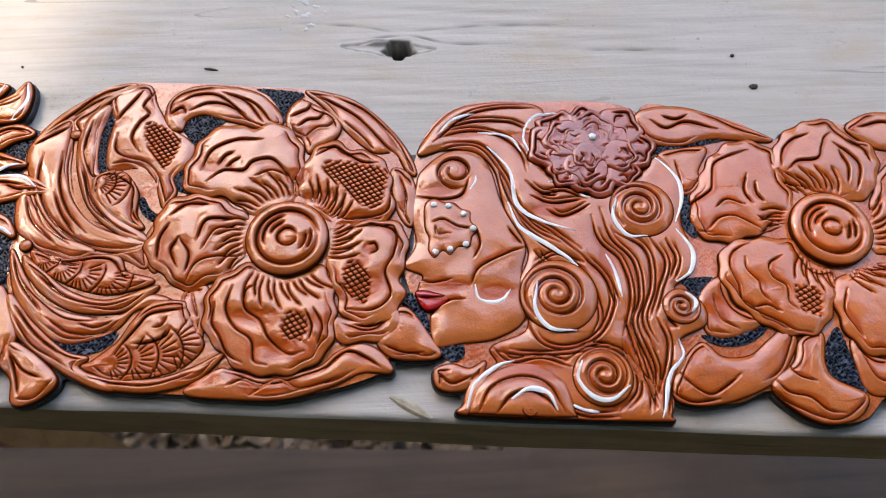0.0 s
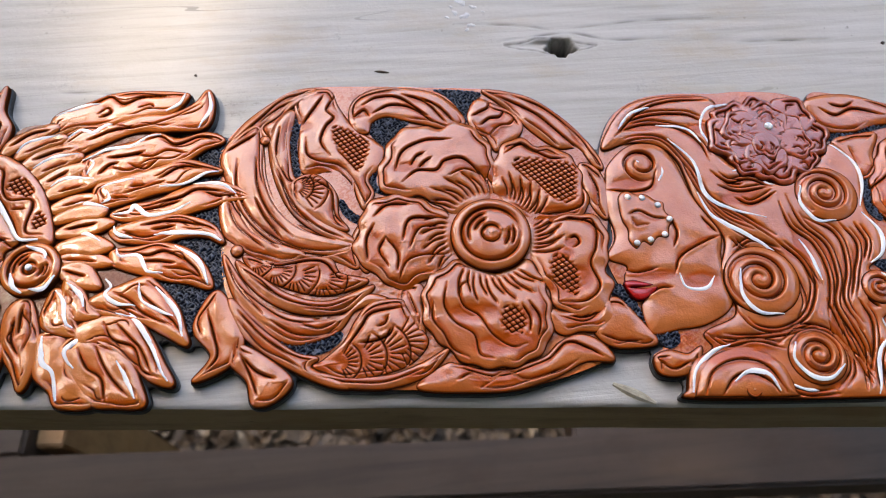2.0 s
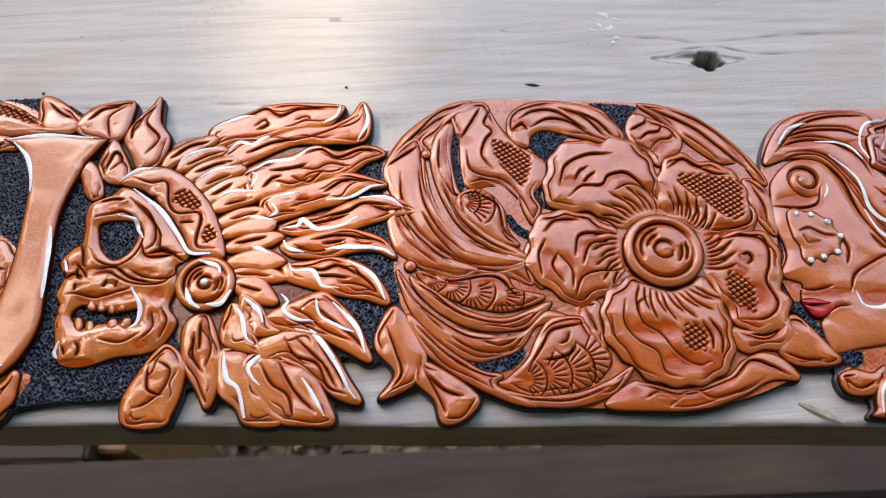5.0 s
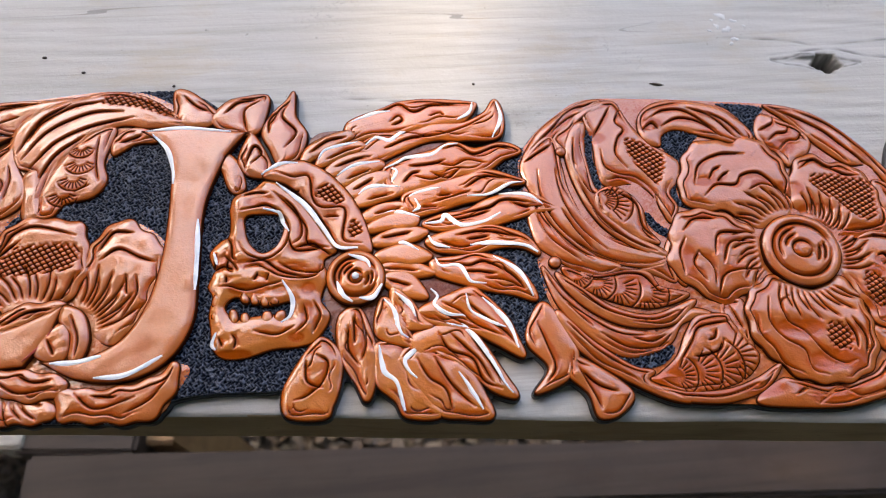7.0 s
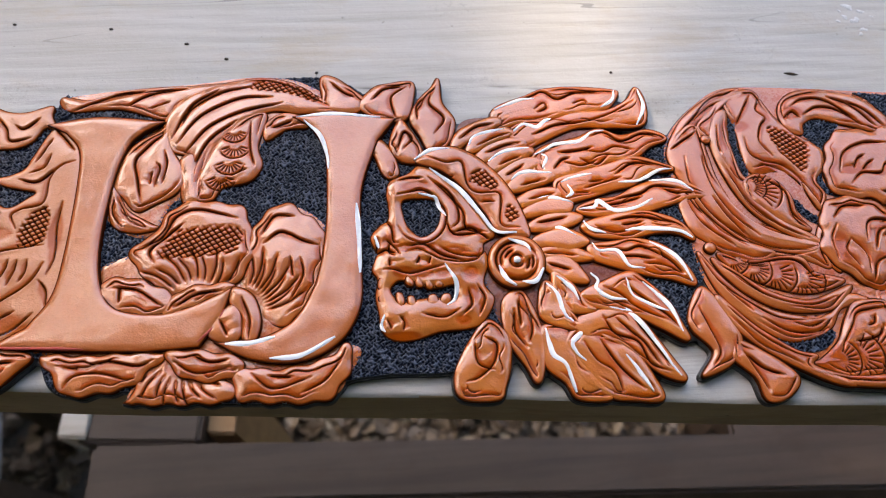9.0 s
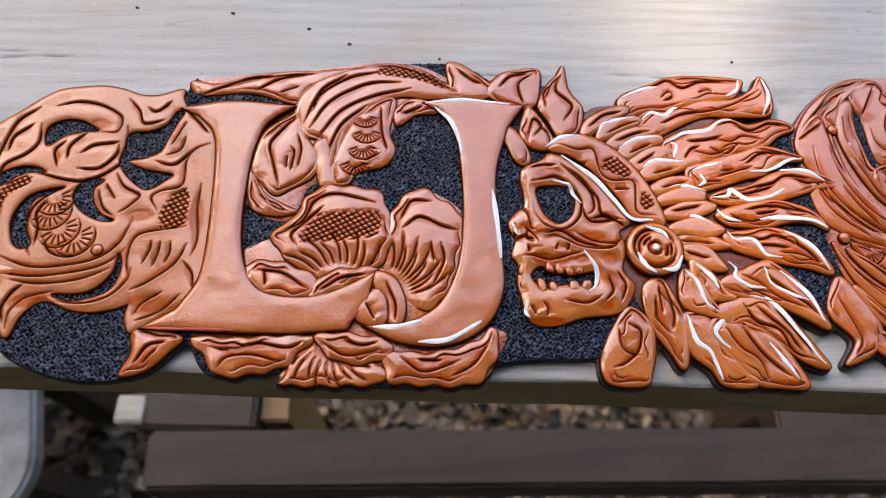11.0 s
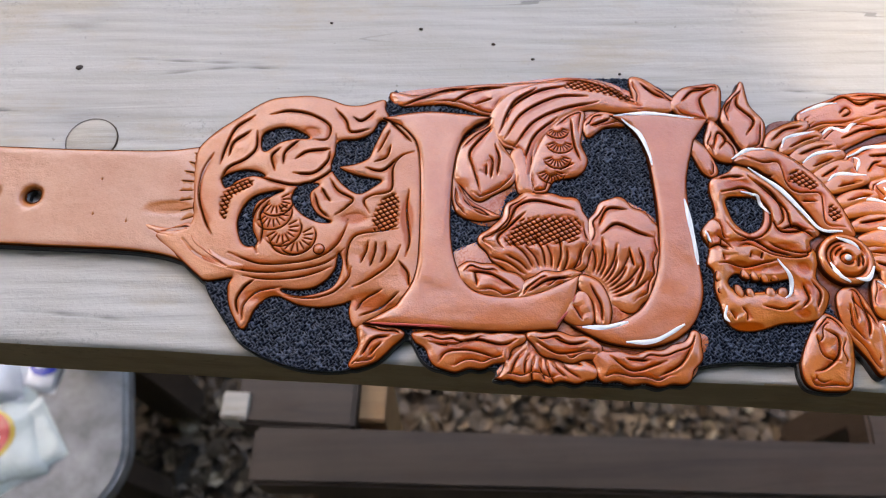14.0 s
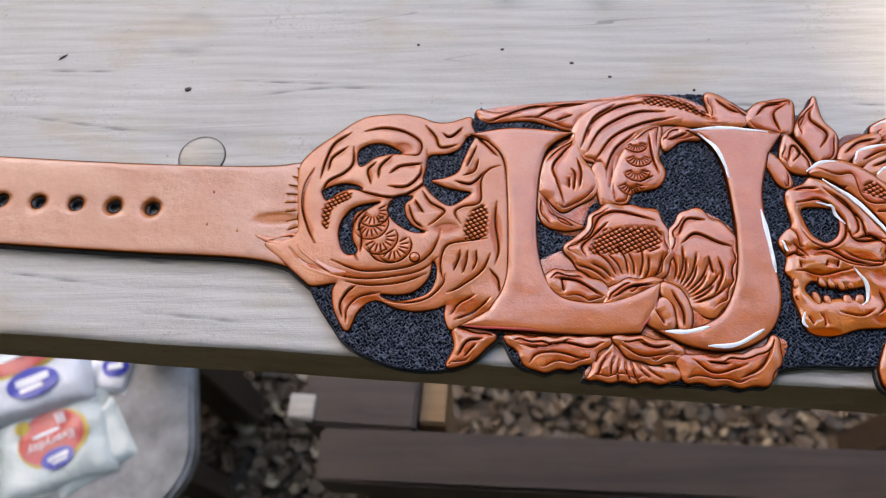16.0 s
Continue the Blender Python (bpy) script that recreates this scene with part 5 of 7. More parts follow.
m = motif("skull", "skull", 1.6, 1.4, 3, [(-239.5, 35.5), (-237.5, 41.5), (-229.5, 45), (-224, 49), (-215.5, 44.5), (-205.5, 33), (-199, 21.5), (-194.5, 13), (-200, 8.5), (-198.5, 1), (-201.5, -8.5), (-198, -16), (-203.5, -25.5), (-210, -28), (-221, -28.5), (-231, -31), (-239.5, -30.5), (-244, -26.5), (-245, -19), (-246, -12), (-245, -4.5), (-247, 0), (-245, 7), (-247, 14.5), (-243, 20), (-239.5, 22.5), (-239, 28.5)])
# Orange patches on the skull imitate edges of reflections in its gloss.
m.stain_or_reflection(-226.5, 38, 6, 2.4, 0.36)
m.stain_or_reflection(-204.5, 15.5, 4, 2.4, 0.36)
m.stain_or_reflection(-233.5, -2, 4.5, 2.2, 0.36)
m.stain_or_reflection(-225.5, -3.5, 4, 2, 0.36)
m.stain_or_reflection(-218, -3.5, 3.5, 2, 0.36)
m.stain_or_reflection(-211.5, -24, 3.2, 2, 0.36)
m.stain_or_reflection(-207, -13.5, 2.6, 3.6, 0.36)
m.stain_or_reflection(-206.5, -4, 3, 3, 0.36)
m.stain_or_reflection(-239.5, 11.5, 2.4, 4, 0.36)
m.stain_or_reflection(-228.5, 9, 9, 2, 0.36)
m.stain_or_reflection(-213.5, 6, 6, 2.2, 0.36)
m.stain_or_reflection(-237.5, -29.5, 9, 2, 0.36)
m.cut((-215, 20.5), (-213, 15), (-209.5, 13.5), (-201, 14.5))
m.cut((-218, 40), (-212.5, 34), (-209.5, 27), (-209.5, 20), (-213, 16.5))
m.cut((-240, 22), (-238, 18), (-237.5, 12.5), (-236, 11))
m.cut((-239, 11.5), (-239.5, 7.5), (-237, 5.5))
m.cut((-232.5, 7), (-227.5, 8.5), (-222, 5), (-217.5, 2.5), (-209.5, 1), (-203.5, 2), (-201.5, 6.5))
m.cut((-234.5, 34), (-229, 35.5), (-223.5, 36), (-217.5, 31), (-214.5, 24), (-216.5, 16), (-223, 11), (-231, 13), (-235, 19))
m.cut((-234, 41.5), (-229.5, 42.5), (-223.5, 41.5))
m.cut((-221, 42), (-214, 34.5), (-207.5, 24.5), (-206.5, 16.5), (-198, 14))
m.cut((-212, 14.5), (-205, 16.5), (-197, 10.5))
m.cut((-218.5, 8.5), (-211.5, 4.5), (-202.5, 3.5), (-198, 9.5))
m.cut((-232, 9.5), (-225, 10.5), (-218, 5), (-209, 1.5))
m.cut((-245, 7), (-240.5, 8.5), (-236.5, 6.5))
m.cut((-240.5, 13), (-237.5, 10), (-235, 6))
m.cut((-244, 14.5), (-244.5, 9.5), (-245, 6))
m.cut((-242, -0.5), (-238, -0.5), (-231, -2.5), (-222.5, -1), (-217, 0))
m.cut((-204.5, -9.5), (-202, -15.5), (-205, -22.5))
m.cut((-208.5, -10.5), (-207.5, -17.5), (-211.5, -22))
m.cut((-212.5, -19.5), (-219, -22.5), (-227.5, -20.5))
m.cut((-236.5, -21), (-235, -23.5), (-235.5, -27))
m.cut((-241.5, -22), (-240, -26))
m.cut((-239.5, 4), (-239.5, 1))
m.cut((-227, 4.5), (-228.5, 1.5))
m.cut((-222.5, 4), (-223.5, 1))
m.paint(1.2, (-225.5, 34.5), (-219, 32.5), (-217, 27.5), (-214.5, 23))
m.paint(1.4, (-217, 0.5), (-213, -7.5), (-214, -14.5), (-217.5, -17.5))
m.paint(1.0, (-245, 15), (-243.5, 9.5))
m.paint(1.1, (-242.5, -20), (-244, -24.5), (-242.5, -27))
m.hole((-232.5, 31), (-226.5, 32), (-219.5, 31), (-217, 25.5), (-219.5, 17.5), (-225.5, 14), (-230.5, 18.5), (-232.5, 25))
m.hole((-239.5, -9.5), (-236, -5.5), (-231, -7), (-222, -10), (-213.5, -9), (-214, -15), (-221.5, -13.5), (-230.5, -14), (-235.5, -14.5))
m = motif("tooth", "tooth", 2.3, 0.6, 1.0, [(-234, -6), (-232.5, -3), (-230, -6), (-230.5, -8.5), (-233, -8)])
m = motif("tooth", "tooth", 2.3, 0.6, 1.0, [(-230, -6.5), (-228.5, -3.5), (-226.5, -6.5), (-226.5, -9), (-229, -9)])
m = motif("tooth", "tooth", 2.3, 0.6, 1.0, [(-226, -7), (-224.5, -3.5), (-222.5, -6.5), (-222.5, -10), (-225, -10)])
m = motif("tooth", "tooth", 2.3, 0.6, 1.0, [(-222, -6.5), (-220.5, -3.5), (-218.5, -6.5), (-218.5, -9.5), (-221.5, -9.5)])
m = motif("tooth", "tooth", 2.3, 0.6, 1.0, [(-238, -14), (-237.5, -10.5), (-235, -11), (-234, -15), (-236, -17.5)])
m = motif("tooth", "tooth", 2.3, 0.6, 1.0, [(-233.5, -15.5), (-233, -12.5), (-230.5, -12.5), (-229.5, -16.5), (-231.5, -18.5)])
m = motif("tooth", "tooth", 2.3, 0.6, 1.0, [(-225.5, -16.5), (-224.5, -12.5), (-221.5, -12.5), (-220.5, -16.5), (-223, -18.5)])
m = motif("tooth", "tooth", 2.3, 0.6, 1.0, [(-220.5, -16), (-219, -12.5), (-216, -12.5), (-215.5, -15.5), (-218, -18)])
m = motif("tooth", "tooth", 2.3, 0.6, 1.0, [(-245, -6.5), (-243.5, -3.5), (-241, -5.5), (-242, -9.5), (-244.5, -9)])
m = motif("tooth", "tooth", 2.3, 0.6, 1.0, [(-245, -13), (-243.5, -10), (-241, -11.5), (-240.5, -15), (-243, -16.5)])
m = motif("headband", "headband", 3.4, 1.1, 2.2, [(-226, 49.5), (-218.5, 56), (-208.5, 57), (-198.5, 51), (-188.5, 39), (-182.5, 25), (-180, 11), (-186.5, 10.5), (-194, 13.5), (-198.5, 23), (-205.5, 34), (-215, 44.5)])
m.cut((-221.5, 52.5), (-213, 48.5), (-206, 48), (-204.5, 37.5), (-200.5, 32.5), (-191, 31), (-192, 17), (-184.5, 14.5))
m.cut((-212.5, 42), (-210, 41.5))
m.cut((-199.5, 28), (-193.5, 27.5))
m.hatch((-203.5, 40.5), (-197.5, 44), (-191, 37), (-192, 33), (-201, 36.5))
m.hatch((-190, 23), (-186, 25.5), (-183.5, 20.5), (-188.5, 17))
m.paint(1.4, (-226.5, 51), (-218.5, 55.5), (-210.5, 55.5))
m.paint(1.6, (-220, 46.5), (-208, 35), (-200.5, 23.5), (-194.5, 14), (-186, 12.5))
m = disc("rosette", (-187.5, -0.5), 12.2, 8.6, 3.6)
m.paint(1.4, (-190, 9.5), (-183, 6.5), (-181.5, 3))
m.paint(1.5, (-195, -2), (-193, -8), (-189, -11.5))
m.paint(1.5, (-186.5, -10), (-181, -10), (-177, -4.5))
m = motif("leaf", "leaf", 1.4, 1, 1.8, [(-266, 89.5), (-266, 99), (-259.5, 98), (-250, 89), (-246.5, 84.5), (-251.5, 78.5), (-264, 81)])
m.cut((-262, 95.5), (-256.5, 90), (-251, 86.5))
m = motif("leaf", "leaf", 1.6, 1, 1.8, [(-249, 83.5), (-242.5, 91.5), (-235.5, 93.5), (-225, 94), (-224.5, 86.5), (-228.5, 74), (-236.5, 73), (-246.5, 78)])
m.cut((-243.5, 84.5), (-237.5, 90.5), (-229, 91.5))
m.cut((-233.5, 74.5), (-234.5, 85.5), (-227.5, 91))
m = motif("leaf", "leaf", 1.8, 1, 1.8, [(-226.5, 73.5), (-222, 83.5), (-216, 90), (-212.5, 95), (-212, 82), (-207, 71), (-211, 59), (-218.5, 55.5), (-223, 65)])
m.cut((-223.5, 72.5), (-223.5, 80), (-220, 84.5))
m.cut((-216, 88.5), (-217.5, 81), (-211.5, 72.5), (-216.5, 64.5))
m = motif("leaf", "leaf", 1.7, 1, 1.6, [(-236.5, 59.5), (-234, 68.5), (-230.5, 72.5), (-223.5, 59), (-222.5, 51), (-229, 50.5), (-234, 53.5)])
m.cut((-233.5, 57), (-230, 66), (-226.5, 62.5), (-231, 57))
m = motif("leaf", "leaf", 1.2, 1, 1.6, [(-247.5, 58.5), (-242, 63.5), (-236.5, 57.5), (-233.5, 46), (-237, 43), (-240.5, 46.5), (-243.5, 55)])
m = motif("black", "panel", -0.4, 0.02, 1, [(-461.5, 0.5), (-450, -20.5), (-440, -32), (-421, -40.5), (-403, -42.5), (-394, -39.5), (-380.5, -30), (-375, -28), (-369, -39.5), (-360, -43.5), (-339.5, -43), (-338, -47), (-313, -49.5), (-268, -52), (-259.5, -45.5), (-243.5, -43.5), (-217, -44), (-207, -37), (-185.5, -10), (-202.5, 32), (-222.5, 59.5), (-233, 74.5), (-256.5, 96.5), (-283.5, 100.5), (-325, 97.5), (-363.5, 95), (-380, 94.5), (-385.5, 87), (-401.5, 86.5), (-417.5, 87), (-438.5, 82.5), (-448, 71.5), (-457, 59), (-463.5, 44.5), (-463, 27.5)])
m = motif("ground", "letter_ground", 0, 0.3, 2, [(-354.5, 50.5), (-343, 72), (-331.5, 84.5), (-353, 88.5), (-374.5, 87), (-380, 94), (-352.5, 97.5), (-325, 99), (-297.5, 101.5), (-275.5, 97.5), (-258.5, 82.5), (-278, 80), (-293, 64), (-293, 53.5), (-308.5, 44), (-321.5, 39), (-329.5, 36.5), (-338, 21), (-355, 30)])
m = motif("ground", "letter_ground", 0, 0.3, 2, [(-356, 7.5), (-341, 15.5), (-317, 34.5), (-296, 20), (-281.5, 33), (-264, 19), (-267.5, -8), (-280, -25.5), (-297, -32.5), (-255, -31), (-257.5, -43), (-266.5, -51), (-301.5, -48.5), (-338, -47), (-334.5, -38.5), (-339.5, -40.5), (-360, -42.5), (-369, -34), (-373.5, -26.5), (-394, -22.5), (-380, -15), (-356.5, -10.5)])
m = motif("black", "b", 0.65, 0.02, 1, [(-382.5, 89), (-379.5, 95.5), (-376.5, 87), (-380, 82.5), (-383, 84)])
m = motif("leaf", "scroll_plate", 1.3, 0.7, 1.4, [(-470.5, 60), (-468.5, 66), (-462, 73.5), (-452.5, 81), (-445, 87), (-437.5, 91), (-427.5, 92), (-419.5, 92), (-411.5, 90), (-403.5, 86.5), (-395.5, 86), (-385.5, 89), (-385, 84), (-382, 78), (-375, 72), (-370, 63), (-368.5, 48), (-369, 14.5), (-370, -6.5), (-377, -13.5), (-385, -18.5), (-393, -23), (-397, -24), (-399, -18), (-398.5, -12.5), (-403.5, -14), (-411.5, -15), (-420.5, -13.5), (-429, -9.5), (-434.5, -10.5), (-439, -15.5), (-442.5, -23.5), (-446, -19.5), (-449, -12.5), (-450, -5), (-449, -0.5), (-459.5, -1.5), (-464.5, 2), (-473.5, 10.5), (-483.5, 20), (-475.5, 21.5), (-470.5, 23.5), (-468.5, 28.5), (-469.5, 39.5), (-470.5, 51)])
m.hole((-406, 66.5), (-397.5, 67.5), (-391, 70.5), (-387, 77), (-384, 76.5), (-386, 72.5), (-390, 63), (-392.5, 57), (-398.5, 54), (-405.5, 52.5), (-399, 48.5), (-392, 46.5), (-386.5, 45), (-389, 42.5), (-395.5, 38.5), (-400.5, 40.5), (-406, 46.5), (-409, 53), (-407.5, 59.5))
m.hole((-441.5, 70), (-439, 73), (-432.5, 75), (-426, 73.5), (-420, 69), (-426, 68.5), (-433.5, 66.5), (-439.5, 62), (-441.5, 65))
m.hole((-458, 48), (-454.5, 50.5), (-448.5, 52), (-442, 51), (-439, 48.5), (-444.5, 49), (-450.5, 47), (-455, 43.5), (-456.5, 43.5))
m.hole((-447.5, 18), (-449, 25), (-447.5, 32), (-443.5, 37.5), (-437.5, 40), (-430, 41), (-436, 38), (-441, 35.5), (-443, 30), (-442.5, 22), (-440, 15.5), (-442.5, 13.5), (-445.5, 14.5))
m.hole((-426, 37), (-424, 42.5), (-419.5, 44.5), (-414.5, 43.5), (-418, 39.5), (-417.5, 33.5), (-414, 28), (-408.5, 24.5), (-413.5, 24.5), (-419.5, 27.5), (-424, 32))
m.hole((-428, -7), (-421, -7.5), (-414, -6.5), (-408.5, -2.5), (-405.5, 2.5), (-404.5, 9), (-403, 5), (-404, -1.5), (-407, -6.5), (-413, -9), (-419.5, -10), (-425.5, -9))
m.cut((-463, 61), (-467, 51), (-467.5, 39.5), (-464, 28), (-460, 19.5))
m.cut((-438.5, 82), (-429.5, 84), (-419, 81.5), (-410.5, 75), (-411.5, 67.5), (-418, 67.5))
m.cut((-445.5, 81.5), (-454, 75), (-458, 64), (-459.5, 55))
m.cut((-444, 73), (-444, 63.5), (-448, 58), (-455.5, 53.5), (-458.5, 47))
m.cut((-456, 59.5), (-454.5, 67), (-447, 73))
m.cut((-444, 49.5), (-434, 45.5), (-424, 43.5), (-414.5, 46.5), (-408.5, 52), (-406.5, 59.5), (-407.5, 70))
m.cut((-434.5, 51), (-436.5, 59), (-432.5, 63.5))
m.cut((-431, 54.5), (-430.5, 61), (-424, 68))
m.cut((-425.5, 57), (-420.5, 61), (-410, 62))
m.cut((-426, 49.5), (-417, 49.5), (-411, 55.5), (-410, 60.5))
m.cut((-439.5, 10), (-443, 19), (-442.5, 29), (-439.5, 34.5), (-434, 39))
m.cut((-438.5, 14.5), (-438, 22), (-439.5, 29), (-436, 35.5))
m.cut((-435.5, 18), (-431.5, 11), (-424.5, 8.5), (-418.5, 10.5), (-416, 14.5))
m.cut((-472, 17.5), (-464.5, 9.5), (-452, 4), (-438, 1), (-424, 1.5), (-410, 4.5), (-402, 11))
m.cut((-451.5, 10.5), (-438, 5), (-424, 5), (-412.5, 7.5), (-405.5, 13), (-402, 20.5), (-401, 25))
m.cut((-416, 38.5), (-413.5, 31), (-409.5, 26.5))
m.cut((-413, 41.5), (-409, 34.5))
m.cut((-409.5, 46.5), (-405.5, 40), (-399, 35.5), (-401.5, 31.5), (-406.5, 27.5))
m.cut((-391.5, 28), (-394, 34), (-390.5, 37), (-382, 39.5), (-381, 51.5), (-377, 57.5), (-371.5, 59.5))
m.cut((-400, -1), (-401, 7.5), (-398, 16.5), (-388, 19), (-379, 20))
m.cut((-395, 4), (-392.5, 10), (-392, 14))
m.cut((-391, 2.5), (-389, 8.5), (-388.5, 13.5))
m.cut((-386.5, 4), (-384.5, 8), (-384.5, 13.5))
m.cut((-426.5, -10), (-416, -11.5), (-407, -9.5), (-400.5, -3.5), (-399, 2))
m.cut((-398, -7), (-391, -3.5), (-382, 3.5), (-378, 12))
m.cut((-393.5, 51.5), (-386, 50), (-379.5, 56))
m.cut((-389.5, 54.5), (-384, 57), (-382, 63.5))
m.cut((-382.5, 71.5), (-386, 63.5), (-388, 60))
m.cut((-408, 84.5), (-403, 78), (-400.5, 71.5), (-392, 72.5))
m.cut((-399.5, 79.5), (-395.5, 77.5), (-389.5, 82.5))
m.cut((-445, -18), (-446.5, -11.5), (-443.5, -5.5), (-439.5, -2.5))
m.cut((-443.5, -20.5), (-443, -13.5), (-438, -8), (-428, -6))
m.cut((-444.5, -0.5), (-433, -2.5), (-419, -1.5), (-407.5, 2.5))
m.cut((-396.5, -17.5), (-393, -12.5), (-386, -8.5))
m.cut((-395, -20), (-386.5, -16.5), (-379, -10))
m.cut((-374, 39.5), (-375, 28.5), (-374, 14.5), (-376, 6.5))
m.cut((-378.5, 4), (-375, -1), (-374.5, -7.5))
m.cut((-382.5, 77.5), (-377, 71), (-372.5, 65))
m.stain_or_reflection(-391, -13.5, 9, 4, 0.34)
m.stain_or_reflection(-419.5, 71.5, 5, 3, 0.34)
m.stain_or_reflection(-398, 26, 6, 3, 0.34)
m.stain_or_reflection(-381.5, -17.5, 6, 3, 0.34)
m.stain_or_reflection(-375, 25.5, 2.5, 9, 0.34)
m.stain_or_reflection(-437, -9.5, 8, 3, 0.34)
m.hatch((-390.5, 25.5), (-385.5, 35.5), (-379, 37), (-379, 21.5), (-388, 19))
m.hatch((-458, 36), (-455, 43), (-445, 47.5), (-444, 43.5), (-452.5, 37), (-454, 27.5), (-456.5, 27.5))
m.shell((-433, 35.5), 9, -150, 30)
m.shell((-434, 29.5), 10, -150, 30)
m.shell((-429.5, 21.5), 10, -150, 30)
m.shell((-423, 17.5), 10, -150, 30)
m = motif("bead", "eye", 2.4, 0.9, 1.5, ring_of(-413, 11, 2.6))
m = motif("leaf", "leaf", 0.8, 1, 1.8, [(-398.5, -41), (-395, -32.5), (-394.5, -23.5), (-377.5, -27), (-382, -33), (-389, -39)])
m.cut((-394, -37), (-389.5, -30), (-382.5, -29))
m.cut((-391, -37), (-386, -31.5))
m = motif("letter", "letter_l", 3, 0.8, 1.6, None)
m.side([(-386, 78.5), (-364, 81.5), (-334, 77.5)])
m.side([(-343, 72.5), (-349, 65.5), (-353.5, 48.5), (-356, 20), (-354, 1), (-347.5, -10), (-333, -13.5), (-319, -11.5), (-302, -4)])
m.side([(-305.5, -16), (-314, -28.5)])
m.side([(-334, -29), (-361.5, -27), (-394, -23.5)])
m.side([(-380, -16), (-372.5, -3.5), (-370, 15), (-369, 49), (-370.5, 64.5), (-377, 73.5)])
m.paint(1.0, (-390.5, -23.5), (-380, -24.5), (-366.5, -25.5), (-357, -26.5), tone=REDPAINT)
m.paint(.8, (-314.5, -26.5), (-308, -19.5), (-305, -13.5), tone=REDPAINT)
m = motif("letter", "letter_j", 3.2, 0.8, 1.6, None)
m.side([(-279.5, 77), (-257.5, 77.5), (-233, 73.5)])
m.side([(-242, 61.5), (-249.5, 37), (-250.5, 6), (-251.5, -15), (-260, -30), (-275.5, -37), (-293.5, -35), (-308.5, -27)])
m.side([(-290, -26.5), (-278, -19.5), (-269.5, -4), (-265.5, 17.5), (-264.5, 40.5), (-265.5, 58.5), (-270.5, 70.5)])
m.paint(1.5, (-277.5, 76.5), (-260, 77), (-240, 74))
m.paint(1.5, (-274, 74.5), (-267, 66), (-264, 55.5), (-263.5, 48.5))
m.paint(1.7, (-252, 30.5), (-251.5, 14.5), (-251.5, -1.5))
m.paint(1.7, (-304, -28), (-295, -28.5), (-285, -26.5))
m.paint(1.7, (-287, -35), (-275, -34.5), (-262, -28))
m = motif("leaf", "leaf", 1.3, 1, 2, [(-354, 47.5), (-348.5, 64.5), (-337.5, 72.5), (-331.5, 77.5), (-331.5, 64), (-325.5, 51.5), (-327.5, 42), (-336.5, 36.5), (-343.5, 33.5), (-349.5, 40.5)])
m.cut((-342, 37), (-344.5, 49), (-346, 58), (-340.5, 66), (-332.5, 75))
m.cut((-339, 46), (-338.5, 52))
m.cut((-337, 44.5), (-335.5, 53.5), (-337, 56.5))
m.cut((-334, 46), (-332.5, 55), (-334, 62.5))
m = motif("leaf", "leaf", 1.1, 1, 1.8, [(-354.5, 46), (-347.5, 34), (-337.5, 27), (-334.5, 25), (-343, 23.5), (-353, 28.5)])
m.cut((-352, 40.5), (-345, 28.5), (-338, 25))
m = motif("stem", "stem", 1.2, 1, 1.6, [(-327, 57.5), (-321.5, 60), (-319.5, 48.5), (-318, 37), (-324.5, 36.5), (-326, 45.5)])
m = motif("leaf", "leaf", 1.4, 1.1, 2.2, [(-335.5, 74), (-331.5, 86.5), (-320, 94.5), (-298, 99.5), (-281.5, 97), (-266.5, 87), (-259, 80), (-275.5, 79.5), (-289, 81.5), (-303, 75), (-315, 59.5), (-319.5, 39), (-324.5, 39.5), (-323, 57.5), (-331, 63)])
m.cut((-331.5, 68.5), (-325, 83), (-312, 92), (-297, 95))
m.cut((-329, 65.5), (-320, 79.5), (-303, 88.5), (-288, 88.5))
m.cut((-325.5, 60.5), (-315, 74.5), (-299.5, 82), (-283.5, 85))
m.cut((-322, 51.5), (-315.5, 66.5), (-304, 76.5))
m.cut((-328, 75), (-323.5, 86), (-312, 94))
m.hatch((-296.5, 98.5), (-281.5, 97), (-267.5, 89), (-269.5, 85), (-282.5, 90), (-297, 93))
m = motif("leaf", "leaf", 1, 1, 1.8, [(-381.5, 93.5), (-377.5, 86.5), (-355.5, 86.5), (-334, 79.5), (-328, 87), (-310.5, 97), (-325.5, 97), (-352.5, 96), (-369, 91.5)])
m.cut((-376, 86), (-361, 92.5), (-344.5, 95.5))
m.cut((-353, 87), (-342, 93.5), (-325.5, 96))
m.cut((-342.5, 85.5), (-334, 88.5))
m = motif("leaf", "leaf", 1.3, 1, 1.8, [(-320, 38.5), (-317, 54.5), (-309, 69.5), (-300, 78), (-291, 79.5), (-294.5, 63), (-292.5, 53), (-297.5, 45.5), (-308.5, 43), (-313, 37)])
m.cut((-297.5, 76), (-297.5, 63), (-295.5, 52.5))
m.cut((-305.5, 48), (-299, 51))
m.shell((-304.5, 71), 7, 200, 340)
m.shell((-304, 63.5), 8, 200, 340)
m.shell((-306, 55.5), 8, 200, 340)
m.shell((-309.5, 48), 8, 200, 340)
m = motif("leaf", "leaf", 1.2, 0.9, 1.4, [(-291, 74), (-283.5, 79.5), (-276, 77.5), (-272.5, 72), (-282, 71.5), (-290.5, 66)])
m.cut((-288.5, 72), (-279, 75.5))
m = motif("petal", "petal", 2, 1.2, 2.8, [(-342.5, 16.5), (-335.5, 21), (-330, 30.5), (-322, 36), (-309.5, 34.5), (-299.5, 31.5), (-296, 18.5), (-296, 7.5), (-303, -3), (-318.5, -8), (-328, -5.5), (-337, 3), (-343, 11)])
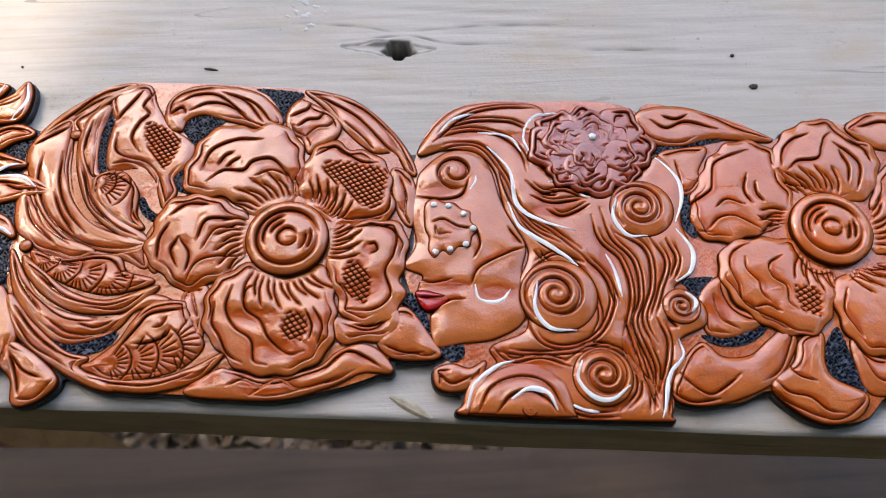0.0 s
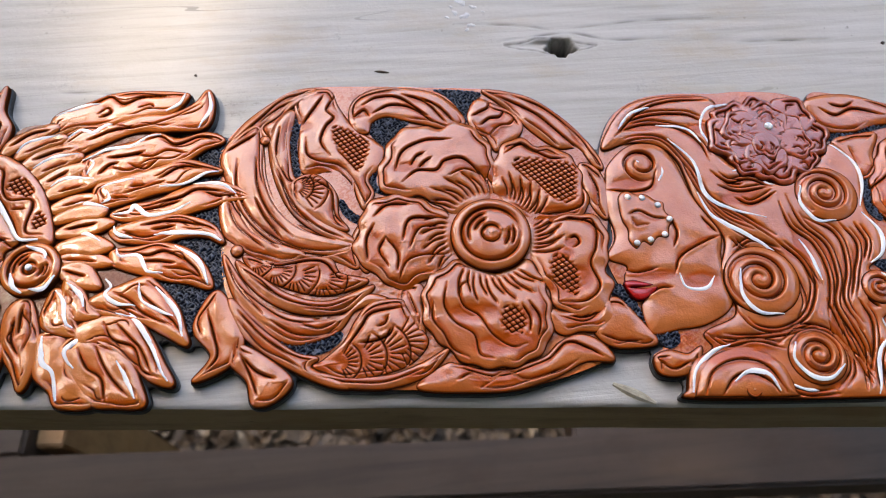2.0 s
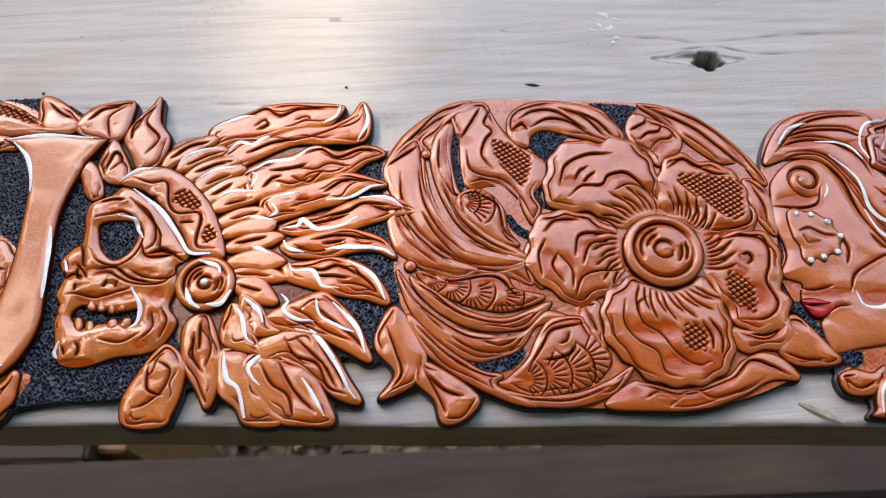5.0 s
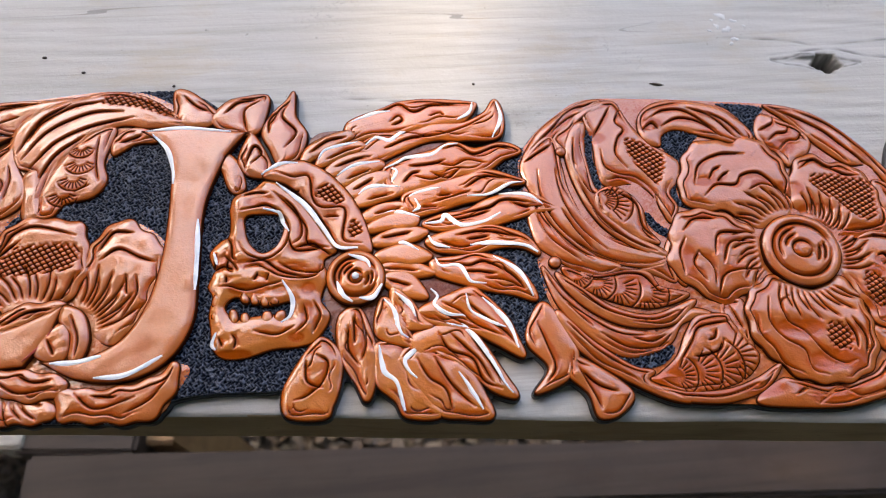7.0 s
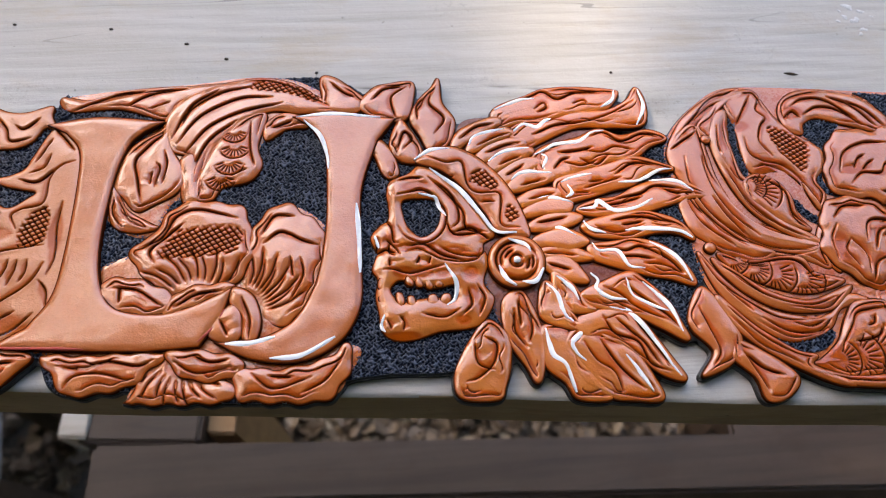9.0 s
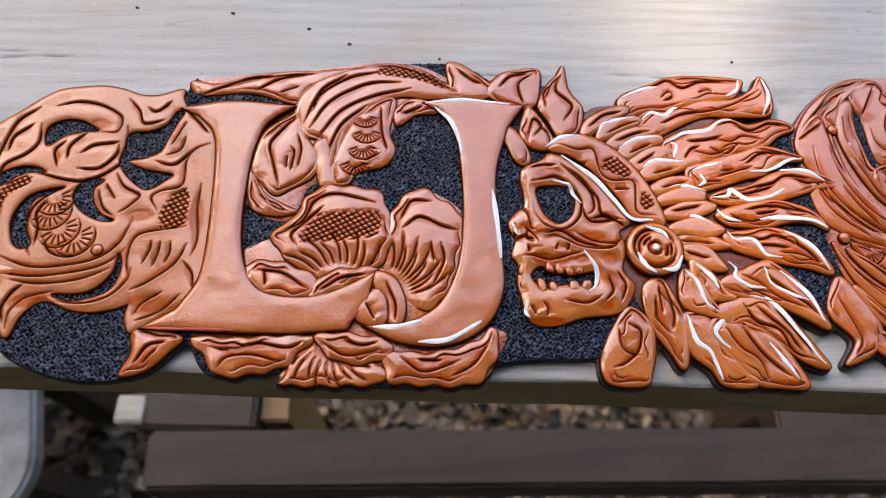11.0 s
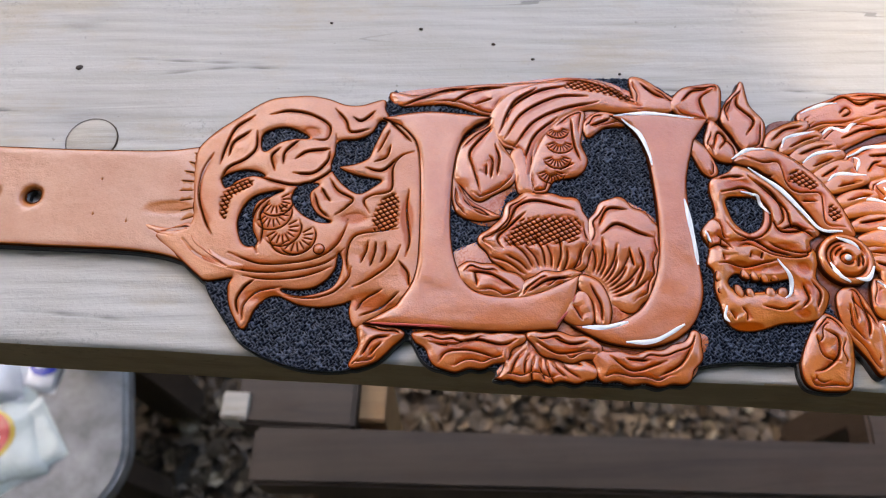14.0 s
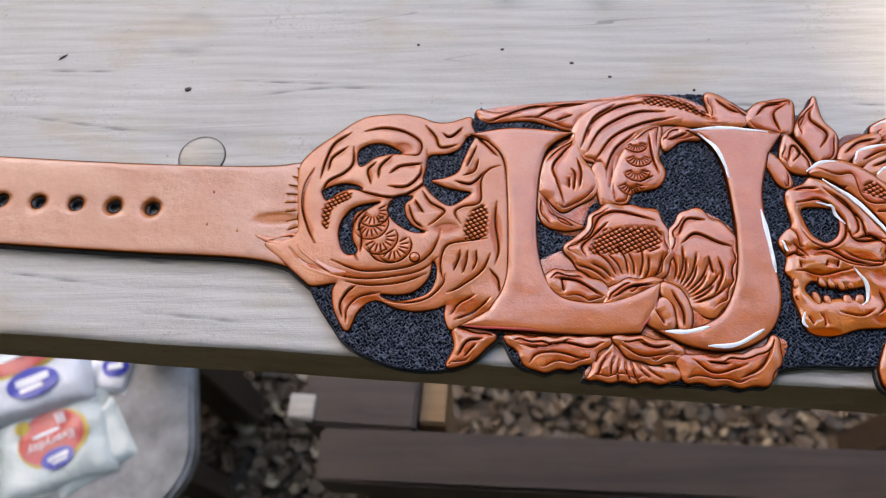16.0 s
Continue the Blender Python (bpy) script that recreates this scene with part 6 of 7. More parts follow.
m.cut((-340.5, 15.5), (-332, 19.5), (-326.5, 29), (-318.5, 32), (-309, 29.5), (-301.5, 26.5))
m.cut((-334, 8.5), (-336, 14), (-329.5, 20.5), (-323, 26))
m.hatch((-332.5, 14.5), (-323, 23), (-300.5, 22.5), (-303, 11), (-331.5, 9.5))
m.ribs((-317.5, -13), 13, 26, 40, 140, 9)
m = motif("petal", "petal", 1.6, 1.1, 2.6, [(-296, 18), (-290, 28.5), (-282, 33), (-275, 28), (-266, 18), (-268, -3.5), (-279, -19.5), (-289, -19), (-292.5, -8.5), (-300, -3.5)])
m.cut((-291.5, 18.5), (-286.5, 27), (-278, 26.5))
m.cut((-290.5, 14.5), (-283.5, 19.5), (-274.5, 15), (-268.5, 12.5))
m.cut((-275.5, 7), (-274.5, -1), (-279.5, -11))
m.cut((-279.5, 7.5), (-278.5, -1))
m.ribs((-302.5, -15.5), 14, 28, 5, 62, 9)
m = motif("petal", "petal", 2.2, 1, 2, [(-354, 0.5), (-344, 2.5), (-332.5, -2), (-325, -7.5), (-329.5, -14), (-342.5, -12.5), (-352, -7)])
m.cut((-349, -1.5), (-339.5, -3), (-329.5, -10.5))
m.cut((-346.5, -1.5), (-346, -8))
m = motif("petal", "petal", 2.5, 1, 2, [(-329.5, -14), (-323, -5), (-311, -2.5), (-301, -3.5), (-311.5, -8.5), (-321.5, -13)])
m.cut((-324.5, -11.5), (-316, -6.5), (-306.5, -5.5))
m = motif("stem", "stem", 2.5, 1, 1.4, [(-302, -4.5), (-294.5, -8), (-291, -18.5), (-293, -27), (-297.5, -26.5), (-298, -16.5), (-303, -10.5)])
m.cut((-298.5, -9), (-295, -18.5), (-295.5, -26))
m = motif("stem", "stem", 2, 1, 1.8, [(-309, -16), (-300.5, -11.5), (-298.5, -23.5), (-302.5, -27.5), (-311, -23.5)])
m.cut((-306.5, -18), (-303.5, -24.5))
m = motif("petal", "petal", 1.2, 1, 2.2, [(-373, -27.5), (-357, -29), (-328.5, -29.5), (-334, -37), (-339.5, -41.5), (-360, -43.5), (-366, -38.5), (-369, -33.5)])
m.cut((-363, -40.5), (-359.5, -36.5), (-350.5, -36), (-339.5, -39.5))
m.cut((-366.5, -32), (-357.5, -33.5), (-348, -31.5), (-337, -34), (-331, -32))
m.cut((-360.5, -32.5), (-355, -34), (-351.5, -31.5))
m = motif("petal", "petal", 1.4, 1, 2.2, [(-338, -46.5), (-335, -39), (-326.5, -31.5), (-318.5, -36.5), (-303, -42), (-301.5, -49), (-313, -49.5), (-338, -48)])
m.ribs((-319, -30), 11, 20, 190, 330, 11)
m = motif("petal", "petal", 1.9, 1, 2, [(-326, -30), (-313.5, -30), (-297.5, -34.5), (-300.5, -40.5), (-312.5, -41.5), (-321.5, -37.5)])
m.cut((-323, -33.5), (-314.5, -38.5), (-301.5, -37))
m.cut((-316, -31.5), (-309.5, -34.5), (-302.5, -34))
m = motif("petal", "petal", 1.6, 1, 2.2, [(-300, -38), (-285, -39.5), (-266, -36.5), (-258, -31), (-256, -37.5), (-260.5, -46.5), (-268, -52), (-291, -50.5), (-298.5, -48.5)])
m.cut((-294, -40), (-285.5, -46.5), (-271.5, -43))
m.cut((-287.5, -41.5), (-278.5, -42.5))
m.cut((-275, -49), (-266, -44.5), (-260, -36.5))
m = motif("leaf", "leaf", 1.3, 0.9, 1.8, [(-489, 25), (-478, 23), (-470.5, 25.5), (-465, 19.5), (-455, 9.5), (-444, 4.5), (-452, 1.5), (-464, 5.5), (-477, 15)])
m.cut((-481.5, 21.5), (-472, 22.5), (-466, 14), (-452, 4))
m.cut((-486.5, 22.5), (-474.5, 14), (-464, 7))

# the plain end of the strap, punched for a buckle
m = motif("tail", "tail", 0.9, 0.5, 1.6, [(-700, 81), (-700, 32), (-640, 26.5), (-583, 21), (-540, 17), (-501, 14), (-481.5, 11), (-469, 6.5), (-456.5, 0.5), (-449, 4), (-458, 14), (-465, 27), (-467, 45), (-462, 60), (-468, 65), (-483, 64), (-507, 64.5), (-560, 68), (-640, 75.5)])
for k in range(6):
    hx, hy = -541.3 - 19.3 * k, 41.6 + 1.75 * k
    m.hole(*ring_of(hx, hy, 3.3, 12))
    m.cut(*(ring_of(hx, hy, 3.6, 12) + ring_of(hx, hy, 3.6, 12)[:1]), width=0.9, depth=0.6)
for px, py in ((-512, 49), (-513, 31), (-498, 27)):
    m.cut((px, py), (px + 0.4, py), width=0.5, depth=0.6)

for k in range(15):
    a = radians(128 + 6.5 * k)
    m.cut((-430 + 46.5 * math.cos(a), 42 + 45 * math.sin(a)), (-430 + 40 * math.cos(a), 42 + 39 * math.sin(a)), width=0.3, depth=0.3)
m.stain_or_reflection(-479, 33.8, 10, 3)
for k in range(6):
    m.stain_or_reflection(-541.3 - 19.3 * k, 41.6 + 1.75 * k, 5, 5, 0.3)

# hollows pressed between the petals and leaves of the large flower, orange where gloss mirrors dark trees
HOLLOWS = [(-13, -34.5, 8, 3.5), (-4.5, -49.5, 8, 4), (-40, -22.5, 6, 3), (29.5, -13, 4, 3), (34.5, -24, 5, 5), (-54, -49, 17, 5), (-51.5, 67, 6, 3), (4, 29, 6, 4), (-32.5, 35, 6, 2.5), (7.5, 51, 6, 4), (-67.5, 37, 8, 3), (-96, -4, 9, 2.5), (-76, -10.5, 10, 3), (-48.5, -2.5, 4, 7), (-32, -58.5, 9, 3), (-4, -63, 10, 2.5), (13.5, 18.5, 8, 2.5), (-78.5, 61.5, 6, 3), (46.5, 50, 4, 9), (-85, -61, 8, 3)]
for m in ALL:
    if m.kind in ("leaf", "petal") and -116 < m.rim[:, 0].mean() < 62:
        for hx, hy, rx, ry in HOLLOWS:
            m.stain_or_reflection(hx, hy, rx, ry, 0.33)
    m.build()


def backing():
    """The full-thickness leather under all motifs, its edge dressed black, a little wider than they are."""
    x0, y0 = np.min([m.rim.min(0) for m in ALL], 0) - 3
    x1, y1 = np.max([m.rim.max(0) for m in ALL], 0) + 3
    step = 1.0
    x, y, cells = sheet(x0, x1, y0, y1, step)
    best, px, py = np.full(x.shape, -9.0), x.copy(), y.copy()
    for m in ALL:
        lo, hi = m.rim.min(0) - 3, m.rim.max(0) + 3
        k = np.nonzero((x > lo[0]) & (x < hi[0]) & (y > lo[1]) & (y < hi[1]))[0]
        d, qx, qy, _ = nearest(x[k], y[k], m.rim, True)
        ins = inside(x[k], y[k], m.rim)
        if m.kind == "tail":
            for hole in m.holes:
                hd, hx, hy, _ = nearest(x[k], y[k], hole, True)
                ins &= ~inside(x[k], y[k], hole)
        sd = np.where(ins, d, -d)
        b = sd > best[k]
        best[k[b]], px[k[b]], py[k[b]] = sd[b], qx[b], qy[b]
    sd = best + 0.6
    keep = (sd[cells] > 0).any(1)
    out = sd <= 0
    gap = np.maximum(np.hypot(x - px, y - py), 1e-6)
    x2, y2 = np.where(out, px + (x - px) / gap * 0.6, x), np.where(out, py + (y - py) / gap * 0.6, y)
    z = BASE_Z - 0.9 * np.exp(-np.maximum(sd, 0) / 0.6)
    me = walled("backing", x2, y2, z, np.zeros_like(z), cells, keep, 0.15)
    part("backing", me, EDGE, strap, "black-dressed leather edge and backing")


backing()


# the table: a thick pale plank on a timber frame
def turned(x, y, z=0.0):
    """Place along the plank (x), across it from its front edge (y), in metres."""
    c, s = math.cos(BOARD_TURN), math.sin(BOARD_TURN)
    return (c * x - s * y, -0.0727 + s * x + c * y, z)


def timber(name, length, depth, height, mat, m, parent=None, label="", bevel=0.003, wobble=0.0008):
    b = bmesh.new()
    bmesh.ops.create_cube(b, size=1)
    for v in b.verts:
        v.co = (v.co.x * length, v.co.y * depth, v.co.z * height)
    bmesh.ops.subdivide_edges(b, edges=[e for e in b.edges if abs(e.verts[0].co.x - e.verts[1].co.x) > length / 2], cuts=24)
    for v in b.verts:
        v.co += Vector((0, noise.noise(v.co * 9) * wobble, noise.noise(v.co * 7 + Vector((3, 1, 2))) * wobble))
    sharp = [e for e in b.edges if len(e.link_faces) == 2 and e.calc_face_angle() > 0.8]
    bmesh.ops.bevel(b, geom=sharp, offset=bevel, segments=2, affect="EDGES")
    me = bpy.data.meshes.new(name)
    b.to_mesh(me)
    me.materials.append(mat)
    ob = part(name, me, mat, parent, label)
    ob.matrix_basis = m
    return ob


table = thing("work_table", "weathered pale wooden table with a knotty plank top", "table")
TOP_T = 0.037
KX, KY = 31.5, 179.0
CHECKS = [
    [(-290, 148), (-260, 146.5), (-227, 146.5)], [(38, 190), (75, 195.5), (112, 197)], [(0, 181), (15, 184), (38, 187), (58, 183), (90, 185)], [(-530, 149), (-495, 149), (-458, 150)],
    [(-20, 193), (10, 192), (30, 189)], [(-640, 150), (-590, 152)], [(-520, 138), (-480, 146), (-440, 148)], [(-360, 22), (-300, 21), (-250, 20)], [(-640, 120), (-560, 112)],
    [(120, 182), (170, 184)], [(-545, 14), (-490, 12)], [(-620, 30), (-560, 26)], [(-600, 44), (-520, 38)], [(-210, 150), (-150, 148)], [(150, 20), (210, 18)]]


def relief(x, y):
    """Height of the plank's face in millimetres and its dark staining: knot hole, drying checks, ripple of the grain.
    """
    z = 0.10 * np.sin(y * 0.9 + 2 * np.sin(x * 0.006)) * np.sin(x * 0.013 + y * 0.05)
    an = np.zeros_like(x)
    u, v = (x - KX - 1.5) / 7.2, (y - KY + 0.8) / 5.6
    r = (np.abs(u) ** 1.5 + np.abs(v) ** 1.5) ** (1 / 1.5) * (1 + 0.10 * np.sin(5 * np.arctan2(v, u)) + 0.06 * np.sin(11 * np.arctan2(v, u)))
    pit = 1 / (1 + np.exp(np.clip((r - 0.92) * 18, -30, 30)))
    z -= 13.0 * pit
    an = np.maximum(an, np.clip(1.2 * pit, 0, 1))
    # a torn eye of wood round the hole, with a raised flap over its upper side
    across = np.where(x < KX, 26.0, 22.0)
    eye = np.clip(1 - np.abs(x - KX + 2) / across, 0, 1) * 5.2
    rim = np.abs(y - KY - 0.3 * np.sin(x * 0.4)) - eye
    torn = np.clip(1 - np.abs(rim) / 0.9, 0, 1) * (eye > 0.2)
    z -= 0.5 * torn + 0.7 * (rim < 0) * np.clip(-rim / 2, 0, 1)
    an = np.maximum(an, (0.55 + 0.2 * np.sin(x * 1.1)) * torn)
    flap = np.exp(-((x - KX + 7) / 6) ** 4 - ((y - KY - 3.4) / 1.9) ** 4)
    z += 1.2 * flap
    an = np.maximum(an, 0.5 * flap)
    for ck in CHECKS:
        line = spline(ck, step=4)
        lo, hi = line.min(0) - 4, line.max(0) + 4
        k = np.nonzero((x > lo[0]) & (x < hi[0]) & (y > lo[1]) & (y < hi[1]))[0]
        if len(k):
            d, _, _, f = nearest(x[k], y[k], line)
            ease = np.clip(4 * np.minimum(f, 1 - f), 0, 1) * (0.6 + 0.4 * np.sin(x[k] * 0.31))
            z[k] -= 0.5 * ease * np.exp(-(d / 0.6) ** 2)
            an[k] = np.maximum(an[k], 0.75 * ease * np.exp(-(d / 0.6) ** 2))
    for sx, sy, rx, ry, q in ((-382, 212, 9, 5, 0.3), (-430, 214, 8, 4, 0.25), (-330, 212, 9, 5, 0.25), (-123, 141, 9, 6, 0.3), (-540, 112, 30, 9, 0.22), (-30, 186, 20, 3, 0.2), (-300, 152, 40, 5, 0.15)):
        an = np.maximum(an, q * np.exp(-((x - sx) / rx) ** 2 - ((y - sy) / ry) ** 2))
    ring = np.hypot((x + 558) / 15, (y - 181) / 13)
    an = np.maximum(an, 0.22 * np.exp(-((ring - 1) / 0.3) ** 2) * (0.6 + 0.4 * np.sin(x * 0.2)))
    return z, an


def grid(x0, x1, y0, y1, sx, sy):
    nx, ny = int((x1 - x0) / sx) + 1, int((y1 - y0) / sy) + 1
    gx, gy = np.meshgrid(np.linspace(x0, x1, nx), np.linspace(y0, y1, ny), indexing="ij")
    idx = np.arange(nx * ny).reshape(nx, ny)
    return gx.ravel(), gy.ravel(), np.stack([idx[:-1, :-1], idx[1:, :-1], idx[1:, 1:], idx[:-1, 1:]], -1).reshape(-1, 4)


def plank():
    x, y, cells = grid(-900, 420, 0, 286, 4, 0.85)
    near = (x[cells].min(1) > -14) & (x[cells].max(1) < 62) & (y[cells].min(1) > 166) & (y[cells].max(1) < 192)
    hx, hy = x[cells[near]], y[cells[near]]
    y2 = np.where(y < 0.5, y + 0.35 * np.sin(x * 0.05) * np.sin(x * 0.021), y)
    z, an = relief(x, y)
    z -= 1.6 * np.exp(-np.maximum(y, 0) / 0.9) + 1.2 * np.exp(-(286 - y) / 1.5)
    me = walled("tabletop", x, y2, z, an * 1.0, cells, ~near, -TOP_T * 1000)
    me.materials.append(BOARD)
    me.materials.append(SAWN)
    nz = np.zeros(len(me.polygons) * 3)
    me.polygons.foreach_get("normal", nz)
    me.polygons.foreach_set("material_index", (np.abs(nz[2::3]) < 0.5).astype(np.int32))
    at = me.attributes["stain_or_light"].data
    side = np.zeros(len(at))
    at.foreach_get("value", side)
    nn = len(np.unique(cells[~near]))
    side[nn:] = 0.12
    at.foreach_set("value", side)
    fx, fy, fc = grid(hx.min(), hx.max(), hy.min(), hy.max(), 0.6, 0.6)
    fz, fa = relief(fx, fy)
    return me, mesh_of("knot", np.column_stack([fx, fy, fz]) / 1000, fc, True, fa)


LAY = Matrix.Translation(turned(0, 0)) @ Matrix.Rotation(BOARD_TURN, 4, "Z")
me, inner = plank()
top = part("tabletop", me, BOARD, table, "thick pale grey-brown weathered plank")
top.matrix_basis = LAY
part("knot", inner, BOARD, top, "dark open knot in the plank")


def lathe(name, rings, mat, parent, at, label="", n=20, squash=1.0, seed=0, wob=0.0):
    """A round body from (radius, height) rings."""
    rnd = random.Random(seed)
    ph = [rnd.uniform(0, 6.28) for _ in range(3)]
    co, q = [], []
    for r, z in rings:
        for i in range(n):
            a = 2 * math.pi * i / n
            k = 1 + wob * (math.sin(2 * a + ph[0]) + 0.6 * math.sin(3 * a + ph[1]) + 0.5 * math.sin(5 * a + ph[2]))
            co.append((r * k * math.cos(a), r * k * squash * math.sin(a), z))
    for j in range(len(rings) - 1):
        for i in range(n):
            q.append((j * n + i, j * n + (i + 1) % n, (j + 1) * n + (i + 1) % n, (j + 1) * n + i))
    ob = part(name, mesh_of(name, co, q), mat, parent, label)
    ob.matrix_basis = Matrix.Translation(at)
    return ob


# plug, nail heads and splinters on the plank
PLUG = wood("pale round plug", (0.50, 0.45, 0.38), (0.36, 0.31, 0.25), (0.40, 0.35, 0.28), 0.55, 1.6, BOARD_TURN + 1.2)
IRON = plain("rusted iron", (0.02, 0.014, 0.011), (0.06, 0.035, 0.022), 900, 0.7)
lathe("wooden_plug", [(0.0118, -0.003), (0.0118, 0.0002), (0.0113, 0.0006), (0.0001, 0.0007)], PLUG, top, (-0.5335, 0.0995, 0), "round sawn wooden plug", 28)
groove = lathe("plug_rim", [(0.0117, 0.0007), (0.0120, 0.0008), (0.0123, 0.0001)], KNOT, top, (-0.5335, 0.0995, 0), "dark ring round the plug", 28)
for k, (nx, ny, r) in enumerate(((192.9, 181.2, 1.1), (200.3, 162.8, 2.0), (-551, 141.6, 1.8), (-346.7, 169.3, 1.0), (-326.8, 161, 0.9), (-143, 159.7, 0.7), (-283.7, 154.3, 0.8), (-430, 178, 0.8), (-384, 177, 0.9))):
    lathe("nail_head", [(r / 1000, 0.0), (r / 1000, 0.0004), (r * 0.6 / 1000, 0.0007), (0.00005, 0.0007)], IRON, top, (nx / 1000, ny / 1000, 0.0001), "small rusted nail head", 10, 0.8, k, 0.12)


def chip(name, a, b, width, thick, mat, label, category):
    """A small splinter lying on the plank, from a to b in millimetres."""
    a, b = np.array(a, float), np.array(b, float)
    n = 9
    u = np.linspace(0, 1, n)
    mid = a + (b - a) * u[:, None]
    d = (b - a) / np.linalg.norm(b - a)
    side = np.array((-d[1], d[0]))
    w = width * np.sin(np.pi * np.clip(u, 0.06, 0.94)) ** 0.6
    rows = []
    for f, h in ((-1, 0.05), (-0.4, 1.0), (0.5, 0.8), (1, 0.05)):
        p = mid + side * (w * f * 0.5)[:, None]
        rows.append(np.column_stack([p, 0.15 + thick * h * np.sin(np.pi * np.clip(u, 0.1, 0.9))]))
    co = np.vstack(rows) / 1000
    i = np.arange(n - 1)
    q = np.vstack([np.column_stack([k * n + i, (k + 1) * n + i, (k + 1) * n + i + 1, k * n + i + 1]) for k in range(3)])
    ob = part(name, mesh_of(name, co, q, False), mat)
    ob.matrix_basis = LAY
    return tagged(ob, label, category)


CHALK = plain("worn chalky paint", (0.50, 0.50, 0.49), (0.66, 0.66, 0.65), 500, 0.7)
STRAW = plain("dry straw-coloured splinter", (0.26, 0.22, 0.15), (0.45, 0.40, 0.30), 300, 0.7)
chip("wood_splinter", (40, 9), (56, 1.2), 4.0, 0.9, STRAW, "dry brownish wood splinter lying on the plank", "splinter")
chip("bark_chip", (-58, 162.6), (-51, 161.8), 1.6, 0.8, KNOT, "tiny dark bark chip lying on the plank", "chip")
chip("bark_chip", (-629, 158), (-625, 162.5), 1.6, 0.8, KNOT, "tiny dark bark chip lying on the plank", "chip")
for k, (fx, fy, r) in enumerate(((-16, 207, 2.6), (-10, 204, 1.6), (-19, 200, 1.7), (-14, 198, 2.4), (-23, 197, 1.1), (-11, 192, 1.7), (-13, 189, 1.2), (-5, 201, 0.8), (-21, 204, 0.9))):
    lathe("paint_fleck", [(r / 1000, -0.0001), (r * 0.9 / 1000, 0.00012), (0.0001, 0.00014)], CHALK, top, (fx / 1000, fy / 1000, 0), "old white paint fleck", 18, 0.8, 40 + k, 0.30)

# under the table: ground, frame timbers, a grey stool with packets
GROUND_Z = -1.2


def soil():
    m, tr, b = material("dark soil with humus", 0.9)
    v = coords(tr)
    n1, n2 = noise_of(tr, v, 6, 6), noise_of(tr, v, 70, 5, 0.7)
    tone = ramp(tr, n2, ((0.3, (0.030, 0.022, 0.016)), (0.55, (0.075, 0.058, 0.042)), (0.75, (0.16, 0.13, 0.10))))
    tone = mix(tr, math_node(tr, "MULTIPLY", n1, 0.5), tone, (0.05, 0.038, 0.028))
    tr.links.new(tone, b.inputs["Base Color"])
    bump(tr, b, n2, 0.8, 0.02)
    return m


def leaf_mat(name, stops):
    m, tr, b = material(name, 0.6)
    geo = tr.nodes.new("ShaderNodeNewGeometry")
    tone = ramp(tr, geo.outputs["Random Per Island"], stops)
    tone = mix(tr, math_node(tr, "MULTIPLY", noise_of(tr, coords(tr), 120, 4), 0.5), tone, tuple(c * 0.4 for c in stops[0][1]))
    tr.links.new(tone, b.inputs["Base Color"])
    return m


def leaf_pile(name, spots, mat, rnd, size, flat):
    """Many curled leaves in one mesh: each is six-sided, creased along its rib."""
    co, q = [], []
    for p in spots:
        s = size * rnd.uniform(0.55, 1.35)
        turn = Euler((rnd.uniform(-1, 1) * flat, rnd.uniform(-1, 1) * flat, rnd.uniform(0, 6.28))).to_matrix()
        curl, wide = rnd.uniform(-0.25, 0.35), rnd.uniform(0.28, 0.5)
        base = len(co)
        for x, y, z in ((-0.5, 0, 0), (-0.2, -wide, curl), (0.25, -wide * 0.8, curl), (0.55, 0, 0.05), (0.25, wide * 0.8, curl), (-0.2, wide, curl), (-0.15, 0, -0.06), (0.25, 0, -0.06)):
            co.append(tuple(Vector(p) + turn @ Vector((x * s, y * s, z * s))))
        q += [(base, base + 1, base + 2, base + 7), (base, base + 7, base + 4, base + 5), (base + 7, base + 2, base + 3, base + 4)]
    return mesh_of(name, co, q, False)


ground = part("ground", mesh_of("ground", [(-60, -60, GROUND_Z), (60, -60, GROUND_Z), (60, 60, GROUND_Z), (-60, 60, GROUND_Z)], [(0, 1, 2, 3)], False), soil())
tagged(ground, "dark bare soil under fallen leaves", "ground", kind="structure")
rnd = random.Random(7)
LITTER = leaf_mat("fallen leaves", ((0.0, (0.060, 0.036, 0.020)), (0.5, (0.13, 0.085, 0.048)), (0.85, (0.20, 0.135, 0.080)), (1.0, (0.36, 0.27, 0.17))))
spots = [(-0.3 + rnd.gauss(0, 1.0), 0.2 + rnd.gauss(0, 0.6), GROUND_Z + rnd.uniform(0.004, 0.03)) for _ in range(16000)]
tagged(part("leaf_litter", leaf_pile("leaf_litter", spots, None, rnd, 0.034, 0.7), LITTER), "dry brown and tan fallen leaves on the soil", "leaves", kind="stuff")

# frame timbers of the table
B4 = Matrix.Rotation(BOARD_TURN, 4, "Z")


def lay(x, y, z):
    return Matrix.Translation((x, y, z)) @ B4


timber("stretcher", 1.70, 0.058, 0.09, DARKWOOD, pose(0.293, -0.029, -0.540, 0, 0, -3.25), table, "dark brown lower rail of the table", 0.004)
# Assumed rail, added to darken the open gap behind the stretcher.
timber("gap_rail", 0.80, 0.09, 0.05, DARKWOOD, pose(0.54, 0.036, -0.590, 0, 0, -3.25), table, "dark brown rail added to close the gap behind the lower rail", 0.004)
timber("leg_post", 0.130, 0.095, 0.70, DARKWOOD, lay(-0.512, 0.098, -0.86), table, "dark square timber leg", 0.004)
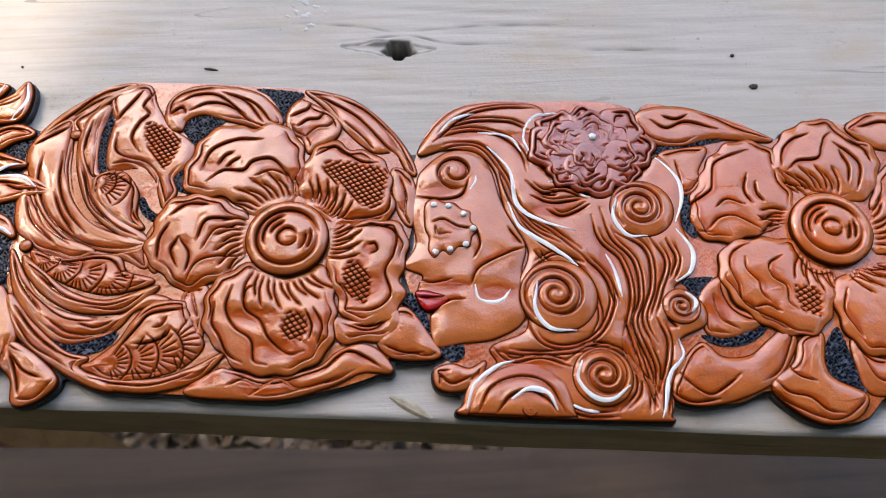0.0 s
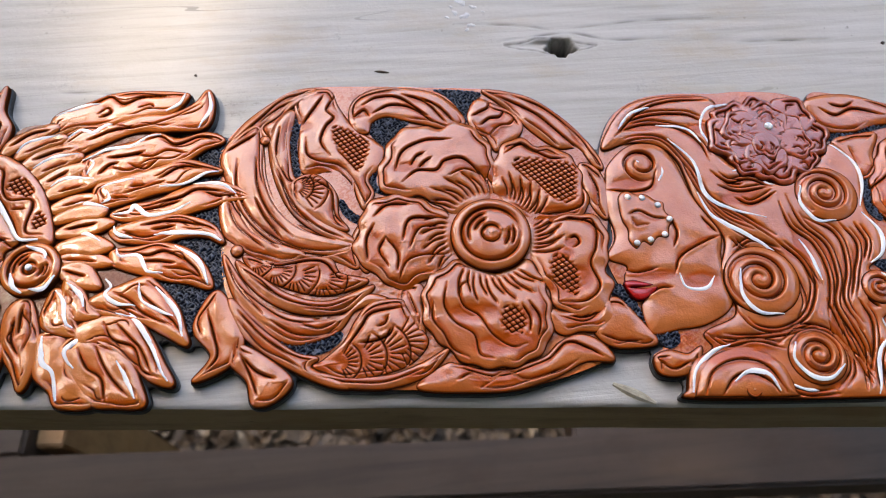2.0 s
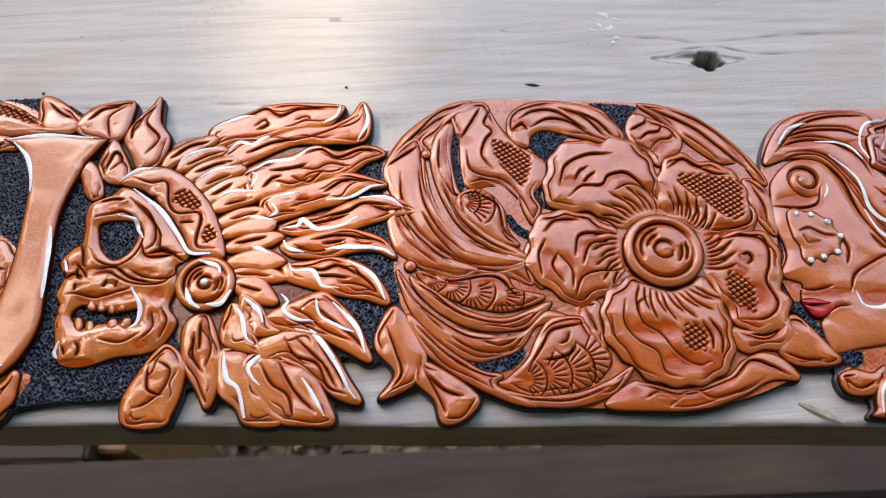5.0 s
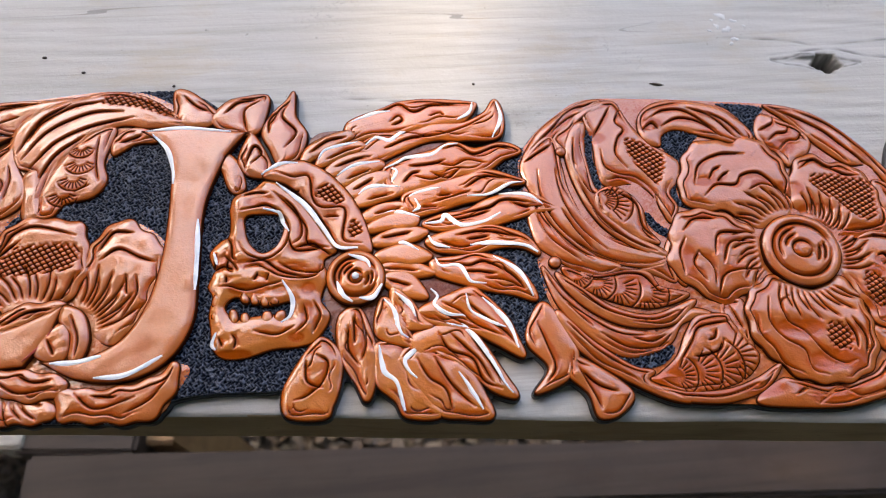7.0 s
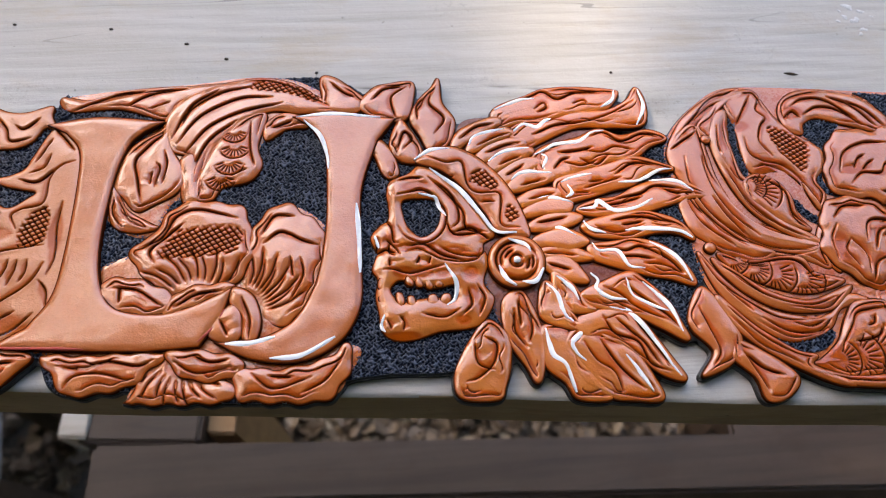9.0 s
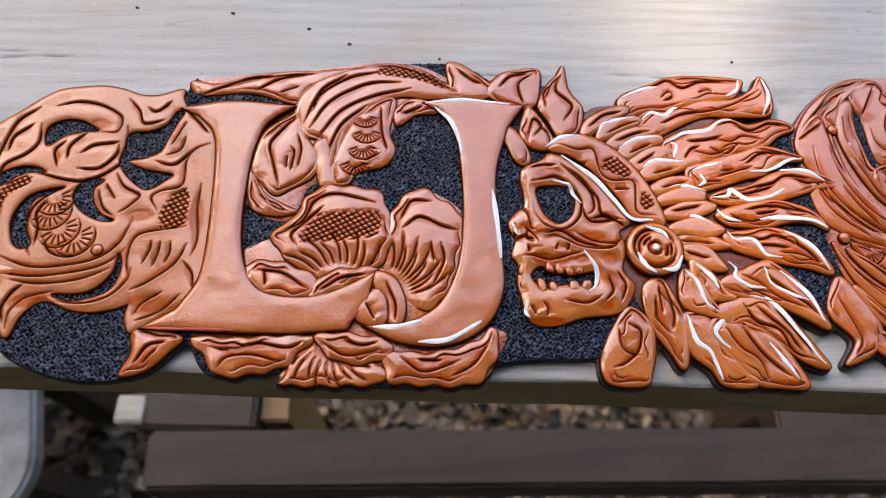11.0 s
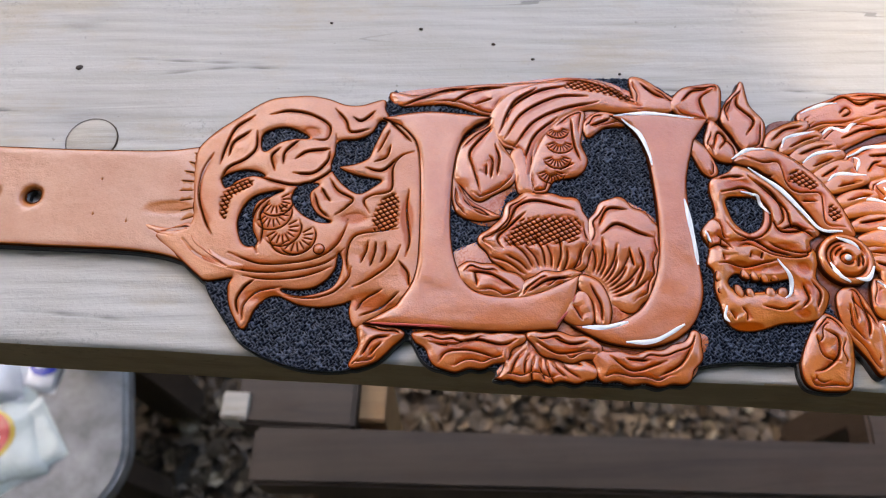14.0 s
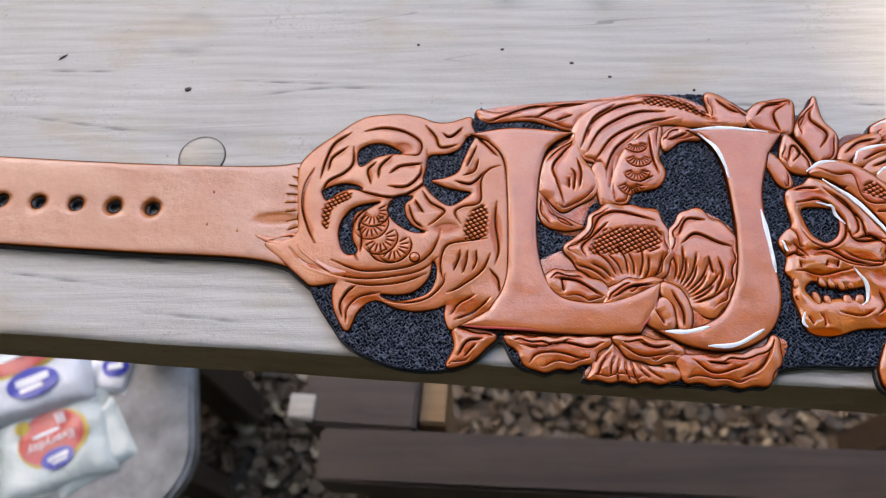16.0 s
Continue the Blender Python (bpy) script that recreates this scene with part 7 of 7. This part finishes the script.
# Separate strip with the orange-lit side of the leg put into its colour.
timber("leg_lit_strip", 0.030, 0.07, 0.68, LITWOOD, lay(-0.431, 0.092, -0.87), table, "orange-brown strip for the leg's lit side", 0.003)
timber("wedge_block", 0.030, 0.03, 0.05, PLUG, lay(-0.580, 0.074, -0.530), table, "small pale wood block", 0.003)
for sx in (-0.86, 0.36):
    timber("leg_post", 0.07, 0.06, 1.163, DARKWOOD, lay(sx, -0.0727 - 0.0884 * sx + 0.245, -0.037 - 0.5815), table, "dark square timber leg", 0.004)


def stool():
    """A low seat: a thick grey slab with rounded corners on four legs."""
    st = thing("low_stool", "low grey weathered wooden stool with a rounded seat", "stool")
    b = bmesh.new()
    w, d, r, pts = 0.29, 0.30, 0.10, []
    for cx, cy, a0 in ((w - r, d - r, 0), (-w + r, d - r, 90), (-w + r, -d + r, 180), (w - r, -d + r, 270)):
        pts += [(cx + r * math.cos(radians(a0 + a)), cy + r * math.sin(radians(a0 + a))) for a in range(0, 91, 10)]
    lo = [b.verts.new((x, y, -0.018)) for x, y in pts]
    f = b.faces.new(lo)
    up = bmesh.ops.extrude_face_region(b, geom=[f])["geom"]
    for v in up:
        if isinstance(v, bmesh.types.BMVert):
            v.co.z = 0.018
    bmesh.ops.recalc_face_normals(b, faces=b.faces)
    bmesh.ops.bevel(b, geom=[e for e in b.edges if abs(e.verts[0].co.z - e.verts[1].co.z) < 1e-5], offset=0.006, segments=3, affect="EDGES")
    me = bpy.data.meshes.new("seat")
    b.to_mesh(me)
    part("seat", me, GREY, st, "grey weathered rounded slab seat")
    for sx in (-1, 1):
        for sy in (-1, 1):
            timber("leg", 0.045, 0.045, 0.40, DARKWOOD, pose(sx * 0.2, sy * 0.2, -0.216), st)
    st.matrix_basis = pose(-1.117, 0.248, STOOL_Z - 0.018, 0, 0, 9)


STOOL_Z = -0.77
GREY = plain("grey weathered slab", (0.16, 0.155, 0.15), (0.36, 0.35, 0.345), 22, 0.55, 0.003)
stool()


def film_mat(name, tone, rough, mixed=0.0):
    m, tr, b = material(name, rough, 0, 0.4, 0.1)
    v = coords(tr)
    tr.links.new(ramp(tr, noise_of(tr, v, 25, 4), ((0.3, tuple(c * 0.85 for c in tone)), (0.7, tone))), b.inputs["Base Color"])
    bump(tr, b, noise_of(tr, v, 45, 4), 0.5, 0.006)
    return m


PACK_WHITE = film_mat("white plastic film", (0.78, 0.79, 0.82), 0.3)
PACK_GREEN = film_mat("pale translucent film over paper plates", (0.58, 0.64, 0.60), 0.25)
INK_RED = film_mat("red print", (0.55, 0.03, 0.025), 0.3)
INK_BLUE = film_mat("blue print", (0.035, 0.05, 0.42), 0.3)
INK_YELLOW = film_mat("yellow print", (0.60, 0.42, 0.04), 0.3)


def packet(label, mat, w, d, h, m, prints):
    """A soft sealed packet: a pillowed bag with crimped ends, printed shapes lie on its face."""
    pk = thing("packet", label, "packet")
    nx, ny = 22, 18

    def z_at(u, v):
        return h * (max(0.0, 1 - abs(u) ** 4) * max(0.0, 1 - abs(v) ** 6)) ** 0.5 + 0.004 * noise.noise(Vector((u * 2.3, v * 2.1, w * 9)))

    co = [((i / nx * 2 - 1) * w / 2, (j / ny * 2 - 1) * d / 2, z_at(i / nx * 2 - 1, j / ny * 2 - 1)) for i in range(nx + 1) for j in range(ny + 1)]
    n = len(co)
    co += [(x, y, 0.0005) for x, y, _ in co]
    q = []
    for i in range(nx):
        for j in range(ny):
            a = i * (ny + 1) + j
            q += [(a, a + ny + 1, a + ny + 2, a + 1), (n + a, n + a + 1, n + a + ny + 2, n + a + ny + 1)]
    part("bag", mesh_of("bag", co, q), mat, pk)
    for name, tone, x, y, rx, ry, turn, lift in prints:
        k, c2, q2 = 26, [], []
        for f in (0.0, 0.5, 1.0):
            for i in range(k):
                a = 2 * math.pi * i / k
                bx, by = rx * f * math.cos(a), ry * f * math.sin(a)
                if name == "printed_bar":
                    s = max(abs(math.cos(a)), abs(math.sin(a)))
                    bx, by = bx / s, by / s
                px, py = x + bx * math.cos(turn) - by * math.sin(turn), y + bx * math.sin(turn) + by * math.cos(turn)
                c2.append((px, py, z_at(px / w * 2, py / d * 2) + lift))
        for r in range(2):
            for i in range(k):
                q2.append((r * k + i, (r + 1) * k + i, (r + 1) * k + (i + 1) % k, r * k + (i + 1) % k))
        part(name, mesh_of(name, c2, q2), tone, pk)
    pk.matrix_basis = m
    return pk


def lettering(body, size, mat, parent, m, label):
    """A flat printed word, as a mesh."""
    cu = bpy.data.curves.new("word", "FONT")
    cu.body, cu.size, cu.align_x, cu.align_y = body, size, "CENTER", "CENTER"
    tmp = bpy.data.objects.new("word", cu)
    me = bpy.data.meshes.new_from_object(tmp)
    bpy.data.objects.remove(tmp)
    ob = part("printed_word", me, mat, parent, label)
    ob.matrix_basis = m


plates = packet("clear packet of paper plates with red and blue print", PACK_GREEN, 0.170, 0.140, 0.016, pose(-1.003, 0.092, STOOL_Z + 0.001, 0, 0, 19),
                [("printed_badge", INK_YELLOW, 0.004, 0.004, 0.052, 0.043, 0.0, 0.0012), ("printed_badge", INK_RED, 0.002, 0.006, 0.048, 0.040, 0.0, 0.0024),
                 ("printed_badge", INK_BLUE, 0.009, -0.028, 0.024, 0.0145, 0.1, 0.0036), ("printed_badge", INK_YELLOW, -0.038, 0.033, 0.011, 0.010, 0.0, 0.0030),
                 ("printed_bar", PACK_WHITE, -0.004, 0.014, 0.020, 0.0025, 0.1, 0.0038), ("printed_bar", PACK_WHITE, 0.010, -0.0265, 0.015, 0.0035, 0.15, 0.0046),
                 ("printed_bar", PACK_WHITE, 0.012, -0.0335, 0.011, 0.0022, 0.15, 0.0046), ("printed_bar", PACK_WHITE, 0.018, 0.031, 0.0014, 0.009, 0.2, 0.0038),
                 ("printed_bar", PACK_WHITE, 0.023, 0.030, 0.0014, 0.009, 0.2, 0.0038), ("printed_bar", PACK_WHITE, 0.013, 0.030, 0.0014, 0.009, 0.2, 0.0038)])
lettering("Everyday", 0.019, PACK_WHITE, plates, pose(0.003, -0.002, 0.0215, 0, 0, 186), "white printed word")
packet("clear crimped plastic packet under the plates", PACK_GREEN, 0.120, 0.100, 0.008, pose(-0.955, 0.088, STOOL_Z + 0.0005, 0, 0, 33), [])
packet("white plastic packet with red and blue print", PACK_WHITE, 0.24, 0.15, 0.026, pose(-1.086, 0.190, STOOL_Z + 0.018, 3, 0, 18),
       [("printed_badge", INK_YELLOW, 0.014, 0.032, 0.094, 0.046, 0.0, 0.0012), ("printed_badge", INK_RED, 0.010, 0.034, 0.090, 0.043, 0.0, 0.0024),
        ("printed_badge", INK_BLUE, 0.043, -0.030, 0.037, 0.023, 0.0, 0.0036), ("printed_bar", PACK_WHITE, 0.043, -0.026, 0.024, 0.006, 0.08, 0.0046),
        ("printed_bar", PACK_WHITE, 0.041, -0.038, 0.017, 0.004, 0.08, 0.0046), ("printed_bar", PACK_WHITE, 0.005, 0.022, 0.036, 0.008, 0.05, 0.0040)])
packet("folded white and blue plastic packet", PACK_WHITE, 0.08, 0.085, 0.014, pose(-0.948, 0.212, STOOL_Z + 0.001, 0, 0, -8),
       [("printed_badge", INK_BLUE, 0.018, -0.004, 0.020, 0.017, 0.3, 0.0015), ("printed_bar", PACK_WHITE, 0.018, -0.004, 0.011, 0.005, 0.3, 0.0025)])

# added beyond the view: a tree placed to dapple the sun, and a leaf ring that shapes the sky light
BARK = plain("grey-brown bark", (0.06, 0.045, 0.035), (0.16, 0.13, 0.10), 30, 0.9, 0.01)
GREEN = leaf_mat("green leaves", ((0.0, (0.030, 0.055, 0.014)), (0.6, (0.050, 0.090, 0.022)), (1.0, (0.085, 0.115, 0.035))))
# Openings in the added crown, set where sun patches should land.
GAPS = [(-150, 137, 6), (-130, 172, 6), (-112, 208, 10), (-278, 138, 0), (-142, 58, -6), (-120, 22, -10), (-155, 22, -8), (205, -28, 6)]
CROWN_H = 5.0
EAVE = 1.12


def tree():
    # Unseen tree, added only to shade the table and break up the sun.
    tr = thing("unseen_shade_tree", "unseen leafy tree added to dapple the sun", "tree")
    spots, r = [], random.Random(11)
    for layer in range(3):
        for px in np.arange(-2450, 1750, 36):
            for py in np.arange(-900, 1500, 36):
                p = (px + r.uniform(-16, 16), py + r.uniform(-16, 16))
                if ((p[0] + 330) / 2060) ** 2 + ((p[1] - 300) / 1180) ** 2 > 0.8 + 0.35 * noise.noise(Vector((p[0] / 420, p[1] / 420, layer))):
                    continue
                if any(math.hypot(p[0] - x, p[1] - y) < g + 60 for x, y, g in GAPS):
                    continue
                h = CROWN_H + 0.12 * layer + r.uniform(-0.05, 0.05)
                spots.append(tuple(Vector((p[0] / 1000, p[1] / 1000, 0)) + SUN_DIR * (h / SUN_DIR.z)))
    part("crown", leaf_pile("crown", spots, None, r, 0.105, 0.3), GREEN, tr, "many small green leaves")
    # Extra leaves overhead make reflections from near the zenith dark.
    over = []
    for layer in range(3):
        for px in np.arange(-4.4, 4.0, 0.12):
            edge = EAVE + 0.22 * noise.noise(Vector((px * 1.1, 3.0, 0.5))) + 0.12 * noise.noise(Vector((px * 4.0, 1.0, 0.5)))
            for py in np.arange(-4.4, edge, 0.12):
                if (px / 4.3) ** 2 + ((py + 1.2) / 3.0) ** 2 > 0.9 + 0.3 * noise.noise(Vector((px * 0.9, py * 0.9, 2.0))):
                    continue
                if noise.noise(Vector((px * 2.6, py * 2.6, 7.0))) < 0.42 - 0.1 * layer:
                    over.append((px + r.uniform(-0.05, 0.05), py + r.uniform(-0.05, 0.05), 3.2 + 0.15 * layer + r.uniform(-0.06, 0.06)))
    part("crown", leaf_pile("crown", over, None, r, 0.26, 0.4), GREEN, tr, "leaves added overhead to darken reflections")
    mid = SUN_DIR * ((CROWN_H + 0.3) / SUN_DIR.z)
    foot = Vector((mid.x - 2.4, mid.y + 1.6, GROUND_Z))
    line = [foot, foot + Vector((0.1, 0, 2.0)), foot + Vector((0.5, -0.3, 3.7)), mid + Vector((-0.9, 0.9, 0.35)), mid + Vector((0.4, 0.75, 0.3))]
    for name, pts, r0, r1 in (("trunk", line[:3], 0.17, 0.11), ("limb", line[2:], 0.09, 0.02)):
        sm = spline([tuple(p) for p in pts], step=0.2)
        co, q, n = [], [], 10
        for i, p in enumerate(sm):
            f = r0 + (r1 - r0) * i / (len(sm) - 1)
            for k in range(n):
                a = 2 * math.pi * k / n
                co.append((p[0] + f * math.cos(a), p[1] + f * math.sin(a) * (1 if name == "trunk" else 0.6), p[2] + (0 if name == "trunk" else f * math.sin(a) * 0.8)))
        for i in range(len(sm) - 1):
            for k in range(n):
                q.append((i * n + k, i * n + (k + 1) % n, (i + 1) * n + (k + 1) % n, (i + 1) * n + k))
        part(name, mesh_of(name, co, q), BARK, tr, "grey-brown bark")


tree()


def woodland():
    """Unseen ring of leaf clumps added to shape sky light and reflections: tall behind and beside the table, low where
    the sky opens.
    """
    r = random.Random(5)
    spots = []
    for i in range(15000):
        a = r.uniform(0, 2 * math.pi)
        open_side = 1 / (1 + math.exp(-(math.cos(a - radians(74)) - 0.40) * 9))
        tall = (8.0 + 1.2 * math.sin(5 * a)) * (1 - open_side) + (4.6 + 0.8 * math.sin(7 * a)) * open_side
        d = r.uniform(9, 11)
        spots.append((d * math.cos(a), d * math.sin(a), GROUND_Z + tall * r.random() ** 0.9))
    ob = part("backdrop", leaf_pile("backdrop", spots, None, r, 1.35, 1.4), GREEN)
    tagged(ob, "unseen dark green leaf ring added to shape the light", "woodland", kind="structure")


woodland()
